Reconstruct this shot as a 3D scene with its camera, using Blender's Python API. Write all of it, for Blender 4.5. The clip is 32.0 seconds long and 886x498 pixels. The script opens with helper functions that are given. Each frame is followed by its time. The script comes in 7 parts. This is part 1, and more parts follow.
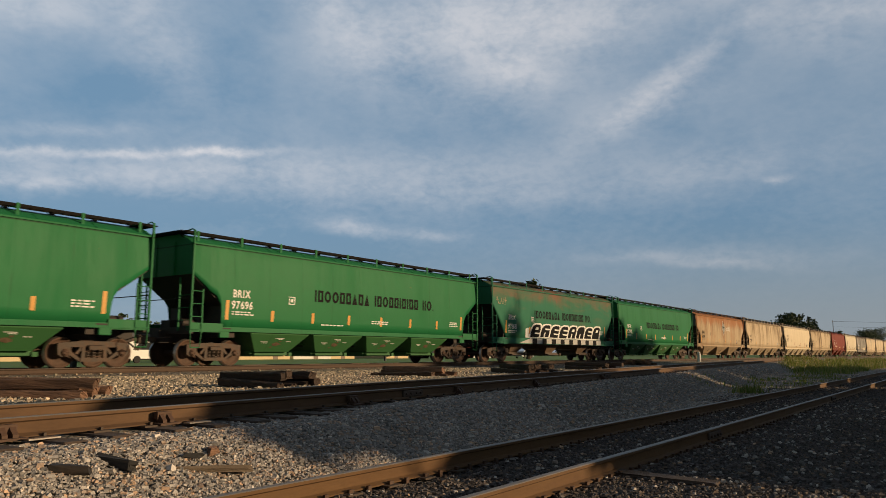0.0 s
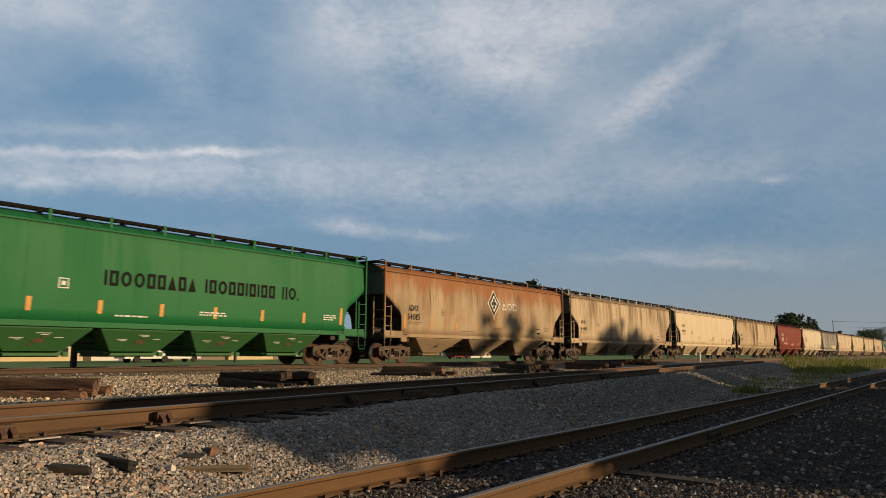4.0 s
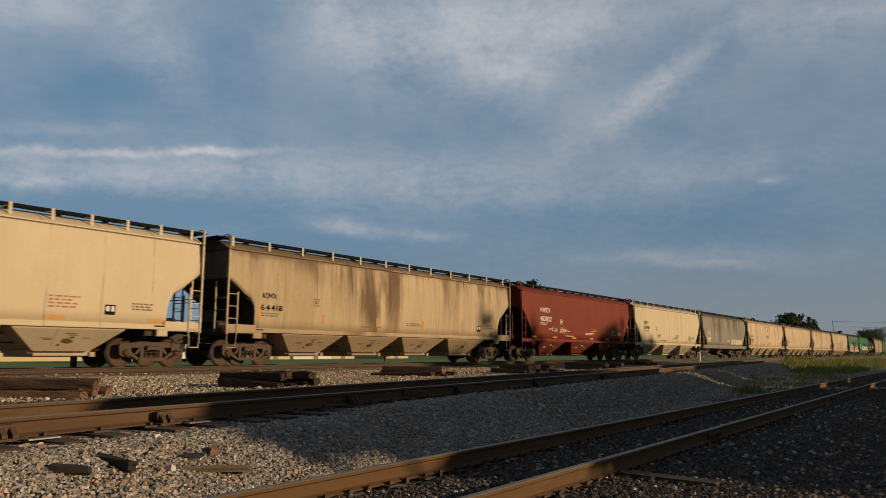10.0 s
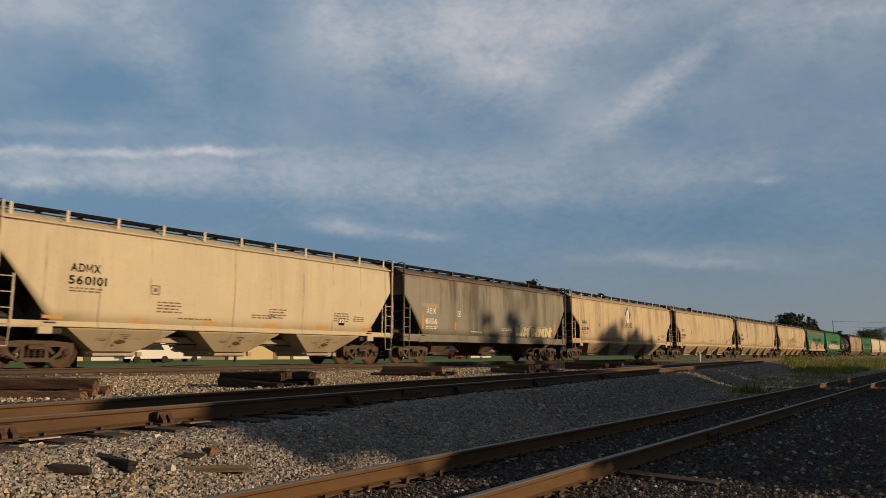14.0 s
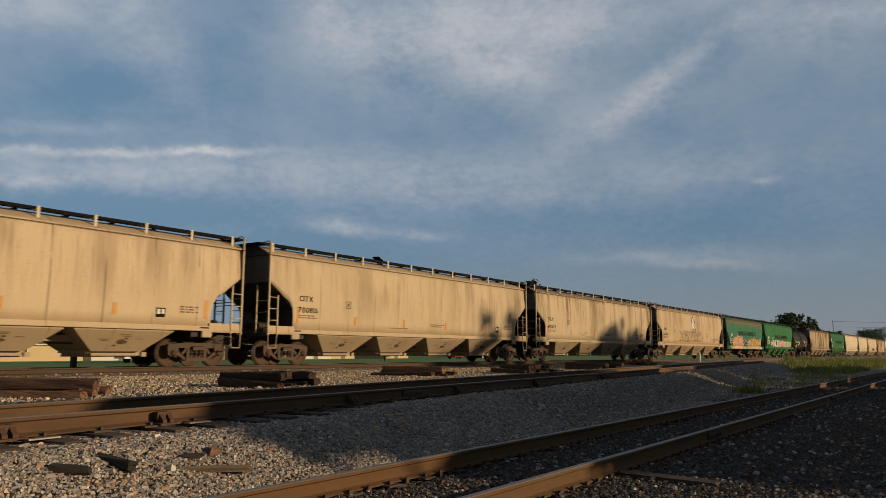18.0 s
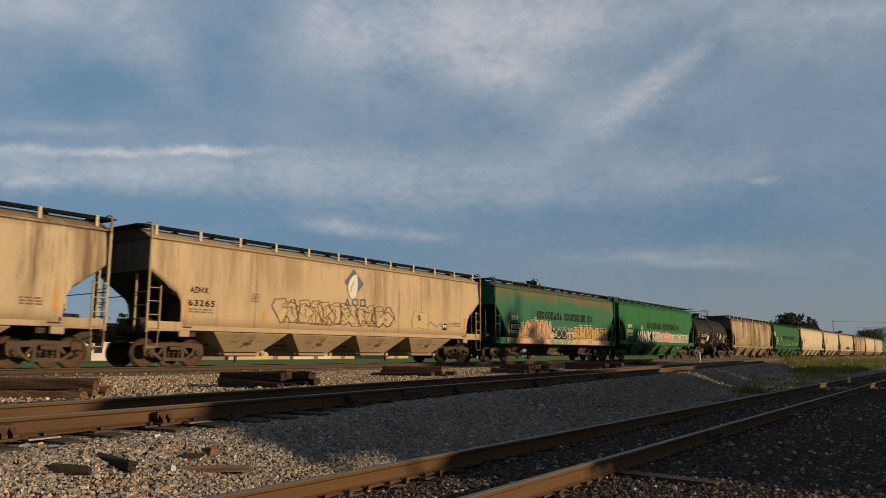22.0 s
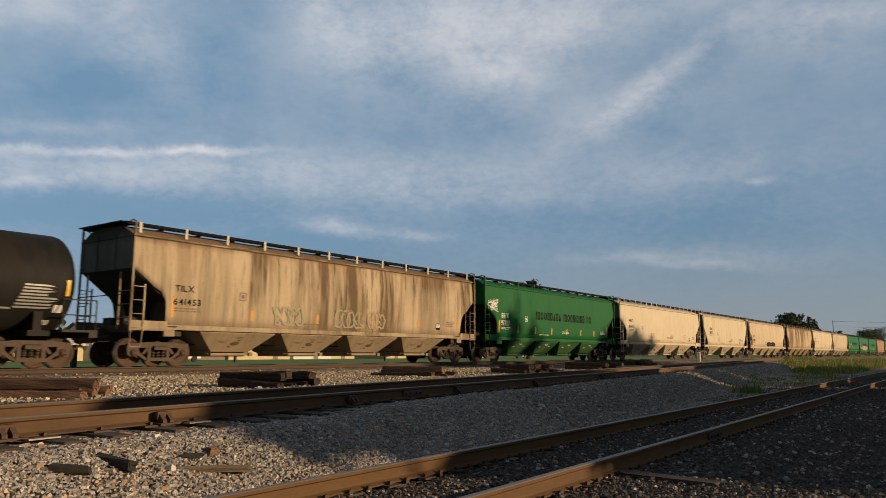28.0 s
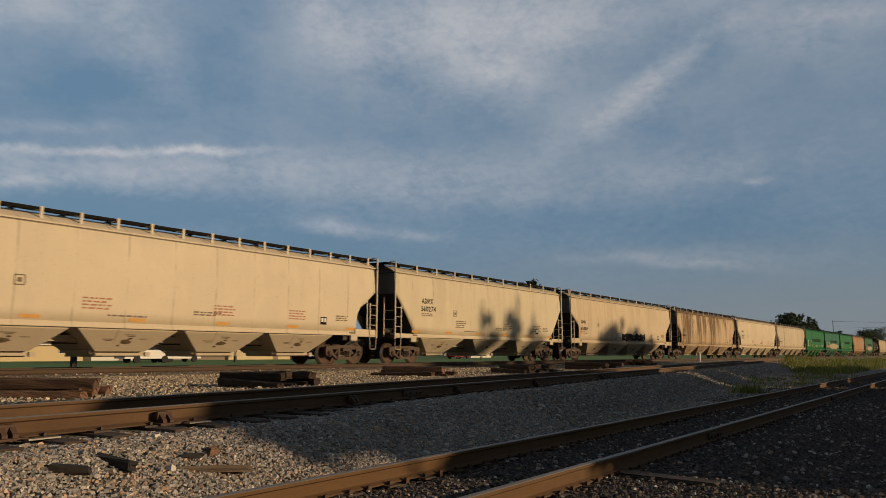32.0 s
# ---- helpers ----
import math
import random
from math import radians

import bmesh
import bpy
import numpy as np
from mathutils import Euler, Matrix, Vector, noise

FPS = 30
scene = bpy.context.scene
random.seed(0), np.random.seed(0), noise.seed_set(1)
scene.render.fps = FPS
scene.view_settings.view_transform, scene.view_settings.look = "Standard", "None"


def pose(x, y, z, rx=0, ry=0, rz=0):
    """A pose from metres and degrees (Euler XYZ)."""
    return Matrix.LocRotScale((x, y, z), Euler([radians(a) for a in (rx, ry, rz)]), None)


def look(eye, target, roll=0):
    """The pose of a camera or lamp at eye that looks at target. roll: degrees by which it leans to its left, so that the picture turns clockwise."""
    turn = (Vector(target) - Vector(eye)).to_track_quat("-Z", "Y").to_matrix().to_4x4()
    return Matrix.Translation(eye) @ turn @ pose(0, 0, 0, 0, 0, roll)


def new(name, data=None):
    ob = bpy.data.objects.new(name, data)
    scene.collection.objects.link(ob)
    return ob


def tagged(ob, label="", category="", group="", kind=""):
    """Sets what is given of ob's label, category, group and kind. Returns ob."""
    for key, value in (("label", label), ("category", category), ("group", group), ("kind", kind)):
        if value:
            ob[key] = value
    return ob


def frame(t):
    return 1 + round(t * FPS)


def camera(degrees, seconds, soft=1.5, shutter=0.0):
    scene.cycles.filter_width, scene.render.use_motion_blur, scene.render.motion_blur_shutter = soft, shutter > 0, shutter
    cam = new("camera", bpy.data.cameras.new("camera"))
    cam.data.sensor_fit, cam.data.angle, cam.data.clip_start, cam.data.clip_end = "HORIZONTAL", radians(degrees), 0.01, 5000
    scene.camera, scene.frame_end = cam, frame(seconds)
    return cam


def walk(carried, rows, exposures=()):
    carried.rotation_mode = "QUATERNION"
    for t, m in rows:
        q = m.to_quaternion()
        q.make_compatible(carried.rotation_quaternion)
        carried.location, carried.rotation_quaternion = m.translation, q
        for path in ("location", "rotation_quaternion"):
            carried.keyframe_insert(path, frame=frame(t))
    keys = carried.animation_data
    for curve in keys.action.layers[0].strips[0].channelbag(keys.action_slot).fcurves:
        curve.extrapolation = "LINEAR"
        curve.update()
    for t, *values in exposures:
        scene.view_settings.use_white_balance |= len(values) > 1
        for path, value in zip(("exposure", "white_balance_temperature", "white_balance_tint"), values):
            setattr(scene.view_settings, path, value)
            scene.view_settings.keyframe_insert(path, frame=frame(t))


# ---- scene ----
# ---- camera ----
cam = camera(62.91, 32.0, soft=0.8, shutter=0.2)
EYE = Vector((0.0, 0.0, 0.507))
VIEW = look(EYE, EYE + Vector((0.79974, 0.58346, 0.14142)) * 10, 0.227)
walk(cam, [(0.0, VIEW), (32.0, VIEW)], exposures=[(0.0, 0.02), (2.0, 0.04), (6.0, 0.03), (7.0, -0.17), (9.0, -0.29), (13.0, -0.17), (14.0, -0.24), (14.5, -0.26), (19.0, -0.28), (24.0, -0.08), (25.0, 0.0), (28.0, 0.02), (30.0, -0.01), (31.0, -0.06), (32.0, -0.36)])

# ---- sky and sun ----
# x runs along the main line, y across it, z = 0 on its rail heads
SUN_FROM = Vector((0.5, -0.866, 0.0)).normalized()
SUN_ELEV = radians(13.0)
sun_dir = Vector((SUN_FROM.x * math.cos(SUN_ELEV), SUN_FROM.y * math.cos(SUN_ELEV), math.sin(SUN_ELEV)))
sun_data = bpy.data.lights.new("sun", "SUN")
sun_data.energy, sun_data.angle, sun_data.color = 4.3, radians(0.55), (1.0, 0.70, 0.40)
sun = new("sun", sun_data)
sun.matrix_world = look(sun_dir * 100, (0, 0, 0))


class Nodes:
    """Short hand for a node tree."""

    def __init__(self, tree):
        self.t = tree
        self.n = tree.nodes
        self.n.clear()

    def add(self, kind, **kw):
        node = self.n.new(kind)
        for k, v in kw.items():
            setattr(node, k, v)
        return node

    def put(self, sock, v):
        if hasattr(v, "node"):
            self.t.links.new(v, sock)
        elif isinstance(v, (tuple, list, Vector)) and len(v) == 3 and sock.type == "RGBA":
            sock.default_value = (*v, 1)
        else:
            sock.default_value = v

    def math(self, op, a, b=0.0, c=0.0, clamp=False):
        m = self.add("ShaderNodeMath", operation=op, use_clamp=clamp)
        for i, v in enumerate((a, b, c)):
            self.put(m.inputs[i], v)
        return m.outputs[0]

    def vmath(self, op, a, b=(0, 0, 0)):
        m = self.add("ShaderNodeVectorMath", operation=op)
        self.put(m.inputs[0], a)
        self.put(m.inputs[1], b)
        return m.outputs["Value"] if op == "DOT_PRODUCT" else m.outputs["Vector"]

    def noise(self, vec, scale, detail=4.0, rough=0.55, dist=0.0):
        m = self.add("ShaderNodeTexNoise")
        if vec is not None:
            self.put(m.inputs["Vector"], vec)
        m.inputs["Scale"].default_value = scale
        m.inputs["Detail"].default_value = detail
        m.inputs["Roughness"].default_value = rough
        m.inputs["Distortion"].default_value = dist
        return m.outputs["Fac"]

    def ramp(self, fac, a, b):
        """0 below a, 1 above b."""
        m = self.add("ShaderNodeMapRange", interpolation_type="SMOOTHSTEP")
        self.put(m.inputs["Value"], fac)
        m.inputs["From Min"].default_value, m.inputs["From Max"].default_value = a, b
        return m.outputs["Result"]

    def mix(self, fac, a, b, how="MIX"):
        m = self.add("ShaderNodeMix", data_type="RGBA", blend_type=how)
        self.put(m.inputs["Factor"], fac)
        self.put(m.inputs[6], a)
        self.put(m.inputs[7], b)
        return m.outputs[2]

    def bump(self, height, strength=0.3, distance=0.02):
        m = self.add("ShaderNodeBump")
        m.inputs["Strength"].default_value, m.inputs["Distance"].default_value = strength, distance
        self.put(m.inputs["Height"], height)
        return m.outputs["Normal"]


def sky_colour(g, way):
    """The evening sky in the direction way: clear air, a bank of thin cloud over the line, haze."""
    sky = g.add("ShaderNodeTexSky", sky_type="NISHITA", sun_disc=False, sun_elevation=SUN_ELEV,
                sun_rotation=math.atan2(SUN_FROM.x, SUN_FROM.y), altitude=50.0, air_density=1.0, dust_density=0.35, ozone_density=1.0)
    g.put(sky.inputs["Vector"], way)
    sep = g.add("ShaderNodeSeparateXYZ")
    g.put(sep.inputs[0], way)
    # bearing (from the line's direction towards y) and height, in degrees
    az = g.math("MULTIPLY", g.math("ARCTAN2", sep.outputs[1], sep.outputs[0]), 57.2958)
    el = g.math("MULTIPLY", g.math("ARCSINE", sep.outputs[2]), 57.2958)
    co = g.add("ShaderNodeCombineXYZ")
    g.put(co.inputs[0], az)
    g.put(co.inputs[1], el)
    wob = g.math("SUBTRACT", g.noise(co.outputs[0], 0.25, 5, 0.6), 0.5)
    wob2 = g.math("SUBTRACT", g.noise(g.vmath("ADD", co.outputs[0], (40, 17, 3)), 0.25, 5, 0.6), 0.5)
    azw = g.math("ADD", az, g.math("MULTIPLY", wob, 3.2))
    elw = g.math("ADD", el, g.math("MULTIPLY", wob2, 1.6))

    def masses(rows):
        total = None
        for a0, e0, l, w, tilt, k in rows:
            c, s = math.cos(radians(tilt)), math.sin(radians(tilt))
            da, de = g.math("SUBTRACT", a0, azw), g.math("SUBTRACT", elw, e0)
            u = g.math("ADD", g.math("MULTIPLY", da, c / l), g.math("MULTIPLY", de, s / l))
            v = g.math("ADD", g.math("MULTIPLY", da, -s / w), g.math("MULTIPLY", de, c / w))
            r = g.math("ADD", g.math("MULTIPLY", u, u), g.math("MULTIPLY", v, v))
            m = g.math("MULTIPLY", g.math("EXPONENT", g.math("MULTIPLY", r, -1.0)), k)
            total = m if total is None else g.math("ADD", total, m)
        return total

    # single clouds (bearing, height, half length, half width, tilt, strength) and clear gaps
    clouds = masses([
        (67.0, 23.0, 4.2, 1.43, 12, 0.45), (60.0, 24.5, 6.3, 2.67, -51, 0.35), (45.2, 26.0, 5.4, 2.44, -47, 0.55), (30.7, 23.4, 7.9, 3.9, 8, 0.55),
        (37.2, 25.5, 6.7, 2.31, 15, 0.45), (25.5, 25.5, 9.8, 2.18, 1, 0.5), (30.5, 22.0, 3.3, 1.36, -17, 0.45), (17.9, 20.5, 6.4, 1.0, 30, 0.52),
        (20.4, 18.5, 5.0, 1.53, 17, 0.4), (4.8, 23.1, 4.1, 1.07, -13, 0.6), (9.2, 22.9, 5.5, 1.59, -25, 0.3), (59.7, 14.3, 8.9, 0.27, 6, 0.8),
        (53.3, 14.9, 3.0, 0.29, 4, 0.55), (67.6, 13.3, 2.4, 0.6, -2, 0.4), (59.6, 12.9, 13.7, 1.09, 7, 0.42), (66.1, 11.6, 3.5, 0.39, 6, 0.35),
        (40.0, 13.6, 15.6, 1.92, 3, 0.36), (29.9, 12.3, 9.0, 0.97, -1, 0.22), (15.2, 13.7, 7.2, 1.3, 3, 0.26), (10.6, 12.4, 1.0, 0.32, -6, 0.55),
        (42.6, 9.7, 2.8, 0.6, -7, 0.55), (36.7, 9.2, 2.0, 0.42, -3, 0.4), (20.0, 7.4, 5.4, 0.46, 3, 0.28), (15.2, 6.6, 3.8, 0.35, -7, 0.45),
        (12.1, 6.9, 5.6, 0.65, -3, 0.22), (64.3, 15.3, 5.4, 0.46, 8, 0.2)])
    gaps = masses([
        (62.6, 18.3, 10.1, 2.71, 8, 0.55), (50.0, 18.7, 9.4, 2.61, 12, 0.3), (40.5, 23.3, 3.7, 3.0, -49, 0.5), (15.9, 20.6, 4.9, 1.14, 35, 0.55),
        (57.1, 10.5, 13.8, 1.27, 5, 0.65), (46.1, 7.8, 9.7, 1.76, 1, 0.45), (25.8, 16.6, 9.8, 1.55, -3, 0.2), (17.5, 9.9, 13.0, 1.44, -3, 0.25),
        (52.8, 23.8, 3.5, 4.11, -44, 0.3)])

    def layer(turn, sx, sy, detail, rough, warp):
        st = g.add("ShaderNodeMapping")
        g.put(st.inputs["Vector"], co.outputs[0])
        st.inputs["Rotation"].default_value = (0, 0, radians(turn))
        st.inputs["Scale"].default_value = (sx, sy, 1)
        return g.math("SUBTRACT", g.noise(st.outputs[0], 1.0, detail, rough, warp), 0.5)

    big = layer(20, 0.10, 0.14, 4, 0.5, 0.3)
    fine = layer(-24, 0.26, 0.34, 5, 0.5, 0.6)
    ripple = layer(8, 1.1, 2.0, 4, 0.55, 0.3)
    high = g.ramp(el, 6.0, 18.0)
    low = g.math("ADD", 0.35, g.math("MULTIPLY", high, 0.65))
    veil = g.math("ADD", g.math("ADD", 0.16, g.math("MULTIPLY", high, 0.30)), g.math("MULTIPLY", low, g.math("ADD", g.math("MULTIPLY", big, 1.1), g.math("ADD", g.math("MULTIPLY", fine, 0.42), g.math("MULTIPLY", g.math("SUBTRACT", 1.25, high), g.math("MULTIPLY", ripple, 0.8))))))
    veil = g.math("ADD", veil, g.math("MULTIPLY", clouds, 0.55))
    veil = g.math("SUBTRACT", veil, g.math("MULTIPLY", gaps, 0.62), clamp=True)
    ragged = g.math("ADD", 0.72, g.math("ADD", g.math("MULTIPLY", fine, 1.6), g.math("MULTIPLY", ripple, 1.3)), clamp=True)
    lit = g.math("MULTIPLY", g.math("MULTIPLY", clouds, ragged), 0.85, clamp=True)
    # the bank of thin cloud lies on this side of the sky; overhead and behind it is clear
    bank = g.math("MULTIPLY", g.math("SUBTRACT", 1.0, g.ramp(el, 27.0, 48.0)), g.ramp(g.math("COSINE", g.math("MULTIPLY", g.math("SUBTRACT", az, 36.0), 0.0174533)), 0.2, 0.75))
    veil = g.math("ADD", g.math("MULTIPLY", veil, bank), g.math("MULTIPLY", g.math("SUBTRACT", 1.0, bank), 0.15))
    lit = g.math("MULTIPLY", lit, bank)
    blue = g.mix(g.math("MULTIPLY", bank, 0.68), g.mix(1.0, sky.outputs[0], (0.42, 0.395, 0.355), "MULTIPLY"), (1.73, 3.20, 4.98))
    col = g.mix(veil, blue, g.mix(bank, (4.0, 4.15, 4.3), (3.42, 4.08, 4.92)))
    col = g.mix(g.math("MULTIPLY", lit, 0.9), col, (5.9, 5.95, 6.3))
    # the sky is a little brighter away from the line
    col = g.mix(g.ramp(az, 0.0, 66.0), g.mix(1.0, col, (0.92, 0.92, 0.92), "MULTIPLY"), g.mix(1.0, col, (1.10, 1.09, 1.08), "MULTIPLY"))
    # grey haze low over the line, thicker along it
    along = g.math("SUBTRACT", 1.0, g.ramp(az, 5.0, 60.0))
    haze = g.math("MULTIPLY", g.math("SUBTRACT", 1.0, g.ramp(el, 0.0, 11.0)), g.math("ADD", 0.25, g.math("MULTIPLY", along, 0.65)))
    col = g.mix(haze, col, (2.58, 2.88, 3.06))
    return col


def make_world():
    world = bpy.data.worlds.new("sky")
    scene.world = world
    world.use_nodes = True
    g = Nodes(world.node_tree)
    out = g.add("ShaderNodeOutputWorld")
    bg = g.add("ShaderNodeBackground")
    g.t.links.new(bg.outputs[0], out.inputs[0])
    g.put(bg.inputs["Color"], sky_colour(g, g.add("ShaderNodeTexCoord").outputs["Generated"]))
    bg.inputs["Strength"].default_value = SKY


def make_backdrop():
    """The same sky on a far shell over the line, so that its clouds can drift."""
    mat = bpy.data.materials.new("drifting_sky")
    mat.use_nodes = True
    g = Nodes(mat.node_tree)
    out = g.add("ShaderNodeOutputMaterial")
    em = g.add("ShaderNodeEmission")
    g.t.links.new(em.outputs[0], out.inputs[0])
    way = g.vmath("NORMALIZE", g.add("ShaderNodeTexCoord").outputs["Object"])
    g.put(em.inputs["Color"], sky_colour(g, way))
    em.inputs["Strength"].default_value = SKY
    mat.cycles.emission_sampling = "NONE"
    rows = [[(4200 * math.cos(radians(e)) * math.cos(radians(a)), 4200 * math.cos(radians(e)) * math.sin(radians(a)), 4200 * math.sin(radians(e))) for a in range(-20, 101, 4)] for e in (-2, 0, 2, 5, 9, 13, 17, 21, 25, 29, 34, 40, 46)]
    n = len(rows[0])
    me = bpy.data.meshes.new("backdrop")
    me.from_pydata([p for r in rows for p in r], [], [(i * n + j, i * n + j + 1, (i + 1) * n + j + 1, (i + 1) * n + j) for i in range(len(rows) - 1) for j in range(n - 1)])
    me.materials.append(mat)
    ob = new("backdrop", me)
    ob.location = EYE
    return tagged(ob, "pale blue evening sky with thin drifting cloud", "sky", kind="structure")


SKY = 0.105
make_world()
backdrop = make_backdrop()

# ---- materials ----


def material(name, base, rough=0.7, metal=0.0, second=None, scale=6.0, amount=0.5, bump=0.2, bump_scale=40.0, stretch=(1, 1, 1), dist=0.01, rand=0.0, spec=0.5):
    """Two-scale varied surface: patches of second over base, fine grain and relief."""
    mat = bpy.data.materials.new(name)
    mat.use_nodes = True
    g = Nodes(mat.node_tree)
    out = g.add("ShaderNodeOutputMaterial")
    b = g.add("ShaderNodeBsdfPrincipled")
    g.t.links.new(b.outputs[0], out.inputs[0])
    co = g.add("ShaderNodeTexCoord").outputs["Object"]
    mp = g.add("ShaderNodeMapping")
    g.put(mp.inputs["Vector"], co)
    mp.inputs["Scale"].default_value = stretch
    n1 = g.noise(mp.outputs[0], scale, 5, 0.6, 0.2)
    n2 = g.noise(mp.outputs[0], bump_scale, 3, 0.6)
    sec = second or tuple(c * 0.6 for c in base)
    col = g.mix(g.math("MULTIPLY", g.ramp(n1, 0.4, 0.68), amount), base, sec)
    col = g.mix(0.35, col, g.mix(n2, tuple(c * 0.45 for c in base), tuple(min(1, c * 1.5) for c in base)))
    if rand:
        r = g.add("ShaderNodeObjectInfo").outputs["Random"]
        hsv = g.add("ShaderNodeHueSaturation")
        g.put(hsv.inputs["Color"], col)
        g.put(hsv.inputs["Value"], g.math("ADD", 1 - rand, g.math("MULTIPLY", r, 2 * rand)))
        col = hsv.outputs[0]
    g.put(b.inputs["Base Color"], col)
    g.put(b.inputs["Roughness"], g.math("ADD", rough - 0.08, g.math("MULTIPLY", n1, 0.16)))
    b.inputs["Metallic"].default_value = metal
    b.inputs["Specular IOR Level"].default_value = spec
    if bump:
        g.put(b.inputs["Normal"], g.bump(n2, bump, dist))
    return mat


def paint(name, base, dirt=(0.16, 0.11, 0.07), dirty=0.35, rust=0.0, seams=0.0, rustcol=(0.30, 0.10, 0.035), fade=0.0, phase=0.0, gloss=0.0, spread=0.0):
    """Weathered wagon paint: streaks that run down the sheet, rust from the roof, welded seams."""
    mat = bpy.data.materials.new(name)
    mat.use_nodes = True
    g = Nodes(mat.node_tree)
    out = g.add("ShaderNodeOutputMaterial")
    b = g.add("ShaderNodeBsdfPrincipled")
    g.t.links.new(b.outputs[0], out.inputs[0])
    co = g.add("ShaderNodeTexCoord").outputs["Object"]
    mp = g.add("ShaderNodeMapping")
    g.put(mp.inputs["Vector"], co)
    mp.inputs["Location"].default_value = (phase, 0, phase)
    co = mp.outputs[0]
    sep = g.add("ShaderNodeSeparateXYZ")
    g.put(sep.inputs[0], g.add("ShaderNodeTexCoord").outputs["Object"])
    st = g.add("ShaderNodeMapping")
    g.put(st.inputs["Vector"], co)
    st.inputs["Scale"].default_value = (1.0, 0.3, 0.10)
    wide = g.noise(st.outputs[0], 1.1, 4, 0.6, 0.3)
    thin = g.noise(st.outputs[0], 5.5, 5, 0.65, 0.2)
    blot = g.noise(co, 0.8, 5, 0.6, 0.5)
    fine = g.noise(co, 14.0, 4, 0.6)
    # runs come in patches, mostly from the roof's edge down
    loose = g.add("ShaderNodeMapping")
    g.put(loose.inputs["Vector"], co)
    loose.inputs["Scale"].default_value = (0.22, 0.3, 0.16)
    where = g.ramp(g.math("ADD", g.noise(loose.outputs[0], 1.0, 3, 0.5, 0.3), g.math("MULTIPLY", g.ramp(sep.outputs[2], 1.3, 4.4), 0.16)), 0.42, 0.72)
    streak = g.math("MULTIPLY", g.math("ADD", g.math("MULTIPLY", g.ramp(wide, 0.40, 0.66), 0.9), g.math("MULTIPLY", g.ramp(thin, 0.48, 0.66), 0.5), clamp=True), g.math("ADD", 0.12 + spread, where), clamp=True)
    lip = g.math("MULTIPLY", g.ramp(g.math("ADD", sep.outputs[2], g.math("MULTIPLY", g.math("SUBTRACT", wide, 0.5), 1.3)), 3.75, 4.25), 0.9)
    streak = g.math("MAXIMUM", streak, lip)
    pale = tuple(min(1, c * 1.28 + 0.006) for c in base)
    col = g.mix(g.math("MULTIPLY", g.ramp(blot, 0.40, 0.70), 0.2 + fade), base, pale)
    col = g.mix(g.math("MULTIPLY", streak, dirty), col, dirt)
    col = g.mix(g.math("MULTIPLY", g.ramp(fine, 0.56, 0.75), 0.18 + 0.2 * dirty), col, dirt)
    # grime thrown up along the bottom of the sheet
    splash = g.math("MULTIPLY", g.math("SUBTRACT", 1.0, g.ramp(g.math("ADD", sep.outputs[2], g.math("MULTIPLY", thin, 0.7)), 1.2, 2.2)), 0.3 + 0.5 * dirty)
    col = g.mix(splash, col, tuple(0.5 * (c + d) for c, d in zip(base, dirt)))
    if rust:
        top = g.ramp(sep.outputs[2], 2.9, 4.1)
        lie = g.add("ShaderNodeMapping")
        g.put(lie.inputs["Vector"], co)
        lie.inputs["Scale"].default_value = (0.30, 1, 0.9) if rust < 0.9 else (1.0, 0.4, 0.35)
        patch = g.noise(lie.outputs[0], 0.9, 6, 0.62, 0.6)
        spot = g.ramp(g.math("ADD", g.math("MULTIPLY", top, 0.22), g.math("ADD", g.math("MULTIPLY", patch, 0.75), g.math("MULTIPLY", thin, 0.12))), 0.50 - 0.04 * rust, 0.86 - 0.04 * rust) if rust < 0.9 else g.ramp(g.math("ADD", g.math("MULTIPLY", top, 0.30), patch), 0.46, 0.80)
        col = g.mix(g.math("MULTIPLY", spot, min(1.0, rust)), col, g.mix(fine, rustcol, tuple(c * 1.7 for c in rustcol)))
    # welded joints of the sheets, stained here and there
    wave = g.math("PINGPONG", g.math("ADD", sep.outputs[0], 0.4), 0.82)
    line = g.math("SUBTRACT", 1.0, g.ramp(wave, 0.0, 0.05))
    worn = g.ramp(g.noise(co, 0.9, 3, 0.6), 0.42, 0.62)
    col = g.mix(g.math("MULTIPLY", line, g.math("MULTIPLY", worn, max(seams, 0.35))), col, tuple(0.75 * d for d in dirt))
    # thin dark line drawn across the sheet just below the eave
    eave_line = g.math("SUBTRACT", 1.0, g.ramp(g.math("ABSOLUTE", g.math("SUBTRACT", sep.outputs[2], 4.115)), 0.012, 0.028))
    col = g.mix(g.math("MULTIPLY", eave_line, 0.7), col, tuple(0.35 * d for d in dirt))
    # small scabs of rust and scrapes
    scab = g.ramp(g.noise(co, 2.6, 5, 0.7, 0.8), 0.70, 0.76)
    col = g.mix(g.math("MULTIPLY", scab, 0.5), col, tuple(0.7 * c for c in rustcol))
    g.put(b.inputs["Base Color"], col)
    g.put(b.inputs["Roughness"], g.math("ADD", 0.55 - 0.22 * gloss, g.math("MULTIPLY", g.math("ADD", streak, blot), 0.22 * dirty + 0.08)))
    b.inputs["Specular IOR Level"].default_value = 0.14 + 0.26 * gloss
    dent = g.noise(co, 1.7, 2, 0.5)
    g.put(b.inputs["Normal"], g.bump(g.math("SUBTRACT", g.math("ADD", dent, g.math("MULTIPLY", fine, 0.06)), g.math("MULTIPLY", line, 0.25)), 0.25, 0.03))
    return mat


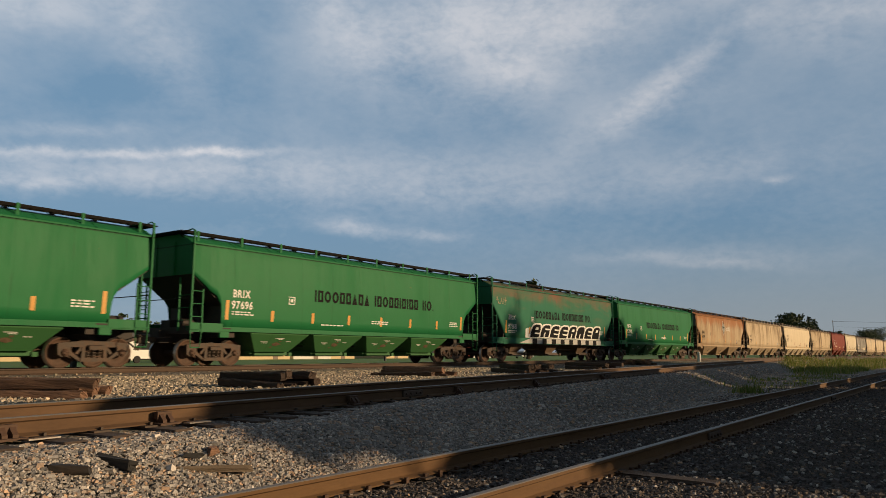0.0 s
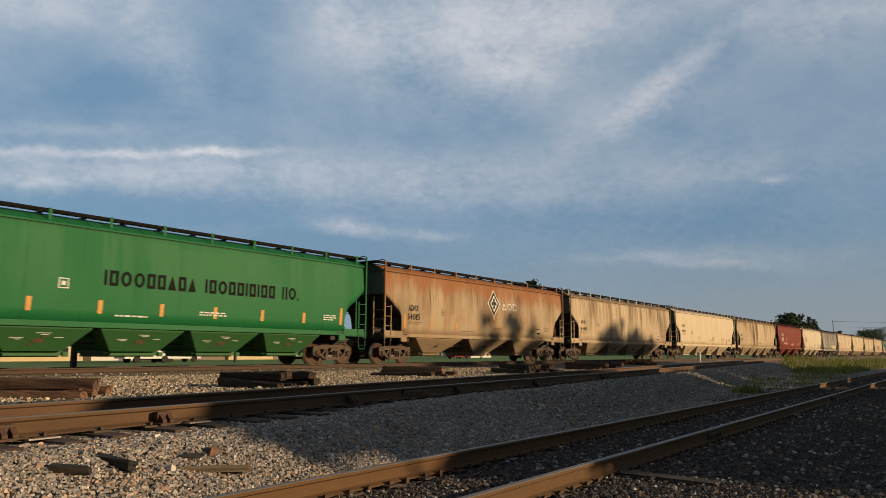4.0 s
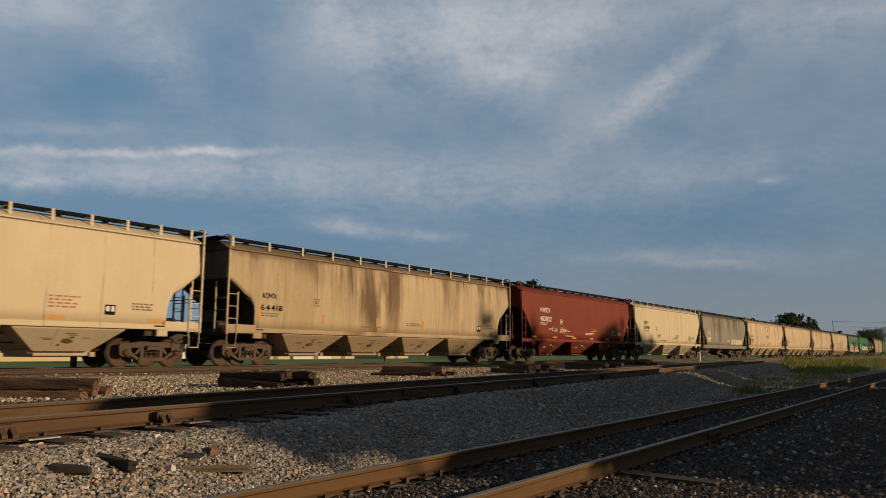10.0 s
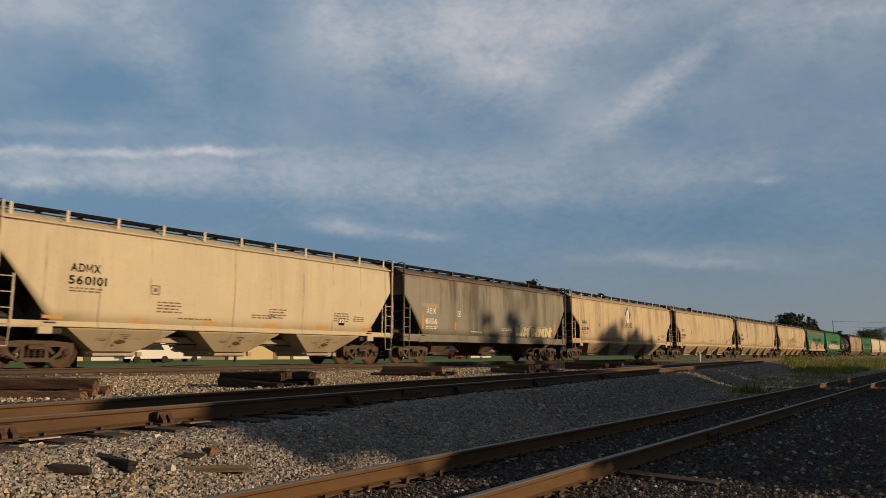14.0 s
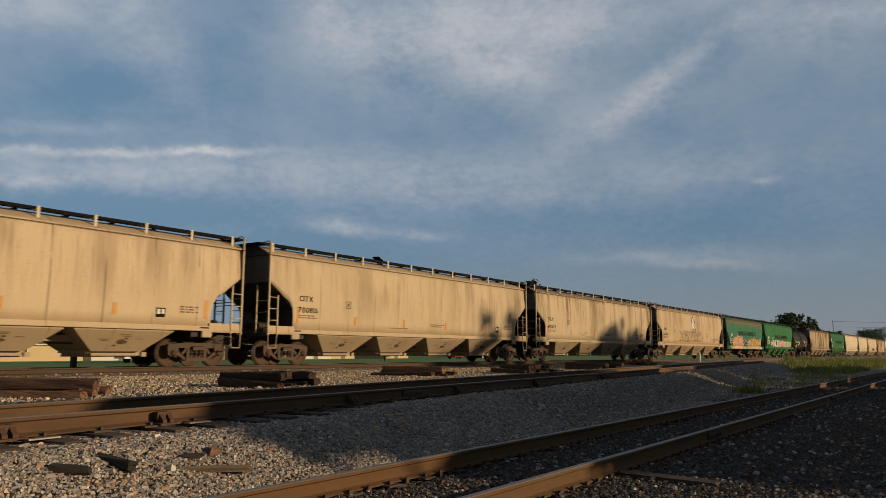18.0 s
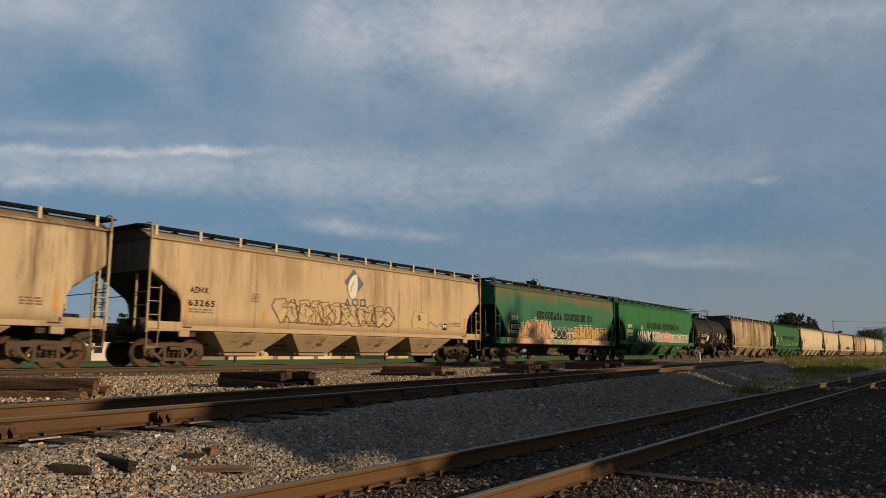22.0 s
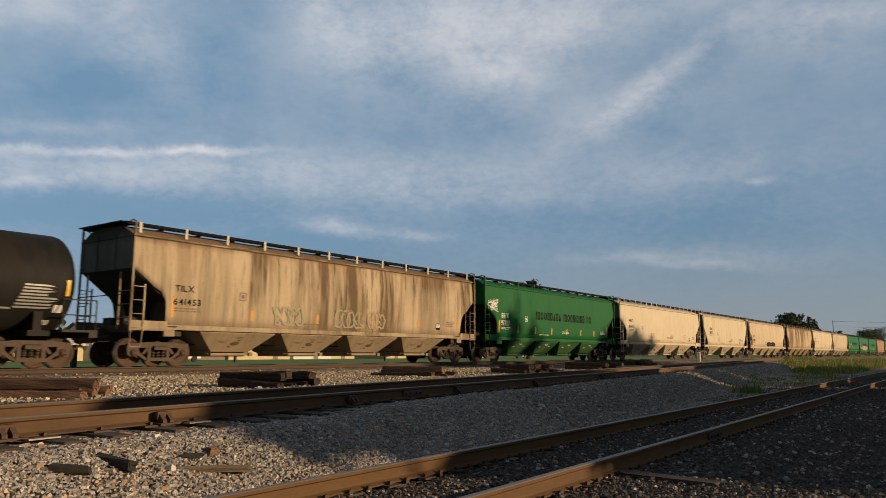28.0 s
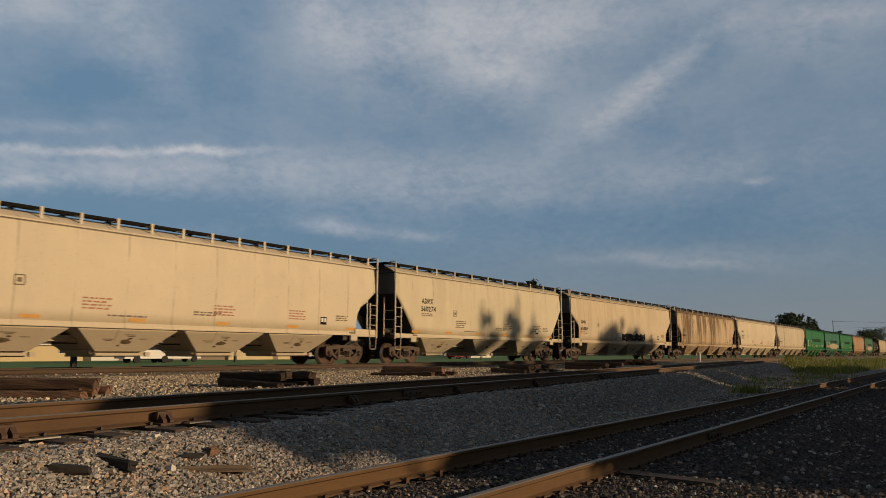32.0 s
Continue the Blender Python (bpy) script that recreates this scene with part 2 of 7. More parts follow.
M = {}
M["steel_brown"] = material("truck_steel", (0.074, 0.056, 0.044), 0.75, 0.2, (0.16, 0.085, 0.045), 5, 0.6, 0.3, 60)
M["wheel"] = material("wheel_rust", (0.085, 0.046, 0.028), 0.75, 0.1, (0.05, 0.034, 0.025), 7, 0.7, 0.25, 50)
M["tread"] = material("wheel_tread", (0.42, 0.40, 0.38), 0.3, 0.9, None, 20, 0.2, 0.05)
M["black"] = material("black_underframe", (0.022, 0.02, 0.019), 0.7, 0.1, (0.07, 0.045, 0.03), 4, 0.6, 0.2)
M["pale_post"] = material("pale_post_paint", (0.66, 0.60, 0.48), 0.6, 0.0, (0.45, 0.37, 0.26), 6, 0.5, 0.05, spec=0.2)
M["grime"] = material("grime", (0.11, 0.078, 0.050), 0.9, 0.0, (0.19, 0.14, 0.09), 9, 0.8, 0.0, spec=0.1)
M["grimy_hopper"] = material("grimy_hopper_sheet", (0.15, 0.10, 0.062), 0.8, 0.0, (0.07, 0.045, 0.03), 2.5, 0.7, 0.2)
M["grating"] = material("running_board_steel", (0.007, 0.0065, 0.006), 0.8, 0.0, (0.016, 0.012, 0.009), 3, 0.5, 0.2, spec=0.15)
M["rail_side"] = material("rail_rust", (0.128, 0.068, 0.024), 0.85, 0.0, (0.085, 0.042, 0.018), 2.2, 0.7, 0.25, 35, (0.25, 1, 1))
M["siding_rail"] = material("siding_rail_rust", (0.115, 0.064, 0.030), 0.85, 0.0, (0.06, 0.034, 0.018), 2.2, 0.7, 0.25, 35, (0.25, 1, 1))
M["main_rail"] = material("main_rail_rust", (0.075, 0.045, 0.028), 0.8, 0.0, (0.05, 0.032, 0.022), 2.2, 0.7, 0.25, 35, (0.25, 1, 1))
M["rail_top"] = material("rail_head", (0.24, 0.22, 0.20), 0.6, 0.55, (0.12, 0.08, 0.05), 1.5, 0.4, 0.05, 60, (0.1, 1, 1))
M["tie"] = material("creosoted_tie", (0.055, 0.038, 0.028), 0.85, 0.0, (0.11, 0.075, 0.05), 3, 0.6, 0.5, 26, (0.3, 3, 3), 0.02, rand=0.35)
M["old_timber"] = material("weathered_timber", (0.19, 0.108, 0.068), 0.9, 0.0, (0.07, 0.040, 0.028), 4, 0.75, 0.9, 18, (0.35, 4, 4), 0.03, rand=0.4)
M["dark_timber"] = material("tarred_timber", (0.045, 0.030, 0.022), 0.85, 0.0, (0.10, 0.055, 0.036), 4, 0.7, 0.9, 18, (0.35, 4, 4), 0.03, rand=0.5)
M["white_mark"] = material("white_stencil", (0.78, 0.78, 0.74), 0.6, 0, (0.6, 0.58, 0.5), 5, 0.4, 0.0)
M["black_mark"] = material("black_stencil", (0.007, 0.008, 0.009), 0.7, 0, (0.014, 0.014, 0.014), 5, 0.4, 0.0, spec=0.1)
M["slate_mark"] = material("slate_green_stencil", (0.045, 0.052, 0.036), 0.7, 0, (0.09, 0.085, 0.06), 3, 0.6, 0.0, spec=0.1)
M["grey_mark"] = material("grey_stencil", (0.19, 0.15, 0.11), 0.7, 0, (0.28, 0.23, 0.17), 5, 0.4, 0.0, spec=0.2)
M["orange"] = material("amber_reflector", (0.60, 0.29, 0.035), 0.5, 0, (0.38, 0.19, 0.03), 8, 0.4, 0.0)
M["yellow"] = material("yellow_reflector", (0.75, 0.48, 0.03), 0.45, 0, (0.5, 0.32, 0.04), 8, 0.4, 0.0)
M["red_mark"] = material("red_stencil", (0.42, 0.17, 0.11), 0.6, 0, None, 8, 0.4, 0.0)
M["blue_mark"] = material("blue_logo_paint", (0.03, 0.06, 0.16), 0.55, 0, (0.06, 0.09, 0.16), 5, 0.4, 0.0)
M["leafgreen_mark"] = material("green_logo_paint", (0.10, 0.25, 0.10), 0.55, 0, None, 5, 0.4, 0.0)
M["pink_mark"] = material("pink_spray_paint", (0.62, 0.25, 0.18), 0.6, 0, (0.7, 0.5, 0.3), 2.5, 0.8, 0.0)
M["tan_mark"] = material("ochre_spray_paint", (0.55, 0.36, 0.10), 0.6, 0, (0.65, 0.55, 0.35), 2.5, 0.7, 0.0)
M["gold_mark"] = material("faded_spray_paint", (0.38, 0.29, 0.17), 0.6, 0, (0.3, 0.25, 0.17), 2.5, 0.7, 0.0)
M["teal_mark"] = material("teal_spray_paint", (0.28, 0.28, 0.19), 0.6, 0, (0.40, 0.32, 0.20), 1.5, 0.7, 0.0)
M["silver_mark"] = material("silver_spray_paint", (0.42, 0.42, 0.40), 0.45, 0.2, (0.3, 0.3, 0.3), 2.5, 0.6, 0.0)
M["olive_mark"] = material("olive_spray_paint", (0.22, 0.27, 0.11), 0.6, 0, (0.42, 0.42, 0.25), 2.0, 0.7, 0.0)
M["peach_spray"] = material("peach_spray_paint", (0.70, 0.42, 0.26), 0.6, 0, (0.62, 0.20, 0.13), 1.6, 0.8, 0.0)
M["cream_spray"] = material("cream_spray_paint", (0.74, 0.64, 0.42), 0.6, 0, (0.60, 0.46, 0.22), 2.2, 0.6, 0.0)
M["dusk_mark"] = material("dark_violet_spray_paint", (0.07, 0.045, 0.075), 0.6, 0, (0.16, 0.09, 0.12), 2.5, 0.6, 0.0)
M["brown_line"] = material("brown_spray_line", (0.16, 0.11, 0.06), 0.7, 0, (0.28, 0.20, 0.12), 3.0, 0.6, 0.0, spec=0.2)
M["pale_ochre"] = material("pale_ochre_spray", (0.58, 0.49, 0.27), 0.7, 0, (0.60, 0.52, 0.36), 1.5, 0.6, 0.0, spec=0.2)
M["violet_mark"] = material("violet_spray_paint", (0.20, 0.11, 0.16), 0.6, 0, (0.33, 0.2, 0.26), 2.5, 0.7, 0.0)

# ---- mesh helpers ----


def box(bm, x0, y0, z0, x1, y1, z1, bevel=0.0):
    r = bmesh.ops.create_cube(bm, size=1.0, matrix=Matrix.LocRotScale(((x0 + x1) / 2, (y0 + y1) / 2, (z0 + z1) / 2), None, (abs(x1 - x0), abs(y1 - y0), abs(z1 - z0))))
    if bevel:
        es = list({e for v in r["verts"] for e in v.link_edges})
        bmesh.ops.bevel(bm, geom=es, offset=bevel, segments=1, affect="EDGES")


def bar(bm, a, b, w, sides=6):
    """A round bar from a to b."""
    a, b = Vector(a), Vector(b)
    d = b - a
    m = Matrix.Translation((a + b) / 2) @ d.to_track_quat("Z", "Y").to_matrix().to_4x4()
    bmesh.ops.create_cone(bm, cap_ends=True, segments=sides, radius1=w, radius2=w, depth=d.length, matrix=m)


def tube(bm, pts, r):
    for a, b in zip(pts, pts[1:]):
        bar(bm, a, b, r)


def prism(bm, pts, y0, y1, axis="y"):
    """A polygon in the x-z plane (or y-z for axis x) drawn out from y0 to y1."""
    def v(p, t):
        return bm.verts.new((p[0], t, p[1]) if axis == "y" else (t, p[0], p[1]))
    a = [v(p, y0) for p in pts]
    b = [v(p, y1) for p in pts]
    bm.faces.new(a)
    bm.faces.new(b[::-1])
    for i in range(len(pts)):
        j = (i + 1) % len(pts)
        bm.faces.new((a[j], a[i], b[i], b[j]))


def lathe(bm, profile, y_sign=1, seg=28, centre=(0, 0, 0)):
    """Rings of (r, y) turned about the y axis."""
    rings = []
    for r, y in profile:
        rings.append([bm.verts.new((centre[0] + r * math.cos(2 * math.pi * i / seg), centre[1] + y_sign * y, centre[2] + r * math.sin(2 * math.pi * i / seg))) for i in range(seg)])
    for p, q in zip(rings, rings[1:]):
        for i in range(seg):
            j = (i + 1) % seg
            bm.faces.new((p[i], p[j], q[j], q[i]))
    for ring in (rings[0], rings[-1]):
        if ring[0].co.xz != ring[1].co.xz:
            bm.faces.new(ring)


def finish(bm, name, smooth=False):
    bmesh.ops.recalc_face_normals(bm, faces=bm.faces)
    me = bpy.data.meshes.new(name)
    bm.to_mesh(me)
    bm.free()
    if smooth:
        for p in me.polygons:
            p.use_smooth = True
    return me


def part(name, data, mat, parent, label="", at=None):
    """One mesh object under a thing or a part; data is a bmesh or a shared mesh."""
    if isinstance(data, bmesh.types.BMesh):
        data = finish(data, name)
    if not data.materials:
        data.materials.append(mat)
    ob = new(name, data)
    if data.materials[0] != mat:
        ob.material_slots[0].link = "OBJECT"
        ob.material_slots[0].material = mat
    ob.parent = parent
    if at is not None:
        ob.matrix_basis = at
    if label:
        ob["label"] = label
    return ob


CACHE = {}


def shared(key, make, smooth=False):
    if key not in CACHE:
        bm = bmesh.new()
        make(bm)
        CACHE[key] = finish(bm, key, smooth)
    return CACHE[key]


def thing(name, m, label, category, group="", kind=""):
    ob = new(name)
    ob.empty_display_size = 0.3
    ob.matrix_basis = m
    return tagged(ob, label, category, group, kind)


# ---- wagons ----
TRACK_Y = 22.69
HALF_W = 1.60
SILL, EAVE, ROOF = 1.30, 4.17, 4.45


def side_y(z):
    """Half width of the curved side sheet at height z."""
    k = (z - 2.75) / 1.45
    return HALF_W - 0.075 * k * k


def cut_z(x, style):
    """Lower edge of the side sheet at a distance x from the wagon's end."""
    if style == "straight":
        pts = [(0, 3.3), (1.55, 1.32), (9, 1.3)]
    else:
        pts = [(0, 3.16), (0.60, 2.72), (0.75, 2.58), (1.05, 2.42), (1.22, 2.15), (1.27, 1.85), (1.285, 1.5), (1.295, 1.30), (9, 1.3)]
    for (a, p), (b, q) in zip(pts, pts[1:]):
        if x <= b:
            return p + (q - p) * (x - a) / (b - a)
    return 1.3


def side_sheet(bm, L, style, s):
    offs = [0, 0.08, 0.3, 0.6, 0.75, 0.9, 1.05, 1.15, 1.22, 1.27, 1.285, 1.295, 1.6]
    n = int((L - 3.2) / 1.2)
    xs = [-L / 2 + o for o in offs] + [-L / 2 + 1.6 + (L - 3.2) * i / n for i in range(1, n)] + [L / 2 - o for o in offs[::-1]]
    cols = []
    for x in xs:
        z0 = cut_z(L / 2 - abs(x), style)
        zs = [z0 + (EAVE - z0) * i / 7 for i in range(8)]
        # the sheet draws in a little towards the ends
        pull = 0.05 * max(0, 1 - (L / 2 - abs(x)) / 1.2) ** 2
        cols.append([(bm.verts.new((x, s * (side_y(z) - pull), z)), bm.verts.new((x, s * (side_y(z) - pull - 0.03), z))) for z in zs])
    for c, d in zip(cols, cols[1:]):
        for i in range(7):
            bm.faces.new((c[i][0], d[i][0], d[i + 1][0], c[i + 1][0]))
            bm.faces.new((c[i][1], d[i][1], d[i + 1][1], c[i + 1][1]))
        bm.faces.new((c[0][0], d[0][0], d[0][1], c[0][1]))
    for c in (cols[0], cols[-1]):
        for i in range(7):
            bm.faces.new((c[i][0], c[i + 1][0], c[i + 1][1], c[i][1]))


def roof_h(u):
    """Height of the roof, which slopes up from the eaves and flattens, at a share u of the half width."""
    k = min(1.0, (1 - abs(u)) / 0.5)
    return EAVE + (ROOF + 0.07 - EAVE) * k * (1.4 - 0.4 * k)


def roof_sheet(bm, L):
    ys = [-1.0, -0.95, -0.88, -0.8, -0.7, -0.6, -0.5, 0, 0.5, 0.6, 0.7, 0.8, 0.88, 0.95, 1.0]
    h = roof_h
    rows = [[bm.verts.new((x, 1.525 * u, h(u))) for u in ys] for x in [-L / 2 + L * i / 12 for i in range(13)]]
    for a, b in zip(rows, rows[1:]):
        for i in range(len(ys) - 1):
            bm.faces.new((a[i], b[i], b[i + 1], a[i + 1]))


def end_sheet(bm, s, style):
    """Upper end wall of the body with the slope sheet that runs in below it; s is the end's side."""
    zb = 3.15 if style == "straight" else 3.1
    w = 1.5
    top = [(1.525 * u, roof_h(u)) for u in (-1, -0.95, -0.88, -0.8, -0.7, -0.6, -0.5, 0.5, 0.6, 0.7, 0.8, 0.88, 0.95, 1)]
    pts = [(-1.53, zb)] + [(-1.55, 3.5)] + top + [(1.55, 3.5), (1.53, zb)]
    prism(bm, pts, 0.0, -s * 0.03, axis="x")
    for x in (-0.55, 0.55):
        box(bm, s * 0.0, x - 0.03, zb, s * 0.04, x + 0.03, EAVE + 0.1)


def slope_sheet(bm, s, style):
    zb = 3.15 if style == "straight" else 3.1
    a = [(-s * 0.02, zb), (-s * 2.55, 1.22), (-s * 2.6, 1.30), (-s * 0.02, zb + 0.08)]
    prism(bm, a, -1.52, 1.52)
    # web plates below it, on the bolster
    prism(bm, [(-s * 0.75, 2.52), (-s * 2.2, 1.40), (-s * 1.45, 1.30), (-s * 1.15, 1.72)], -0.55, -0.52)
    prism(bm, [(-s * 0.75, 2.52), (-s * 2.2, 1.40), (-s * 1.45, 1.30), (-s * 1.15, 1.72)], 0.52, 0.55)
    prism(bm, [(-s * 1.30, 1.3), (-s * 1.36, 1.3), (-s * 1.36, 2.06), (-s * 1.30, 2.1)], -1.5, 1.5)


def sill_bar(bm, L, s, deep, skirt):
    box(bm, -L / 2 + 0.02, s * 1.36, SILL - deep, L / 2 - 0.02, s * 1.575, SILL + 0.06)
    box(bm, -L / 2 + 0.02, s * 1.575, SILL - deep, L / 2 - 0.02, s * 1.615, SILL - deep + 0.05)
    # skirt plate below the open ends
    for e in (-1, 1):
        box(bm, e * (L / 2 - 1.34), s * 1.555, SILL - 0.14, e * (L / 2 - 0.01), s * 1.592, skirt)


def eave_rail(bm, L, s):
    box(bm, -L / 2 - 0.01, s * 1.49, EAVE - 0.035, L / 2 + 0.01, s * 1.565, EAVE + 0.015)
    # carlines that stiffen the sloping roof sheet
    n = int(L / 1.64)
    for i in range(n + 1):
        x = -L / 2 + 0.1 + (L - 0.2) * i / n
        prism(bm, [(s * 1.50, EAVE), (s * 1.13, roof_h(0.741)), (s * 1.13, roof_h(0.741) + 0.022), (s * 1.50, EAVE + 0.034)], x - 0.025, x + 0.025, axis="x")


def hopper_bay(bm, top, low, zt, zb, wt=1.45, wb=0.62):
    """A discharge hopper: sheets that taper to the outlet."""
    t = [(-top, -wt), (top, -wt), (top, wt), (-top, wt)]
    b = [(-low, -wb), (low, -wb), (low, wb), (-low, wb)]
    m = [(-top * 0.98, -wt * 0.99), (top * 0.98, -wt * 0.99), (top * 0.98, wt * 0.99), (-top * 0.98, wt * 0.99)]
    rows = [[bm.verts.new((*p, z)) for p in q] for q, z in ((t, zt), (m, zt - 0.10), (b, zb))]
    for p, q in zip(rows, rows[1:]):
        for i in range(4):
            j = (i + 1) % 4
            bm.faces.new((p[i], p[j], q[j], q[i]))
    bm.faces.new(rows[0][::-1])
    bm.faces.new(rows[-1])


def grime_mark(bm, seed):
    """Ragged dark smears on the sloping hopper sheet, following its plane."""
    rnd = random.Random(seed + 70)
    for cx, cz, rx, rz in ((0.0, 0.79, 0.20, 0.075), (0.12, 0.90, 0.07, 0.03), (-0.2, 0.68, 0.06, 0.03)):
        vs = []
        for k in range(14):
            a = 2 * math.pi * k / 14
            q = rnd.uniform(0.75, 1.1)
            z = cz + rz * q * math.sin(a)
            vs.append(bm.verts.new((cx + rx * q * math.cos(a), -(1.02 + 0.495 * (z - 0.50) / 0.64 + 0.014 + 0.002 * cx), z)))
        bm.faces.new(vs)


def hopper_print(bm, seed):
    """Short stencilled lines on the sloping hopper sheet."""
    rnd = random.Random(seed + 40)
    for cx, cz, w in ((0.05, 1.0, 0.42), (0.1, 0.955, 0.26), (-0.62, 0.86, 0.34), (-0.58, 0.82, 0.22), (0.55, 0.88, 0.26)):
        a, b = cx - 0.55 * w * rnd.uniform(0.7, 1), cx + 0.55 * w * rnd.uniform(0.7, 1)
        vs = [bm.verts.new((x, -(1.02 + 0.495 * (z - 0.50) / 0.64 + 0.012), z)) for x, z in ((a, cz), (b, cz), (b, cz + 0.022), (a, cz + 0.022))]
        bm.faces.new(vs)


def outlet(bm, low, wb, zb):
    box(bm, -low - 0.10, -wb - 0.12, zb - 0.06, low + 0.10, wb + 0.05, zb + 0.03)
    box(bm, -low - 0.02, -wb - 0.05, zb - 0.17, low + 0.02, wb + 0.05, zb - 0.06)
    box(bm, -low + 0.02, -wb - 0.28, zb - 0.13, low - 0.02, -wb - 0.12, zb - 0.05)
    bar(bm, (low + 0.08, -wb - 0.25, zb - 0.09), (low + 0.08, wb + 0.25, zb - 0.09), 0.025)
    box(bm, low - 0.0, -wb - 0.34, zb - 0.16, low + 0.16, -wb - 0.24, zb - 0.02)


def running_board(bm, L, s):
    y0, y1 = s * 0.86, s * 1.30
    z = ROOF + 0.15
    for y in (y0, (y0 + y1) / 2, y1):
        box(bm, -L / 2 - 0.15, y - 0.02, z - 0.05, L / 2 + 0.15, y + 0.02, z)
    # turned-down edge of the walkway
    box(bm, -L / 2 - 0.15, y1 - 0.012, z - 0.085, L / 2 + 0.15, y1 + 0.012, z - 0.05)
    n = int(L / 0.3)
    for i in range(n + 1):
        x = -L / 2 - 0.13 + (L + 0.26) * i / n
        box(bm, x - 0.02, y0, z - 0.035, x + 0.02, y1, z - 0.008)


def hatch_cover(bm, hl):
    prism(bm, [(-0.62, ROOF - 0.03), (0.62, ROOF - 0.03), (0.60, ROOF + 0.09), (0.3, ROOF + 0.14), (-0.3, ROOF + 0.14), (-0.60, ROOF + 0.09)], -hl / 2 + 0.03, hl / 2 - 0.03, axis="x")
    for x in (-hl / 4, hl / 4):
        box(bm, x - 0.04, -0.70, ROOF + 0.02, x + 0.04, 0.70, ROOF + 0.155)


def end_board(bm):
    for i in range(5):
        x = -0.3 + 0.13 * i
        box(bm, x, -1.3, ROOF + 0.10, x + 0.08, 1.3, ROOF + 0.14)
    for y in (-1.0, 1.0):
        bar(bm, (-0.25, y, ROOF + 0.1), (0.3, y, ROOF - 0.25), 0.02)


def roof_post(bm, s):
    box(bm, -0.045, s * 1.33, EAVE + 0.05, 0.045, s * 1.35, ROOF + 0.17)
    box(bm, -0.05, s * 1.33, ROOF + 0.09, 0.05, s * 0.9, ROOF + 0.10)


def side_ladder(bm, s, e, style):
    """Ladder at the corner, e is the end's side, s the wagon's side; x = 0 on the end."""
    y = s * 1.60
    box(bm, -e * 0.00, y - 0.03, 1.12, -e * 0.06, y + 0.03, ROOF + 0.15)
    box(bm, -e * 0.44, y - 0.025, 1.12, -e * 0.485, y + 0.025, 2.62)
    for i in range(4):
        bar(bm, (-e * 0.03, y + s * 0.03, 1.24 + 0.43 * i), (-e * 0.47, y + s * 0.03, 1.24 + 0.43 * i), 0.015)
    # stirrup below the sill, grab rail that bends over the roof
    tube(bm, [(-e * 0.04, y, 1.16), (-e * 0.06, y, 0.64), (-e * 0.42, y, 0.64), (-e * 0.46, y, 1.16)], 0.018)
    tube(bm, [(-e * 0.03, y, ROOF + 0.13), (-e * 0.03, s * 1.45, ROOF + 0.2), (-e * 0.03, s * 1.25, ROOF + 0.17)], 0.022)
    # rungs on to the end of the wagon
    for i in range(3):
        z = 1.55 + 0.42 * i
        bar(bm, (e * 0.02, s * 1.58, z), (e * 0.02, s * 1.0, z), 0.014)
    box(bm, e * 0.0, s * 0.97, 1.2, e * 0.05, s * 1.01, 3.0)


def end_frame(bm, e):
    """End sill, platform and coupler pocket; x = 0 on the end of the body."""
    box(bm, -e * 0.02, -1.58, 1.10, -e * 0.16, 1.58, 1.32)
    box(bm, -e * 1.7, -1.58, 1.28, -e * 0.12, -0.9, 1.33)
    box(bm, -e * 1.7, 0.9, 1.28, -e * 0.12, 1.58, 1.33)
    box(bm, -e * 2.7, -0.28, 0.80, e * 0.25, 0.28, 1.22)
    box(bm, -e * 1.95, -1.45, 1.0, -e * 1.45, 1.45, 1.24)
    bar(bm, (e * 0.03, -1.5, 2.28), (e * 0.03, 1.5, 2.28), 0.016)
    # brake gear on the platform
    box(bm, -e * 0.75, 0.2, 1.33, -e * 0.45, 0.75, 1.60)
    bar(bm, (-e * 0.9, -0.6, 1.5), (-e * 0.35, -0.6, 1.5), 0.13, 10)


def coupler(bm, e):
    box(bm, e * 0.2, -0.09, 0.84, e * 0.62, 0.09, 0.99)
    box(bm, e * 0.55, -0.16, 0.76, e * 0.80, 0.14, 1.06, 0.03)
    bar(bm, (e * 0.22, -0.9, 0.98), (e * 0.30, -0.2, 0.95), 0.018)
    bar(bm, (e * 0.25, 0.25, 0.95), (e * 0.72, 0.18, 0.55), 0.03)


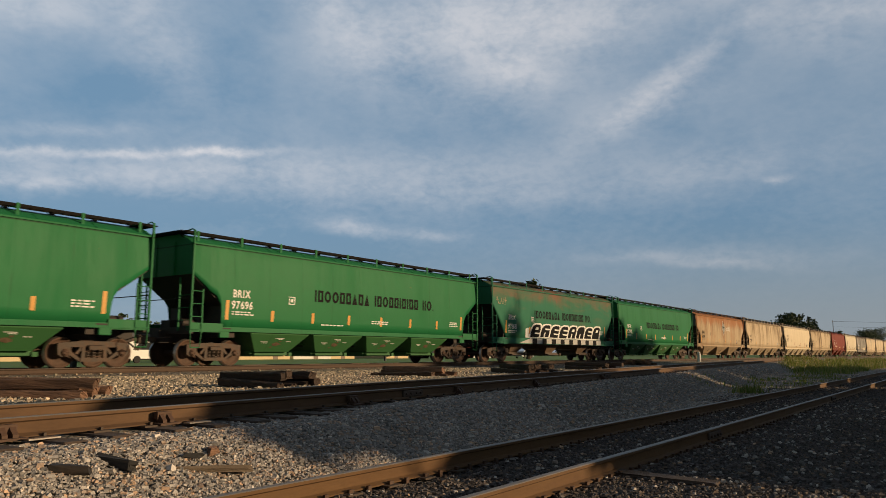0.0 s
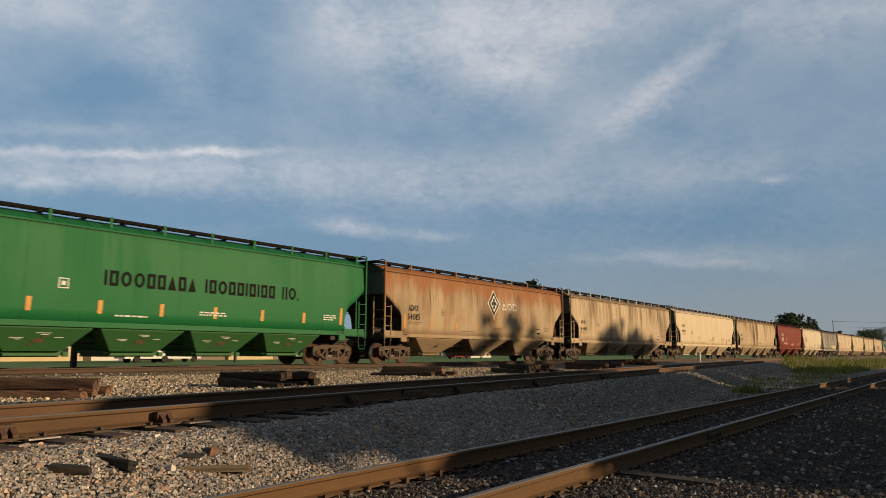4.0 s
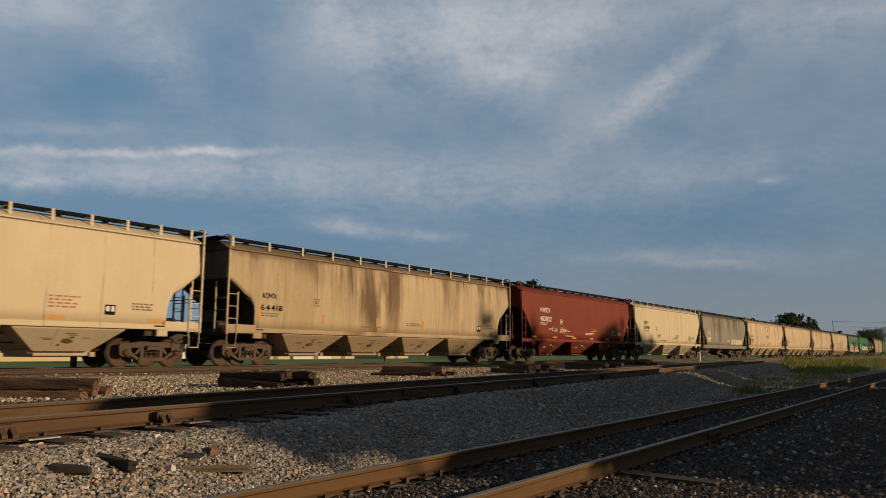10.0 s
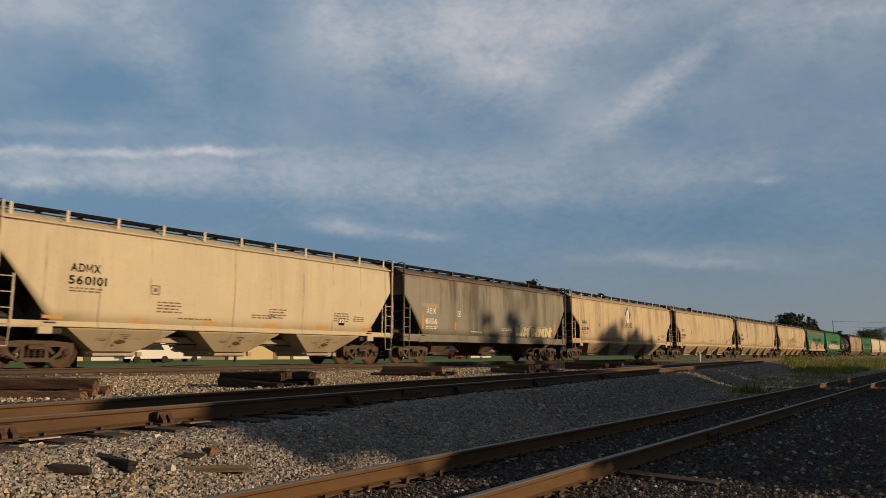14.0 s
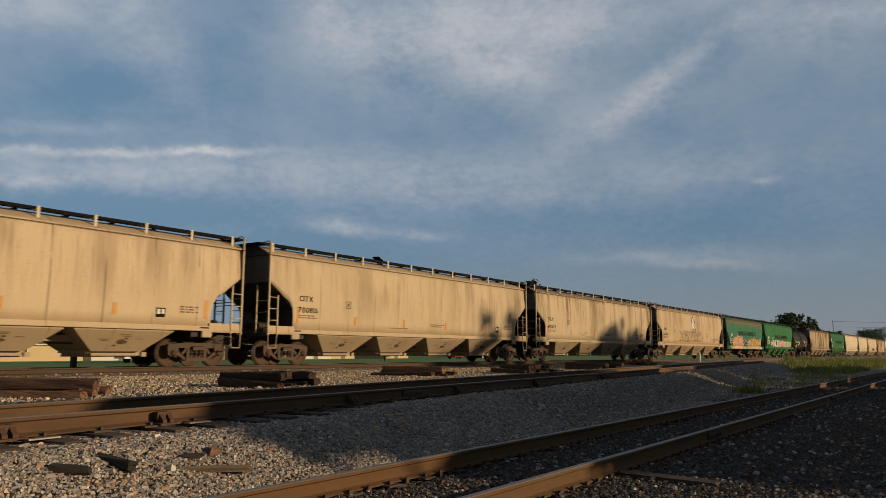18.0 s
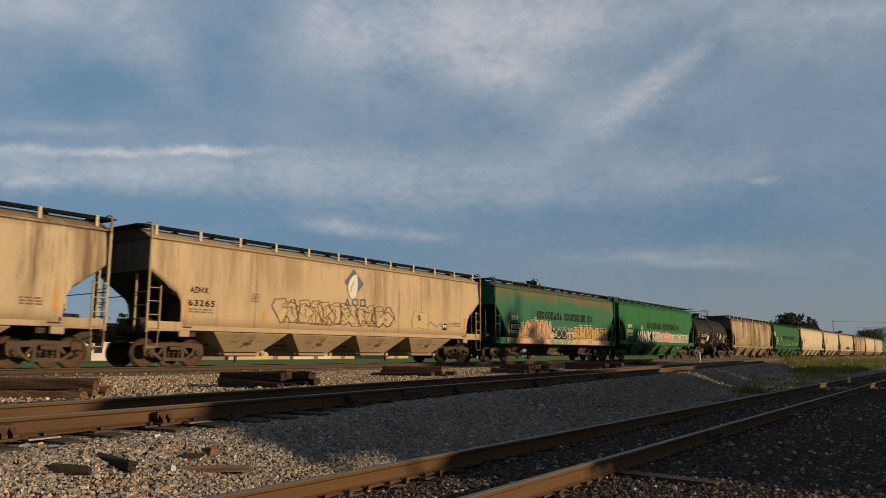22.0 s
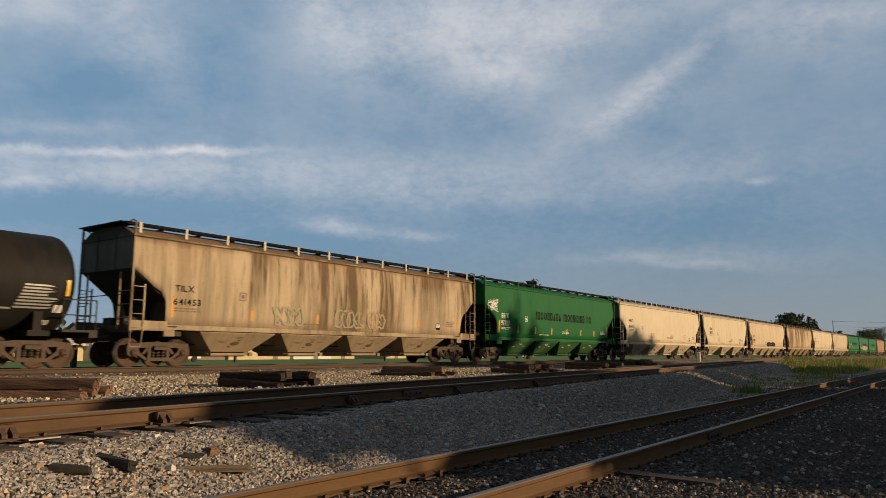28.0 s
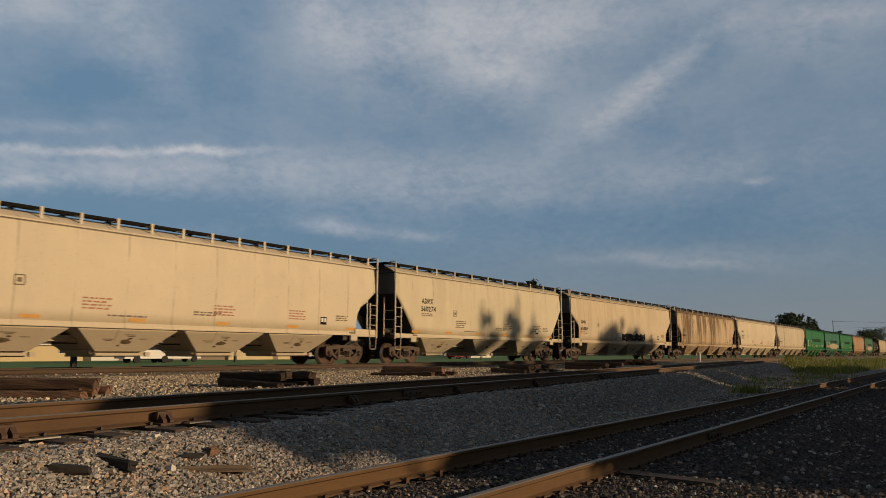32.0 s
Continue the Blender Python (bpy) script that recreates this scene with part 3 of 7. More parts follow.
def side_frame(bm, s):
    """Cast side frame of a truck, with windows, springs and journal boxes."""
    y0, y1 = s * 0.93, s * 1.07
    prism(bm, [(-1.12, 0.62), (1.12, 0.62), (1.10, 0.74), (0.45, 0.80), (-0.45, 0.80), (-1.10, 0.74)], y0, y1)
    for e in (-1, 1):
        prism(bm, [(e * 0.72, 0.64), (e * 1.12, 0.64), (e * 1.09, 0.40), (e * 0.98, 0.34), (e * 0.80, 0.34), (e * 0.70, 0.44)], y0, y1)
        prism(bm, [(e * 0.78, 0.62), (e * 0.66, 0.46), (e * 0.32, 0.20), (e * 0.44, 0.20), (e * 0.84, 0.44)], y0, y1)
        prism(bm, [(e * 0.28, 0.28), (e * 0.40, 0.28), (e * 0.38, 0.64), (e * 0.28, 0.64)], y0, y1)
        prism(bm, [(e * 0.30, 0.66), (e * 0.40, 0.66), (e * 0.58, 0.44), (e * 0.50, 0.40)], y0, y1 - s * 0.02)
    prism(bm, [(-0.44, 0.19), (0.44, 0.19), (0.42, 0.30), (-0.42, 0.30)], y0 - s * 0.06, y1 + s * 0.03)
    for x in (-0.18, 0.0, 0.18):
        for i in range(5):
            z = 0.32 + 0.05 * i
            bmesh.ops.create_cone(bm, cap_ends=True, segments=8, radius1=0.075, radius2=0.075, depth=0.028, matrix=Matrix.Translation((x, s * 1.0, z)))


def bolster(bm):
    prism(bm, [(-1.18, 0.55), (1.18, 0.55), (1.18, 0.66), (0.5, 0.84), (-0.5, 0.84), (-1.18, 0.66)], -0.22, 0.22, axis="x")
    bmesh.ops.create_cone(bm, cap_ends=True, segments=16, radius1=0.24, radius2=0.24, depth=0.12, matrix=Matrix.Translation((0, 0, 0.86)))
    for e in (-1, 1):
        box(bm, e * 0.42, -0.8, 0.36, e * 0.50, 0.8, 0.46)


def wheelset(bm):
    for s in (-1, 1):
        prof = [(0.09, 0.60), (0.13, 0.60), (0.14, 0.69), (0.20, 0.715), (0.36, 0.70), (0.385, 0.69), (0.405, 0.665), (0.49, 0.665), (0.485, 0.695), (0.462, 0.70), (0.455, 0.80), (0.41, 0.805), (0.395, 0.785), (0.22, 0.755), (0.15, 0.80), (0.09, 0.80)]
        lathe(bm, prof, s, 36)
        lathe(bm, [(0.10, 0.90), (0.115, 0.93), (0.115, 1.09), (0.09, 1.12), (0.05, 1.13)], s, 16)
        for k in range(3):
            a = 2 * math.pi * k / 3
            bar(bm, (0.055 * math.cos(a), s * 1.12, 0.055 * math.sin(a)), (0.055 * math.cos(a), s * 1.15, 0.055 * math.sin(a)), 0.018)
    bar(bm, (0, -0.95, 0), (0, 0.95, 0), 0.085, 12)


def wheel_mesh():
    if "wheelset" not in CACHE:
        bm = bmesh.new()
        wheelset(bm)
        bmesh.ops.recalc_face_normals(bm, faces=bm.faces)
        for f in bm.faces:
            c = f.calc_center_median()
            r = math.hypot(c.x, c.z)
            f.smooth = True
            f.material_index = 1 if 0.452 < r < 0.48 else 0
        me = bpy.data.meshes.new("wheelset")
        bm.to_mesh(me)
        bm.free()
        me.materials.append(M["wheel"])
        me.materials.append(M["tread"])
        CACHE["wheelset"] = me
    return CACHE["wheelset"]


SPINNERS = []


def add_truck(car, x):
    t = part("truck", shared("bolster", bolster), M["steel_brown"], car, "rusty brown cast-steel railway truck", pose(x, 0, 0))
    for s in (-1, 1):
        part("side_frame", shared("side_frame%d" % s, lambda bm: side_frame(bm, s)), M["steel_brown"], t)
    for e in (-1, 1):
        w = new("wheelset", wheel_mesh())
        w.parent = t
        w.matrix_basis = pose(e * 0.889, 0, 0.457)
        SPINNERS.append((w, e))
    return t


def skin(z):
    """Half width of a wagon's outer face, sill included."""
    return side_y(z) if z > 1.37 else 1.622


def decal(bm, pts, y=0.0):
    """A flat mark on the near side that follows its curve."""
    vs = [bm.verts.new((x, -(skin(z) + 0.008 + y), z)) for x, z in pts]
    bm.faces.new(vs)


def rect(bm, x0, z0, x1, z1, y=0.0, lean=0.0):
    k = lean * (z1 - z0)
    decal(bm, [(x0, z0), (x1, z0), (x1 + k, z1), (x0 + k, z1)], y)


GLYPHS = {}


def glyph(ch, fat=0.0):
    """One character of the built-in font as a flat mesh outline: vertices, faces and its width."""
    key = (ch, fat)
    if ch == "M":
        # two stems and two diagonals
        t = 0.11 + fat
        vs = [(0, 0), (t, 0), (t, 0.7), (0, 0.7), (0.7 - t, 0), (0.7, 0), (0.7, 0.7), (0.7 - t, 0.7), (t, 0.7), (t, 0.7 - 1.6 * t), (0.35, 0.08), (0.35, 0.08 + 1.6 * t), (0.7 - t, 0.7), (0.7 - t, 0.7 - 1.6 * t)]
        return vs, [(0, 1, 2, 3), (4, 5, 6, 7), (8, 9, 10, 11), (11, 10, 13, 12)], 0.7
    if key not in GLYPHS:
        cu = bpy.data.curves.new("lettering", "FONT")
        cu.body, cu.size, cu.offset = ch, 1.0, fat or (0.03 if ch in "MWN" else 0.022)
        ob = bpy.data.objects.new("lettering", cu)
        me = bpy.data.meshes.new_from_object(ob)
        bpy.data.objects.remove(ob)
        vs = [(v.co.x, v.co.y) for v in me.vertices]
        x0 = min(v[0] for v in vs)
        GLYPHS[key] = ([(x - x0, y) for x, y in vs], [tuple(p.vertices) for p in me.polygons], max(v[0] for v in vs) - x0)
        bpy.data.meshes.remove(me)
    return GLYPHS[key]


def lettering(car, body, x, z, h, mat, width, face=skin, fat=0.0, lift=0.0):
    """Stencilled characters, h high, on the near side of a wagon: each a part."""
    k = h / 0.70
    raw = sum(glyph(c, fat)[2] + 0.13 for c in body) - 0.13
    sx = width / raw
    p = x
    for c in body:
        vs, fs, w = glyph(c, fat)
        me = bpy.data.meshes.new("letter")
        me.from_pydata([(p + vx * sx, -(face(z + vy * k) + 0.008 + lift), z + vy * k) for vx, vy in vs], [], fs)
        part("letter", me, mat, car)
        p += (w + 0.13) * sx


SHAPE_WIDTH = {"|": 0.22, "#": 0.74, "o": 0.92, "^": 0.80, ".": 0.2, " ": 0.5}


def ring(bm, outer, inner, y=0.0):
    """A closed band between two outlines of as many points."""
    a = [bm.verts.new((x, -(skin(z) + 0.008 + y), z)) for x, z in outer]
    b = [bm.verts.new((x, -(skin(z) + 0.008 + y), z)) for x, z in inner]
    for i in range(len(a)):
        j = (i + 1) % len(a)
        bm.faces.new((a[i], a[j], b[j], b[i]))


def name_shapes(car, x0, x1, z, h, mat, row, line=0.25):
    """A company's name given as plain bars, open squares, rings and wedges of its size."""
    total = sum(SHAPE_WIDTH[c] + 0.2 for c in row) - 0.2
    k = (x1 - x0) / total
    p = x0
    for c in row:
        w = SHAPE_WIDTH[c] * k
        q = line * k
        if c != " ":
            bm = bmesh.new()
            if c == "#":
                ring(bm, [(p, z), (p + w, z), (p + w, z + h), (p, z + h)], [(p + q, z + q), (p + w - q, z + q), (p + w - q, z + h - q), (p + q, z + h - q)])
            elif c == "o":
                turn = [2 * math.pi * i / 16 for i in range(16)]
                ring(bm, [(p + w / 2 + w / 2 * math.cos(a), z + h / 2 + h / 2 * math.sin(a)) for a in turn], [(p + w / 2 + (w / 2 - q) * math.cos(a), z + h / 2 + (h / 2 - q) * math.sin(a)) for a in turn])
            elif c == "^":
                ring(bm, [(p, z), (p + w, z), (p + w / 2, z + h)], [(p + 1.5 * q, z + 0.8 * q), (p + w - 1.5 * q, z + 0.8 * q), (p + w / 2, z + h - 2 * q)])
            else:
                rect(bm, p, z, p + w, z + (h if c == "|" else w))
            part("name_mark", bm, mat, car)
        p += w + 0.2 * k


def small_print(car, x, z, w, rows, mat, seed=0, pitch=0.085):
    """Lines too small to read: short bars."""
    rnd = random.Random(seed + int(x * 100))
    bm = bmesh.new()
    for r in range(rows):
        zz = z - r * pitch
        p = x
        while p < x + w * rnd.uniform(0.75, 1.0):
            l = rnd.uniform(0.06, 0.22)
            rect(bm, p, zz, min(p + l, x + w), zz + 0.045)
            p += l + 0.05
    ob = part("small_print", bm, mat, car)
    ob["kind"] = "stuff"


def graffiti(car, x0, x1, z0, z1, n, fills, edge, seed, grow=0.05, lean=0.06, arch=False):
    """Sprayed interlocking shapes: an outline with a fill in it, no word."""
    rnd = random.Random(seed)
    step = (x1 - x0) / n
    for i in range(n):
        a = x0 + step * i
        b = a + step * 0.95
        lo, hi = z0 + rnd.uniform(0, 0.06), z1 - rnd.uniform(0, 0.12) * (z1 - z0)
        w, h = b - a, hi - lo
        if arch:
            body = [(a, lo), (b - 0.1 * w, lo), (b - 0.06 * w, lo + 0.35 * h), (b, lo + 0.62 * h), (b, hi - 0.10 * h), (b - 0.12 * w, hi), (a + 0.5 * w, hi), (a + 0.22 * w, hi - 0.12 * h), (a + 0.06 * w, hi - 0.42 * h)]
            window = [(a + 0.42 * w, lo + 0.55 * h), (b - 0.26 * w, lo + 0.57 * h), (b - 0.22 * w, hi - 0.24 * h), (a + 0.52 * w, hi - 0.22 * h)]
            slit = [(a + 0.36 * w, lo), (a + 0.46 * w, lo), (a + 0.54 * w, lo + 0.40 * h), (a + 0.42 * w, lo + 0.38 * h)]
            upper = [(a + 0.45 * w, lo + 0.60 * h), (b + 0.02 * w, lo + 0.58 * h), (b + 0.02 * w, lo + 0.70 * h), (a + 0.47 * w, lo + 0.73 * h)]
            lower = [(a + 0.40 * w, lo + 0.26 * h), (b + 0.0 * w, lo + 0.22 * h), (b + 0.0 * w, lo + 0.34 * h), (a + 0.42 * w, lo + 0.37 * h)]
            cuts = [(upper, lower), (window, slit), (slit,), (upper, lower), (window,), (window, lower), (upper, slit), (lower, upper)][(i + seed) % 8]
        else:
            j = lambda f: rnd.uniform(-f, f)
            body = [(a + j(0.1) * w, lo + j(0.05)), (a + 0.45 * w, lo + 0.12 * h * rnd.random()), (b + j(0.1) * w, lo + j(0.05)), (b + 0.12 * w, lo + (0.45 + j(0.15)) * h), (b + j(0.12) * w, hi), (a + (0.55 + j(0.15)) * w, hi - rnd.uniform(0.02, 0.25) * h), (a + j(0.1) * w, hi + j(0.06)), (a - 0.08 * w, lo + (0.5 + j(0.2)) * h)]
            cuts = []
            for _ in range(2):
                cx, cz = a + w * rnd.uniform(0.3, 0.7), lo + h * rnd.uniform(0.25, 0.75)
                cuts.append([(cx - 0.10 * w, cz - 0.06 * h), (cx + 0.08 * w, cz - 0.1 * h), (cx + 0.14 * w, cz + 0.08 * h), (cx - 0.04 * w, cz + 0.12 * h)])
        lift = 0.0003 * (i % 3)
        sk = lambda pts: [(x + lean * (z - z0), z) for x, z in pts]
        mx, mz = (a + b) / 2, (lo + hi) / 2
        back, front = bmesh.new(), bmesh.new()
        decal(back, sk([(x + grow * (1.3 if x > mx else -1.3), z + grow * (1 if z > mz else -0.4)) for x, z in body]), 0.001 + lift)
        decal(front, sk(body), 0.004 + lift)
        o = part("graffiti", back, edge, car, "sprayed graffiti shape")
        f = part("graffiti_fill", front, fills[rnd.randrange(len(fills))], o)
        for c in cuts:
            bm = bmesh.new()
            decal(bm, sk(c), 0.007 + lift)
            part("graffiti_cut", bm, edge, o)


def blob(bm, cx, cz, rx, rz, y, n=14, wob=0.0, seed=0):
    rnd = random.Random(seed)
    decal(bm, [(cx + rx * (1 + rnd.uniform(-wob, wob)) * math.cos(2 * math.pi * k / n), cz + rz * (1 + rnd.uniform(-wob, wob)) * math.sin(2 * math.pi * k / n)) for k in range(n)], y)


def backing(bm, x0, x1, z0, z1, seed, y=0.0):
    """A ragged sprayed ground that follows the curve of the sheet."""
    rnd = random.Random(seed)
    n = int((x1 - x0) / 0.16)
    tops = [z1 + rnd.uniform(-0.10, 0.05) for _ in range(n + 1)]
    cols = []
    for i in range(n + 1):
        x = x0 + (x1 - x0) * i / n
        zs = [z0 + (tops[i] - z0) * k / 5 for k in range(6)]
        cols.append([bm.verts.new((x, -(skin(max(z, 1.38)) + 0.007 + y), z)) for z in zs])
    for a, b in zip(cols, cols[1:]):
        for k in range(5):
            bm.faces.new((a[k], b[k], b[k + 1], a[k + 1]))


def stroke(bm, pts, w, y=0.0, closed=False):
    """A painted line of half width w through the points: one connected band."""
    n = len(pts)
    sides = []
    for i, (x, z) in enumerate(pts):
        ax, az = pts[i - 1] if i or closed else pts[i]
        bx, bz = pts[(i + 1) % n] if i < n - 1 or closed else pts[i]
        d = math.hypot(bx - ax, bz - az) or 1
        ox, oz = -(bz - az) / d * w, (bx - ax) / d * w
        sides.append([bm.verts.new((x + k * ox, -(skin(z + k * oz) + 0.008 + y), z + k * oz)) for k in (-1, 1)])
    for i in range(n if closed else n - 1):
        a, b = sides[i], sides[(i + 1) % n]
        bm.faces.new((a[0], b[0], b[1], a[1]))


def piece(car, x0, x1, z0, z1, n, seed, line, fill, halo=None, w=0.03, jag=0.14, label="sprayed graffiti shape"):
    """Angular sprayed forms side by side: halo, fill, outline and inner strokes."""
    rnd = random.Random(seed)
    step = (x1 - x0) / n
    for i in range(n):
        a, b = x0 + step * (i + rnd.uniform(-0.06, 0.04)), x0 + step * (i + 1.0 + rnd.uniform(-0.06, 0.08))
        hi = z1 - (z1 - z0) * rnd.uniform(0, 0.2)
        W, h = b - a, hi - z0
        j = lambda f=jag: rnd.uniform(-f, f)
        pts = [(a + j() * W, z0 + abs(j(0.1)) * h), (a + (0.34 + j(0.06)) * W, z0 + abs(j(0.08)) * h), (a + (0.48 + j(0.08)) * W, z0 + (0.28 + j(0.1)) * h), (a + (0.64 + j(0.06)) * W, z0 + abs(j(0.06)) * h), (b + j() * W, z0 + abs(j(0.12)) * h), (b + j() * W, z0 + (0.55 + j()) * h), (b - (0.05 + abs(j())) * W, hi), (a + (0.62 + j(0.06)) * W, hi - 0.04 * h), (a + (0.50 + j(0.06)) * W, hi - (0.24 + j(0.1)) * h), (a + (0.36 + j(0.06)) * W, hi), (a + j(0.1) * W, hi - abs(j(0.1)) * h), (a + j() * W, z0 + (0.5 + j()) * h)]
        lift = 0.0008 * (i % 3)
        mx, mz = (a + b) / 2, (z0 + hi) / 2
        top = None
        if halo:
            bm = bmesh.new()
            decal(bm, [(x + (x - mx) / W * 0.14, max(z0, z + (z - mz) / h * 0.14)) for x, z in pts], 0.006 + lift)
            top = part("graffiti", bm, halo, car, label)
        if fill:
            bm = bmesh.new()
            decal(bm, pts, 0.010 + lift)
            f = part("graffiti_fill" if top else "graffiti", bm, fill, top or car, "" if top else label)
            top = top or f
        bm = bmesh.new()
        stroke(bm, pts, w, 0.014 + lift, True)
        o = part("graffiti_outline" if top else "graffiti", bm, line, top or car, "" if top else label)
        top = top or o
        bm = bmesh.new()
        inner = [(a + W * rnd.uniform(0.2, 0.8), z0 + h * rnd.uniform(0.2, 0.85)) for _ in range(4)]
        stroke(bm, inner, w * 0.8, 0.016 + lift)
        part("graffiti_outline", bm, line, top)


def scribble(car, x0, x1, z0, z1, mat, seed, n=26, w=0.02, tangle=False):
    """A thin sprayed line that loops to and fro, or a tangle of it."""
    rnd = random.Random(seed)
    bm = bmesh.new()
    pts = [(x0, (z0 + z1) / 2)]
    for i in range(n):
        x = rnd.uniform(x0, x1) if tangle else x0 + (x1 - x0) * (i + 1) / n + rnd.uniform(-0.25, 0.25) * (x1 - x0) * 3 / n
        pts.append((x, rnd.uniform(z0, z1)))
    stroke(bm, pts, w, 0.004)
    part("scribble", bm, mat, car, "thin sprayed scribble")


TRUCK_INSET = {"long": 1.42, "green": 1.42, "straight": 1.45, "three": 1.42}


def hopper_car(L, kind, body, under, label, posts, trim=None, ends=None, bays=4, style="cut", name="hopper_car", post=None, dark_paint=False):
    """A covered hopper wagon of body length L, its parts shared between wagons of one kind."""
    key = "%s%.1f%s" % (kind, L, style)
    car = thing(name, pose(0, TRACK_Y, 0), label, "railway wagon", "wagons of the freight train")
    trim = trim or body
    for s in (-1, 1):
        part("side_sheet", shared("side" + key + str(s), lambda bm: side_sheet(bm, L, style, s), True), body, car)
        part("side_sill", shared("sill" + key + str(s), lambda bm: sill_bar(bm, L, s, 0.28 if kind == "straight" else 0.10, 1.47 if style == "cut" else 1.34)), trim, car)
        part("eave_rail", shared("eave" + key + str(s), lambda bm: eave_rail(bm, L, s)), trim, car)
        part("running_board", shared("board%.1f%d" % (L, s), lambda bm: running_board(bm, L, s)), M["grating"], car, "dark steel grating walkway")
        n = posts
        for i in range(n):
            x = -L / 2 + 0.35 + (L - 0.7) * i / (n - 1)
            part("roof_post", shared("post%d" % s, lambda bm: roof_post(bm, s)), post or trim, car, "", pose(x, 0, 0))
    part("roof", shared("roof%.1f" % L, lambda bm: roof_sheet(bm, L), True), body, car)
    for e in (-1, 1):
        at = pose(e * L / 2, 0, 0)
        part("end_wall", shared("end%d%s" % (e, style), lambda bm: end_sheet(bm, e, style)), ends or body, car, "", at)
        # black here stands in for the shade under the sloping end
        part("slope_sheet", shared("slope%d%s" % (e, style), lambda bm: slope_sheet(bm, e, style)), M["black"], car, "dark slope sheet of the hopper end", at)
        part("end_frame", shared("frame%d" % e, lambda bm: end_frame(bm, e)), M["black"], car, "black end platform with brake gear", at)
        part("end_walkway", shared("walkway", end_board), M["grating"], car, "", at)
        part("coupler", shared("coupler%d" % e, lambda bm: coupler(bm, e)), M["steel_brown"], car, "rusty knuckle coupler", at)
        for s in (-1, 1):
            part("ladder", shared("ladder%d%d%s" % (s, e, style), lambda bm: side_ladder(bm, s, e, style)), trim, car, "", at)
            part("jacking_pad", shared("pad%d" % s, lambda bm: box(bm, -0.2, s * 1.5, 0.98, 0.2, s * 1.6, 1.26, 0.02)), trim, car, "", pose(e * (L / 2 - 1.42), 0, 0))
        add_truck(car, e * (L / 2 - TRUCK_INSET[kind]))
    # hoppers fill the length between the trucks
    span = L - 5.0
    w = span / bays
    pitch = 4.4 if bays == 3 else w
    low = 0.82 if bays == 4 else 0.72
    zb = 0.50
    zt = SILL - (0.12 if kind == "straight" else 0.06)
    wt = 1.10 if kind == "straight" else 1.53
    for i in range(bays):
        x = pitch * (i - (bays - 1) / 2)
        h = part("hopper", shared("hopper%s%d" % (key, bays), lambda bm: hopper_bay(bm, w * (0.24 if kind == "straight" else 0.465), low * (0.6 if kind == "straight" else 1), zt, zb, wt, 0.62 if kind == "straight" else 1.02)), M["grimy_hopper"] if kind == "straight" else under, car, "", pose(x, 0, 0))
        part("outlet_gate", shared("outlet%.2f" % low, lambda bm: outlet(bm, low, 0.72, zb)), M["steel_brown"] if kind == "straight" else under, h)
    # sheets that ridge over the gaps between the hoppers, and grime round the gates
    if kind != "straight":
        for i in range(bays - 1):
            part("ridge_sheet", shared("ridge", lambda bm: prism(bm, [(-0.85, 0.80), (0.85, 0.80), (0.55, 0.98), (-0.55, 0.98)], -0.66, 0.66)), under, car, "", pose(pitch * (i - (bays - 2) / 2), 0, 0))
        for i in range(bays):
            ob = part("small_print", shared("hopperprint%d" % (i % 2), lambda bm: hopper_print(bm, i % 2)), M["white_mark"] if dark_paint else M["grey_mark"], car, "", pose(pitch * (i - (bays - 1) / 2), 0, 0))
            ob["kind"] = "stuff"
            part("grime_mark", shared("grime%d" % (i % 2), lambda bm: grime_mark(bm, i % 2)), M["grime"], car, "dark grime on the hopper sheet", pose(pitch * (i - (bays - 1) / 2), 0, 0))
    nh = 6
    hl = (L - 1.6) / nh
    for i in range(nh):
        part("hatch_cover", shared("hatch%.1f" % L, lambda bm: hatch_cover(bm, hl)), M["grating"], car, "dark trough hatch cover", pose(-L / 2 + 0.8 + hl * (i + 0.5), 0, 0))
    part("brake_pipe", shared("pipe%.1f" % L, lambda bm: bar(bm, (-L / 2 + 2.4, -0.5, 0.74), (L / 2 - 2.4, -0.5, 0.74), 0.022)), M["black"], car)
    return car

# ---- the train ----
# paints
CREAM = (0.50, 0.41, 0.28)
P = {}


def paint_for(i, base, **kw):
    return paint("wagon_paint", base, phase=i * 3.7, **kw)


GREEN = (0.012, 0.150, 0.050)
TEAL = (0.026, 0.150, 0.088)
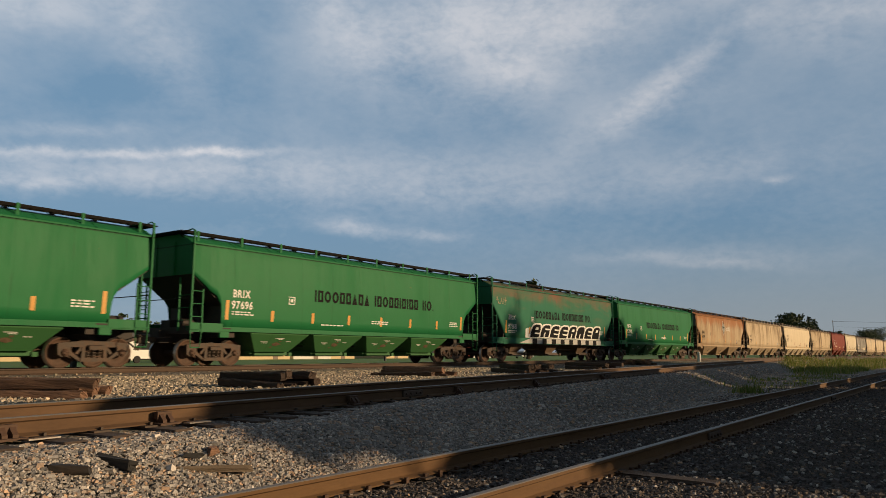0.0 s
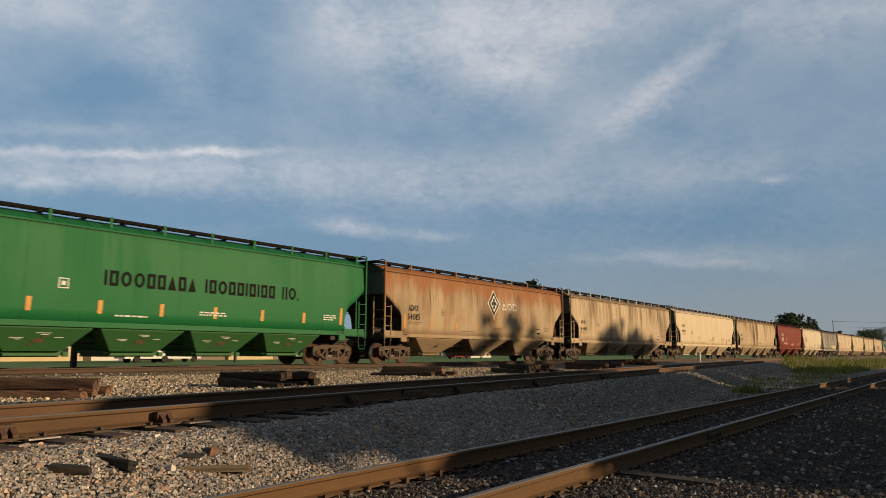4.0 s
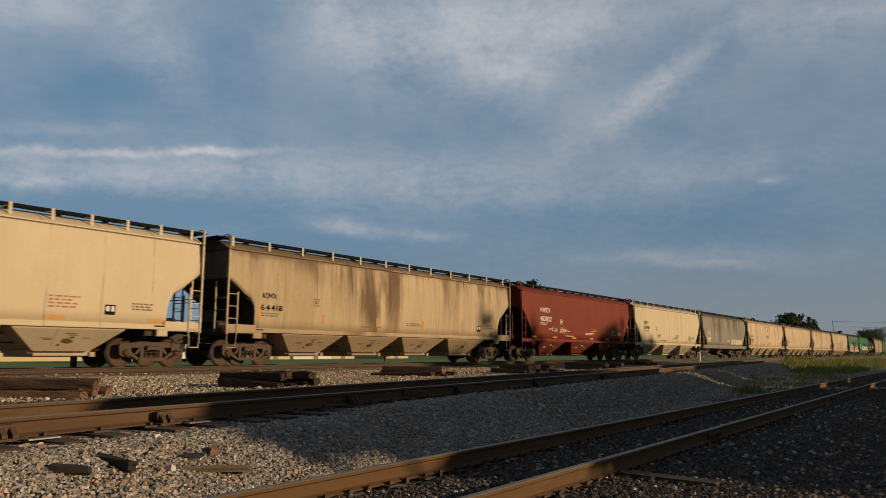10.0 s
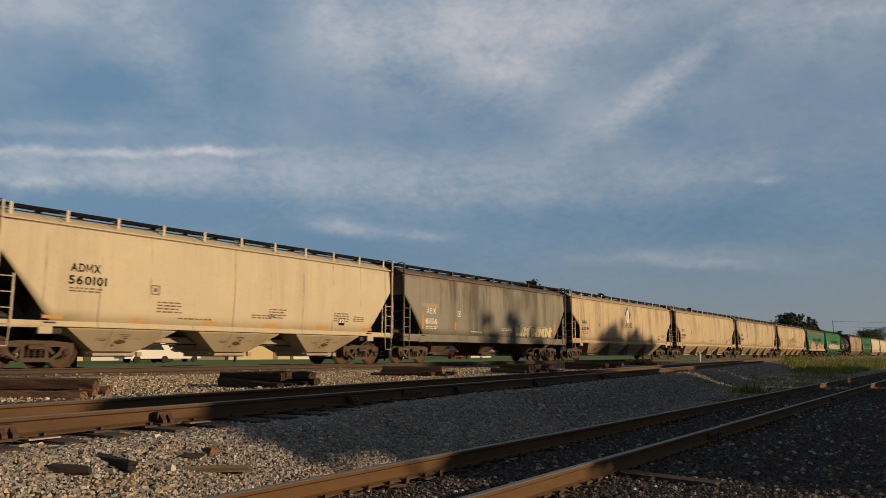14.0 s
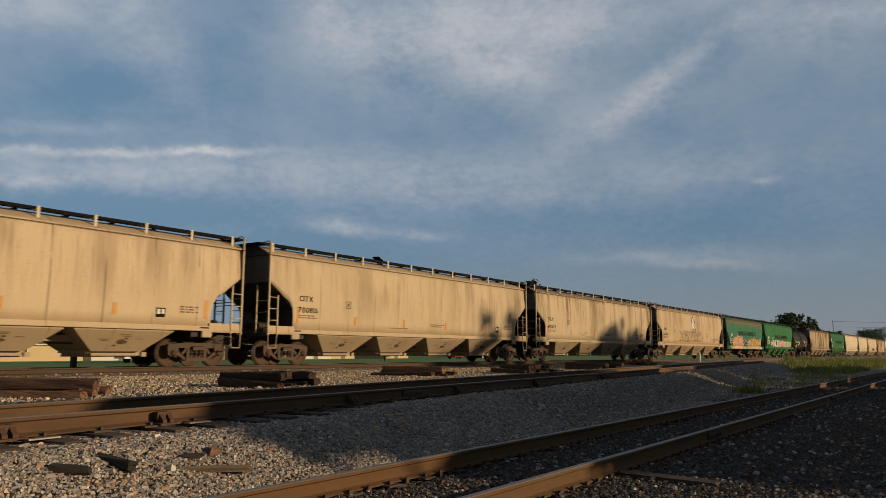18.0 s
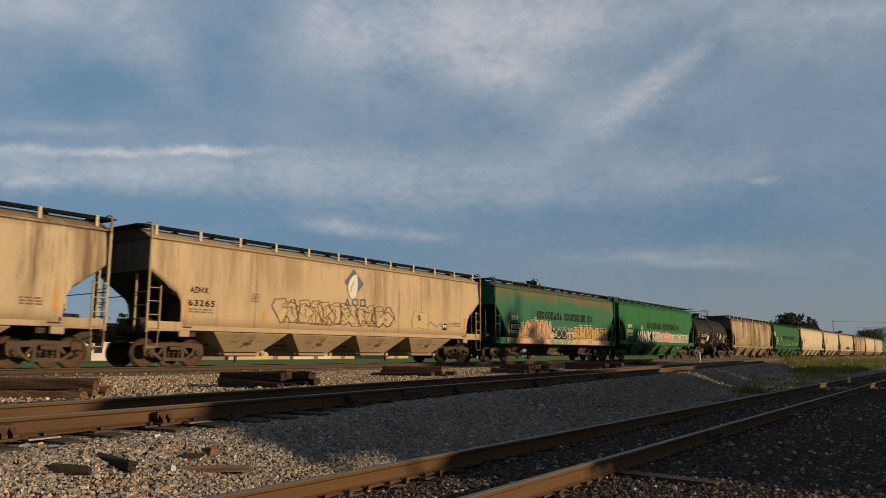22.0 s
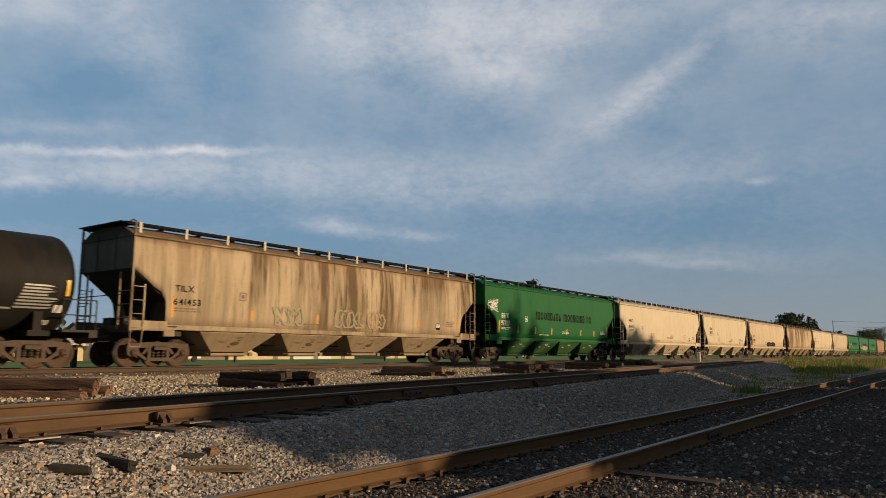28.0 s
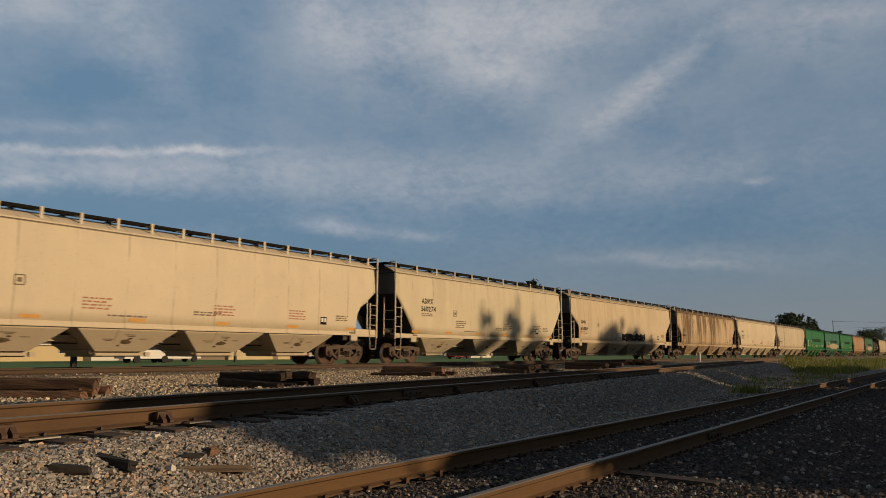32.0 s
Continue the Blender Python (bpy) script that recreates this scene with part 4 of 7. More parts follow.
# left end, right end (at 20 s), kind, base colour, paint settings, mark, number, label
WAGONS = [
    (-231.30, -213.70, "green", GREEN, dict(dirt=(0.02, 0.085, 0.034), dirty=0.10, gloss=0.2), "", "", "green covered hopper wagon with amber reflectors"),
    (-212.35, -194.90, "green", GREEN, dict(dirt=(0.02, 0.085, 0.034), dirty=0.10, gloss=0.2), "BRIX", "97696", "clean green covered hopper wagon with white numbers"),
    (-193.45, -177.10, "straight", TEAL, dict(dirt=(0.012, 0.10, 0.058), dirty=0.12, rust=0.85, rustcol=(0.17, 0.062, 0.042)), "BRIX", "97168", "faded green hopper wagon with rust and white graffiti"),
    (-176.15, -158.60, "green", GREEN, dict(dirt=(0.02, 0.085, 0.034), dirty=0.10, gloss=0.2), "BRIX", "97885", "bright green covered hopper wagon with white numbers"),
    (-157.30, -140.25, "green", (0.45, 0.36, 0.24), dict(dirty=0.85, rust=0.9, rustcol=(0.24, 0.108, 0.050), dirt=(0.13, 0.078, 0.046)), "ADMX", "54085", "rusty brown hopper wagon with a diamond emblem"),
    (-139.00, -119.70, "long", (0.56, 0.46, 0.32), dict(dirty=0.8), "ADMX", "64562", "dirty cream hopper wagon with brown streaks"),
    (-118.40, -99.10, "long", (0.66, 0.57, 0.41), dict(dirty=0.08), "MBKX", "190075", "clean cream hopper wagon with black numbers"),
    (-98.10, -78.75, "long", (0.54, 0.44, 0.30), dict(dirty=0.95, spread=0.15), "ADMX", "64418", "cream hopper wagon with dark streaks"),
    (-77.60, -60.90, "three", (0.20, 0.042, 0.026), dict(dirty=0.10, dirt=(0.13, 0.035, 0.025)), "MWCX", "482022", "oxide red hopper wagon with white numbers"),
    (-60.00, -43.70, "three", (0.64, 0.57, 0.42), dict(dirty=0.15, seams=0.5), "ADMX", "560101", "cream ribbed hopper wagon with black numbers"),
    (-42.60, -26.60, "straight", (0.29, 0.28, 0.25), dict(dirty=0.8, rust=0.2, dirt=(0.09, 0.078, 0.066)), "AEX", "8156", "grimy grey hopper wagon with a deep side sill"),
    (-25.50, -6.20, "long", (0.63, 0.52, 0.36), dict(dirty=0.42, seams=0.6), "ADMX", "63591", "tan hopper wagon with a blue diamond emblem"),
    (-5.10, 14.35, "long", (0.60, 0.50, 0.345), dict(dirty=0.4, seams=0.4), "CITX", "700816", "tan hopper wagon with faint streaks"),
    (15.50, 34.60, "long", (0.58, 0.49, 0.345), dict(dirty=0.85), "TILX", "642074", "streaked cream hopper wagon with amber reflectors"),
    (36.00, 55.30, "long", (0.58, 0.47, 0.32), dict(dirty=0.45, seams=0.6), "ADMX", "63265", "tan hopper wagon with a blue emblem and graffiti"),
    (56.40, 73.50, "straight", (0.036, 0.168, 0.105), dict(dirt=(0.012, 0.10, 0.058), dirty=0.12, rust=0.7, rustcol=(0.21, 0.075, 0.042)), "BRIX", "97157", "rust-stained green hopper wagon with colourful graffiti"),
    (73.95, 91.40, "green", (0.022, 0.165, 0.058), dict(dirt=(0.02, 0.09, 0.04), dirty=0.2), "BRIX", "97438", "green hopper wagon with white block graffiti"),
    None,
    (104.70, 124.05, "long", (0.50, 0.41, 0.29), dict(dirty=1.0, rust=0.15, dirt=(0.15, 0.11, 0.07), spread=0.45), "TILX", "641453", "heavily stained tan hopper wagon"),
    (125.05, 142.35, "green", (0.014, 0.125, 0.04), dict(dirt=(0.012, 0.09, 0.03), dirty=0.06), "BRIX", "97707", "green hopper wagon with white scribble"),
    (143.70, 162.50, "long", (0.66, 0.58, 0.44), dict(dirty=0.06), "MBKX", "190093", "clean pale cream hopper wagon"),
    (163.90, 180.50, "three", (0.64, 0.57, 0.42), dict(dirty=0.15, seams=0.5), "ADMX", "560274", "cream ribbed hopper wagon with seams"),
    (181.55, 201.20, "long", (0.62, 0.52, 0.37), dict(dirty=0.2), "ADMX", "63880", "cream hopper wagon with dark graffiti"),
    (202.20, 222.30, "long", (0.57, 0.45, 0.30), dict(dirty=0.95, spread=0.3), "TILX", "641020", "brown-streaked cream hopper wagon"),
    (223.10, 242.00, "long", (0.64, 0.55, 0.4), dict(dirty=0.1), "MBKX", "190061", "pale cream hopper wagon"),
    (243.00, 262.00, "long", (0.58, 0.5, 0.37), dict(dirty=0.35), "TILX", "642116", "cream hopper wagon with grey stains"),
    (262.90, 280.10, "green", GREEN, dict(dirt=(0.012, 0.10, 0.034), dirty=0.08), "BRIX", "97512", "green covered hopper wagon"),
    (280.80, 297.60, "green", TEAL, dict(dirt=(0.03, 0.075, 0.05), dirty=0.25), "BRIX", "97230", "dull green hopper wagon with pale graffiti"),
    (298.40, 315.60, "green", GREEN, dict(dirt=(0.012, 0.10, 0.034), dirty=0.08), "BRIX", "97601", "green covered hopper wagon far down the train"),
    (316.70, 335.90, "long", (0.38, 0.24, 0.14), dict(dirty=0.5, rust=0.5), "ADMX", "54112", "brown hopper wagon with pale ends"),
    (337.00, 354.20, "green", (0.04, 0.13, 0.06), dict(dirt=(0.03, 0.075, 0.04), dirty=0.3), "BRIX", "97077", "grey-green hopper wagon with pale graffiti"),
    "tank",
    (368.50, 387.80, "long", CREAM, dict(dirty=0.4), "TILX", "642300", "cream hopper wagon at the far end"),
    (389.00, 408.30, "long", (0.56, 0.46, 0.31), dict(dirty=0.4), "TILX", "641777", "tan hopper wagon at the far end"),
]
KIND_LENGTH = {"long": 19.3, "green": 17.4, "straight": 16.4, "three": 16.5}
KIND_POSTS = {"long": 12, "green": 10, "straight": 9, "three": 11}
KIND_STYLE = {"long": "cut", "green": "cut", "straight": "straight", "three": "straight"}
TRAIN = []


def reflectors(car, L, n, mat, h=0.42, z=1.62):
    for i in range(n):
        x = -L / 2 + 1.5 + (L - 3.0) * i / (n - 1)
        def stripe(bm, hh=h * (1.7 if i in (0, n - 1) else 1)):
            rect(bm, -0.07, z, 0.07, z + hh)
        part("reflector", shared("stripe%.2f%.2f%d" % (h, z, i in (0, n - 1)), stripe), mat, car, "amber reflective strip", pose(x, 0, 0))


def dress_wagon(car, i, L, kind, mark, number, dark):
    ink = M["white_mark"] if dark else M["black_mark"]
    x, zm, zn, h, w1, w2 = {"green": (1.72, 2.42, 2.02, 0.27, 0.76, 0.92), "straight": (1.75, 2.37, 1.86, 0.27, 0.76, 0.92),
                            "long": (1.55, 2.47, 2.03, 0.20, 0.72, 1.05), "three": (2.0, 2.82, 2.45, 0.24, 0.9, 1.15)}[kind]
    if mark == "MBKX":
        x, zm, zn, h, w1, w2 = 1.7, 2.88, 2.42, 0.2, 0.9, 1.08
    if mark == "MWCX":
        x, zm, zn, h, w1, w2 = 2.28, 2.96, 2.43, 0.28, 1.3, 1.46
    x -= L / 2
    if mark:
        lettering(car, mark, x, zm, h, ink, w1)
        lettering(car, number, x - 0.04, zn, h, ink, w2)
        small_print(car, x, zn - 0.14, 1.0, 2, ink if dark else M["grey_mark"], i)
    bm = bmesh.new()
    xr = x + 2.6
    for a in (0, 1):
        rect(bm, xr, 2.3 + a * 0.27, xr + 0.3, 2.33 + a * 0.27)
        rect(bm, xr + a * 0.27, 2.33, xr + a * 0.27 + 0.03, 2.57)
    rect(bm, xr + 0.09, 2.39, xr + 0.21, 2.51)
    ob = part("stencil_box", bm, ink if dark else M["grey_mark"], car)
    ob["kind"] = "stuff"
    small_print(car, L / 2 - 2.5, 1.95, 0.7, 3, ink if dark else M["grey_mark"], i + 50)
    small_print(car, 0.4, 1.80, 1.1, 2, ink if dark else M["grey_mark"], i + 90)
    small_print(car, -2.6, 1.56, 1.3, 1, ink if dark else M["grey_mark"], i + 120)
    if not dark:
        # the square consolidated stencil at the far end of the side
        part("stencil_panel", shared("stencilp", lambda bm: rect(bm, -0.17, 1.60, 0.17, 1.90)), M["black_mark"], car, "", pose(L / 2 - 3.2, 0, 0))
        part("stencil_panel", shared("stencilq", lambda bm: (rect(bm, -0.13, 1.70, -0.02, 1.86, 0.003), rect(bm, 0.03, 1.70, 0.13, 1.86, 0.003))), M["white_mark"], car, "", pose(L / 2 - 3.2, 0, 0))
    if kind in ("long", "green", "straight") and mark != "MBKX":
        reflectors(car, L, 8 if kind == "green" else 6, M["orange"], 0.40 if dark else 0.36)
    else:
        for k in range(6):
            xx = -L / 2 + 1.6 + (L - 3.2) * k / 5
            part("reflector", shared("flatstripe", lambda bm: rect(bm, -0.28, 1.42, 0.28, 1.52)), M["orange"], car, "amber reflective strip", pose(xx, 0, 0))
    if mark == "BRIX":
        if kind == "green":
            name_shapes(car, -3.03, 4.82, 2.48, 0.47, M["black_mark"], "|#oo##^#^ |#o##|#|## ||o.")
        else:
            name_shapes(car, -3.45, 4.4, 2.55, 0.46, M["black_mark"], "|#oo##^#^ |#o##|#|## ||o.")
    if mark in ("MBKX", "MWCX") or kind == "three":
        # warning panels low on the side
        for k, xx in enumerate((-3.4, 1.2, 4.6)):
            small_print(car, xx, 2.05, 0.9, 4, M["orange"] if mark == "MWCX" else (M["red_mark"] if mark == "MBKX" else M["grey_mark"]), i + k, 0.1)


# cream wagons' ends: shade between wagons painted in as dark grey, plus dirt streaks
shaded_end = paint("shaded_end_paint", (0.13, 0.132, 0.13), dirt=(0.045, 0.043, 0.04), dirty=0.8)
for i, w in enumerate(WAGONS):
    if w is None or w == "tank":
        TRAIN.append(None)
        continue
    a, b, kind, base, kw, mark, number, label = w
    L = KIND_LENGTH[kind]
    body = paint_for(i, base, **kw)
    uk = dict(kw)
    uk["dirty"] = min(1.0, kw["dirty"] + 0.2)
    # green hoppers: the ground's olive reflection is mixed into their base colour
    under = paint_for(i + 0.5, tuple(c * 0.8 + d for c, d in zip(base, (0.036, 0.028, 0.010))) if base[0] < 0.1 else tuple(c * 0.88 for c in base), **{k: v for k, v in uk.items() if k not in ("rust", "seams")})
    plain = body if number == "54085" else paint_for(i + 0.25, base, **{k: v for k, v in kw.items() if k not in ("rust", "seams", "rustcol")})
    car = hopper_car(L, kind, body, under, label, 17 if mark == "MBKX" else KIND_POSTS[kind], plain, plain if base[0] < 0.3 else shaded_end, 3 if kind in ("three", "straight") or number == "54085" else 4, style=KIND_STYLE[kind], post=M["pale_post"] if base[0] > 0.3 and number != "54085" else None, dark_paint=base[0] < 0.3)
    dress_wagon(car, i, L, kind, mark, number, base[0] < 0.3)
    TRAIN.append((car, (a + b) / 2))


# ---- emblems and graffiti on single wagons ----
def diamond(car, cx, cz, w, h, layers):
    for k, (mat, f, label) in enumerate(layers):
        bm = bmesh.new()
        decal(bm, [(cx, cz - h * f), (cx + w * f, cz), (cx, cz + h * f), (cx - w * f, cz)], 0.003 * k)
        part("emblem", bm, mat, car, label)


def emblem_old(car):
    diamond(car, 0.45, 3.15, 0.62, 0.76, [(M["white_mark"], 1.0, "white diamond outline"), (M["slate_mark"], 0.88, "slate green field"), (M["white_mark"], 0.60, "")])
    bm = bmesh.new()
    rect(bm, 0.41, 2.27, 0.49, 2.42)
    part("emblem", bm, M["white_mark"], car)
    for dx, dz in ((-0.17, 0), (0.17, 0), (0, 0.19), (0, -0.19), (0, 0)):
        bm = bmesh.new()
        blob(bm, 0.45 + dx, 3.15 + dz, 0.10, 0.105, 0.012)
        part("emblem", bm, M["slate_mark"], car)
    name_shapes(car, 1.30, 2.85, 2.86, 0.38, M["white_mark"], "^o#", 0.1)


def emblem_leaf(car, cx, cz):
    diamond(car, cx, cz, 0.60, 0.60, [(M["blue_mark"], 1.0, "dark blue diamond emblem")])
    leaf = [(0.17, 0.40), (-0.05, 0.33), (-0.26, 0.14), (-0.38, -0.10), (-0.37, -0.36), (-0.25, -0.60), (-0.04, -0.66), (0.10, -0.52), (0.18, -0.25), (0.21, 0.08)]
    bm = bmesh.new()
    decal(bm, [(cx + 1.12 * x, cz + 1.04 * z) for x, z in leaf], 0.003)
    part("emblem", bm, M["leafgreen_mark"], car, "pale green leaf edge")
    bm = bmesh.new()
    decal(bm, [(cx + x, cz + z - 0.02) for x, z in leaf], 0.006)
    part("emblem", bm, M["white_mark"], car, "cream leaf")
    bm = bmesh.new()
    stroke(bm, [(cx - 0.22, cz - 0.40), (cx - 0.16, cz - 0.15), (cx - 0.02, cz + 0.05)], 0.02, 0.009)
    part("emblem", bm, M["grey_mark"], car)
    name_shapes(car, cx - 0.6, cx + 0.72, 2.42, 0.34, M["blue_mark"], "^o#", 0.16)


def dress_single():
    w = {i: t[0] for i, t in enumerate(TRAIN) if t}
    emblem_old(w[4])
    emblem_leaf(w[11], -0.08, 3.41)
    emblem_leaf(w[14], -0.12, 3.41)
    # white block letters over the sill of the faded green wagon
    bm = bmesh.new()
    decal(bm, [(-5.4, 1.06), (5.9, 1.03), (5.9, 1.36), (-4.0, 1.36)], 0.0)
    part("graffiti", bm, M["silver_mark"], w[2], "pale sprayed ground of the graffiti")
    bm = bmesh.new()
    backing(bm, -4.5, 5.95, 1.385, 1.95, 13, -0.002)
    part("graffiti", bm, M["white_mark"], w[2], "white sprayed ground of the graffiti")
    graffiti(w[2], -3.95, 5.8, 1.40, 2.26, 8, [M["black_mark"]], M["white_mark"], 5, 0.085, lean=0.16, arch=True)
    for k in range(8):
        bm = bmesh.new()
        rect(bm, -3.8 + 1.2 * k, 1.03, -3.25 + 1.2 * k, 1.34, 0.004)
        part("graffiti", bm, M["black_mark"], w[2])
    scribble(w[2], -7.7, -6.6, 3.1, 3.6, M["gold_mark"], 8, 14)
    # three pieces side by side on the rust-stained wagon, running down over the sill
    for x0, x1, mat, lab in ((-7.0, -5.9, "olive_mark", "olive sprayed mist"), (-5.9, -1.75, "peach_spray", "peach and pink sprayed ground"), (-1.75, 1.3, "olive_mark", "grey olive sprayed ground"), (1.3, 6.95, "tan_mark", "ochre sprayed ground")):
        bm = bmesh.new()
        decal(bm, [(x0, 1.05), (x1, 1.04), (x1, 1.36), (x0, 1.36)], 0.0)
        part("graffiti", bm, M[mat], w[15], lab)
    for k in range(20):
        bm = bmesh.new()
        x = -5.7 + 0.62 * k
        stroke(bm, [(x, 1.07), (x + 0.18, 1.30), (x + 0.42, 1.22), (x + 0.5, 1.08)], 0.02, 0.004)
        part("graffiti", bm, M["white_mark"] if k % 3 else M["violet_mark"], w[15])
    bm = bmesh.new()
    backing(bm, -5.6, -1.8, 1.385, 2.0, 12)
    part("graffiti", bm, M["peach_spray"], w[15], "peach and pink sprayed ground")
    piece(w[15], -5.3, -1.75, 1.42, 2.42, 6, 11, M["dusk_mark"], M["peach_spray"], M["cream_spray"], 0.022)
    rnd = random.Random(9)
    bm = bmesh.new()
    backing(bm, -1.75, 1.25, 1.39, 1.95, 17)
    part("graffiti", bm, M["black_mark"], w[15], "black sprayed cloud with white cells")
    for side in (-1, 1):
        bm = bmesh.new()
        blob(bm, -0.25 + side * 0.36, 1.72, 0.30, 0.24, 0.012, 16, 0.05, 4)
        part("graffiti", bm, M["slate_mark"], w[15])
        bm = bmesh.new()
        stroke(bm, [(-0.25 + side * 0.36 + 0.32 * math.cos(a * 0.45), 1.72 + 0.26 * math.sin(a * 0.45)) for a in range(14)], 0.018, 0.016, True)
        part("graffiti", bm, M["white_mark"], w[15])
        for k in range(16):
            cx, cz = -0.25 + side * rnd.uniform(0.72, 1.4), rnd.uniform(1.45, 2.02)
            bm = bmesh.new()
            r = rnd.uniform(0.07, 0.13)
            stroke(bm, [(cx + r * math.cos(a), cz + 0.8 * r * math.sin(a)) for a in range(6)], 0.014, 0.014, True)
            part("graffiti", bm, M["white_mark"], w[15])
    scribble(w[15], -1.0, 0.9, 2.02, 2.22, M["silver_mark"], 7, 14, 0.014)
    bm = bmesh.new()
    backing(bm, 1.35, 6.9, 1.385, 1.9, 18)
    part("graffiti", bm, M["cream_spray"], w[15], "cream sprayed ground")
    piece(w[15], 1.5, 6.8, 1.42, 2.32, 6, 17, M["black_mark"], M["tan_mark"], M["cream_spray"], 0.028, 0.1)
    bm = bmesh.new()
    rect(bm, -6.62, 1.80, -5.42, 2.20, -0.004)
    part("number_panel", bm, M["black_mark"], w[15])
    # white block piece, then two darker ones
    bm = bmesh.new()
    backing(bm, -5.3, -1.3, 1.40, 2.28, 14)
    part("graffiti", bm, M["black_mark"], w[16], "black sprayed shadow behind the letters")
    lettering(w[16], "MINKS", -5.1, 1.44, 0.78, M["white_mark"], 3.7, fat=0.05, lift=0.012)
    bm = bmesh.new()
    backing(bm, -1.28, 2.3, 1.40, 2.3, 15)
    part("graffiti", bm, M["violet_mark"], w[16], "violet sprayed ground")
    graffiti(w[16], -1.2, 2.2, 1.42, 2.24, 4, [M["silver_mark"], M["violet_mark"], M["pink_mark"]], M["white_mark"], 29, 0.05)
    bm = bmesh.new()
    backing(bm, 2.35, 7.3, 1.40, 2.2, 16)
    part("graffiti", bm, M["olive_mark"], w[16], "olive and white sprayed ground")
    graffiti(w[16], 2.5, 7.1, 1.44, 2.1, 5, [M["olive_mark"], M["silver_mark"]], M["white_mark"], 31, 0.05)
    scribble(w[16], 2.5, 7.1, 1.46, 2.1, M["white_mark"], 32, 44, 0.016)
    # brown angular outlines on the tan wagon
    piece(w[14], -4.3, 2.4, 1.58, 2.55, 6, 41, M["brown_line"], None, None, 0.020, 0.24, "thin brown sprayed outlines")
    piece(w[14], -3.9, 2.6, 1.62, 2.42, 5, 43, M["brown_line"], None, None, 0.014, 0.3, "thin brown sprayed outlines")
    for k, (x, z) in enumerate(((-4.1, 1.9), (-2.75, 1.95), (-2.2, 2.2), (-0.6, 2.1), (0.2, 1.85), (1.6, 1.9))):
        bm = bmesh.new()
        decal(bm, [(x - 0.25, z - 0.3), (x + 0.05, z - 0.22), (x + 0.28, z + 0.22), (x + 0.1, z + 0.34), (x - 0.12, z + 0.05)], 0.006)
        part("graffiti", bm, M["pale_ochre"], w[14], "faded ochre sprayed patch")
    graffiti(w[14], 3.9, 5.0, 1.6, 2.4, 1, [M["pale_ochre"]], M["brown_line"], 50, 0.02)
    scribble(w[14], 5.0, 7.6, 1.5, 2.1, M["grey_mark"], 51, 14, 0.015)
    scribble(w[8], -4.95, -3.75, 1.8, 2.1, M["white_mark"], 61, 22, 0.02)
    scribble(w[8], -3.4, -2.05, 1.78, 2.05, M["white_mark"], 62, 18, 0.024)
    scribble(w[19], -8.45, -7.3, 2.7, 3.5, M["white_mark"], 63, 34, 0.016, True)
    piece(w[10], 1.9, 6.3, 1.40, 2.05, 5, 71, M["slate_mark"], M["cream_spray"], M["silver_mark"], 0.016, 0.06)
    bm = bmesh.new()
    rect(bm, -6.75, 1.9, -5.45, 2.85, -0.004)
    part("number_panel", bm, M["gold_mark"], w[10], "rust-stained number panel")
    for k, (a, b, m) in enumerate(((-3.9, -2.4, "teal_mark"), (-0.6, 0.9, "teal_mark"), (1.4, 2.4, "gold_mark"))):
        piece(w[18], a, b, 1.5, 2.3, 2, 80 + k, M[m], None, None, 0.045, 0.2, "faded sprayed outlines")
        scribble(w[18], a, b, 1.6, 2.3, M["gold_mark"], 90 + k, 12, 0.014)
    scribble(w[13], -3.6, -2.4, 1.6, 2.0, M["teal_mark"], 95, 14, 0.016)
    scribble(w[13], 1.0, 2.4, 1.6, 2.1, M["grey_mark"], 96, 16, 0.014)
    graffiti(w[22], -2.0, 3.5, 1.42, 2.0, 6, [M["black_mark"], M["silver_mark"]], M["grey_mark"], 97, 0.03)
    for n in (27, 30):
        bm = bmesh.new()
        blob(bm, 1.0, 1.9, 5.0, 0.5, 0.0, 20, 0.1, n)
        part("graffiti", bm, M["gold_mark"], w[n], "pale faded graffiti")


dress_single()


def open_hatch(car, x):
    """A hatch cover left standing open over the walkway."""
    h = part("open_hatch", shared("open_hatch", lambda bm: (box(bm, -0.20, -0.20, 0.0, 0.20, 0.20, 0.035, 0.008), box(bm, -0.28, -0.02, -0.04, 0.28, 0.02, 0.0), bar(bm, (0.25, 0, 0.0), (0.32, 0, -0.22), 0.018))), M["grating"], car, "dark hatch cover standing open", pose(x, -0.6, ROOF + 0.31, 0, 26, 0))
    return h


open_hatch(TRAIN[11][0], -2.6)
open_hatch(TRAIN[12][0], -2.4)


# ---- tank wagons ----
M["tank"] = paint("tank_black_paint", (0.012, 0.012, 0.013), dirt=(0.06, 0.05, 0.04), dirty=0.18)
TANK_R, TANK_Z = 1.50, 2.48


def tank_y(z):
    k = max(-1.0, min(1.0, (z - TANK_Z) / TANK_R))
    return TANK_R * math.sqrt(1 - k * k)


def tank_shell(bm, half):
    prof = []
    for k in range(8):
        a = math.pi / 2 * k / 7
        prof.append((TANK_R * math.sin(a) + (0.02 if k == 0 else 0), -half - 0.55 * math.cos(a)))
    for y in (-half * 0.5, 0, half * 0.5):
        prof.append((TANK_R, y))
    for k in range(8):
        a = math.pi / 2 * (1 - k / 7)
        prof.append((TANK_R * math.sin(a) + (0.02 if k == 7 else 0), half + 0.55 * math.cos(a)))
    lathe(bm, prof, 1, 40)
    bmesh.ops.rotate(bm, verts=bm.verts, cent=(0, 0, 0), matrix=Matrix.Rotation(-math.pi / 2, 3, "Z"))
    bmesh.ops.translate(bm, verts=bm.verts, vec=(0, 0, TANK_Z))


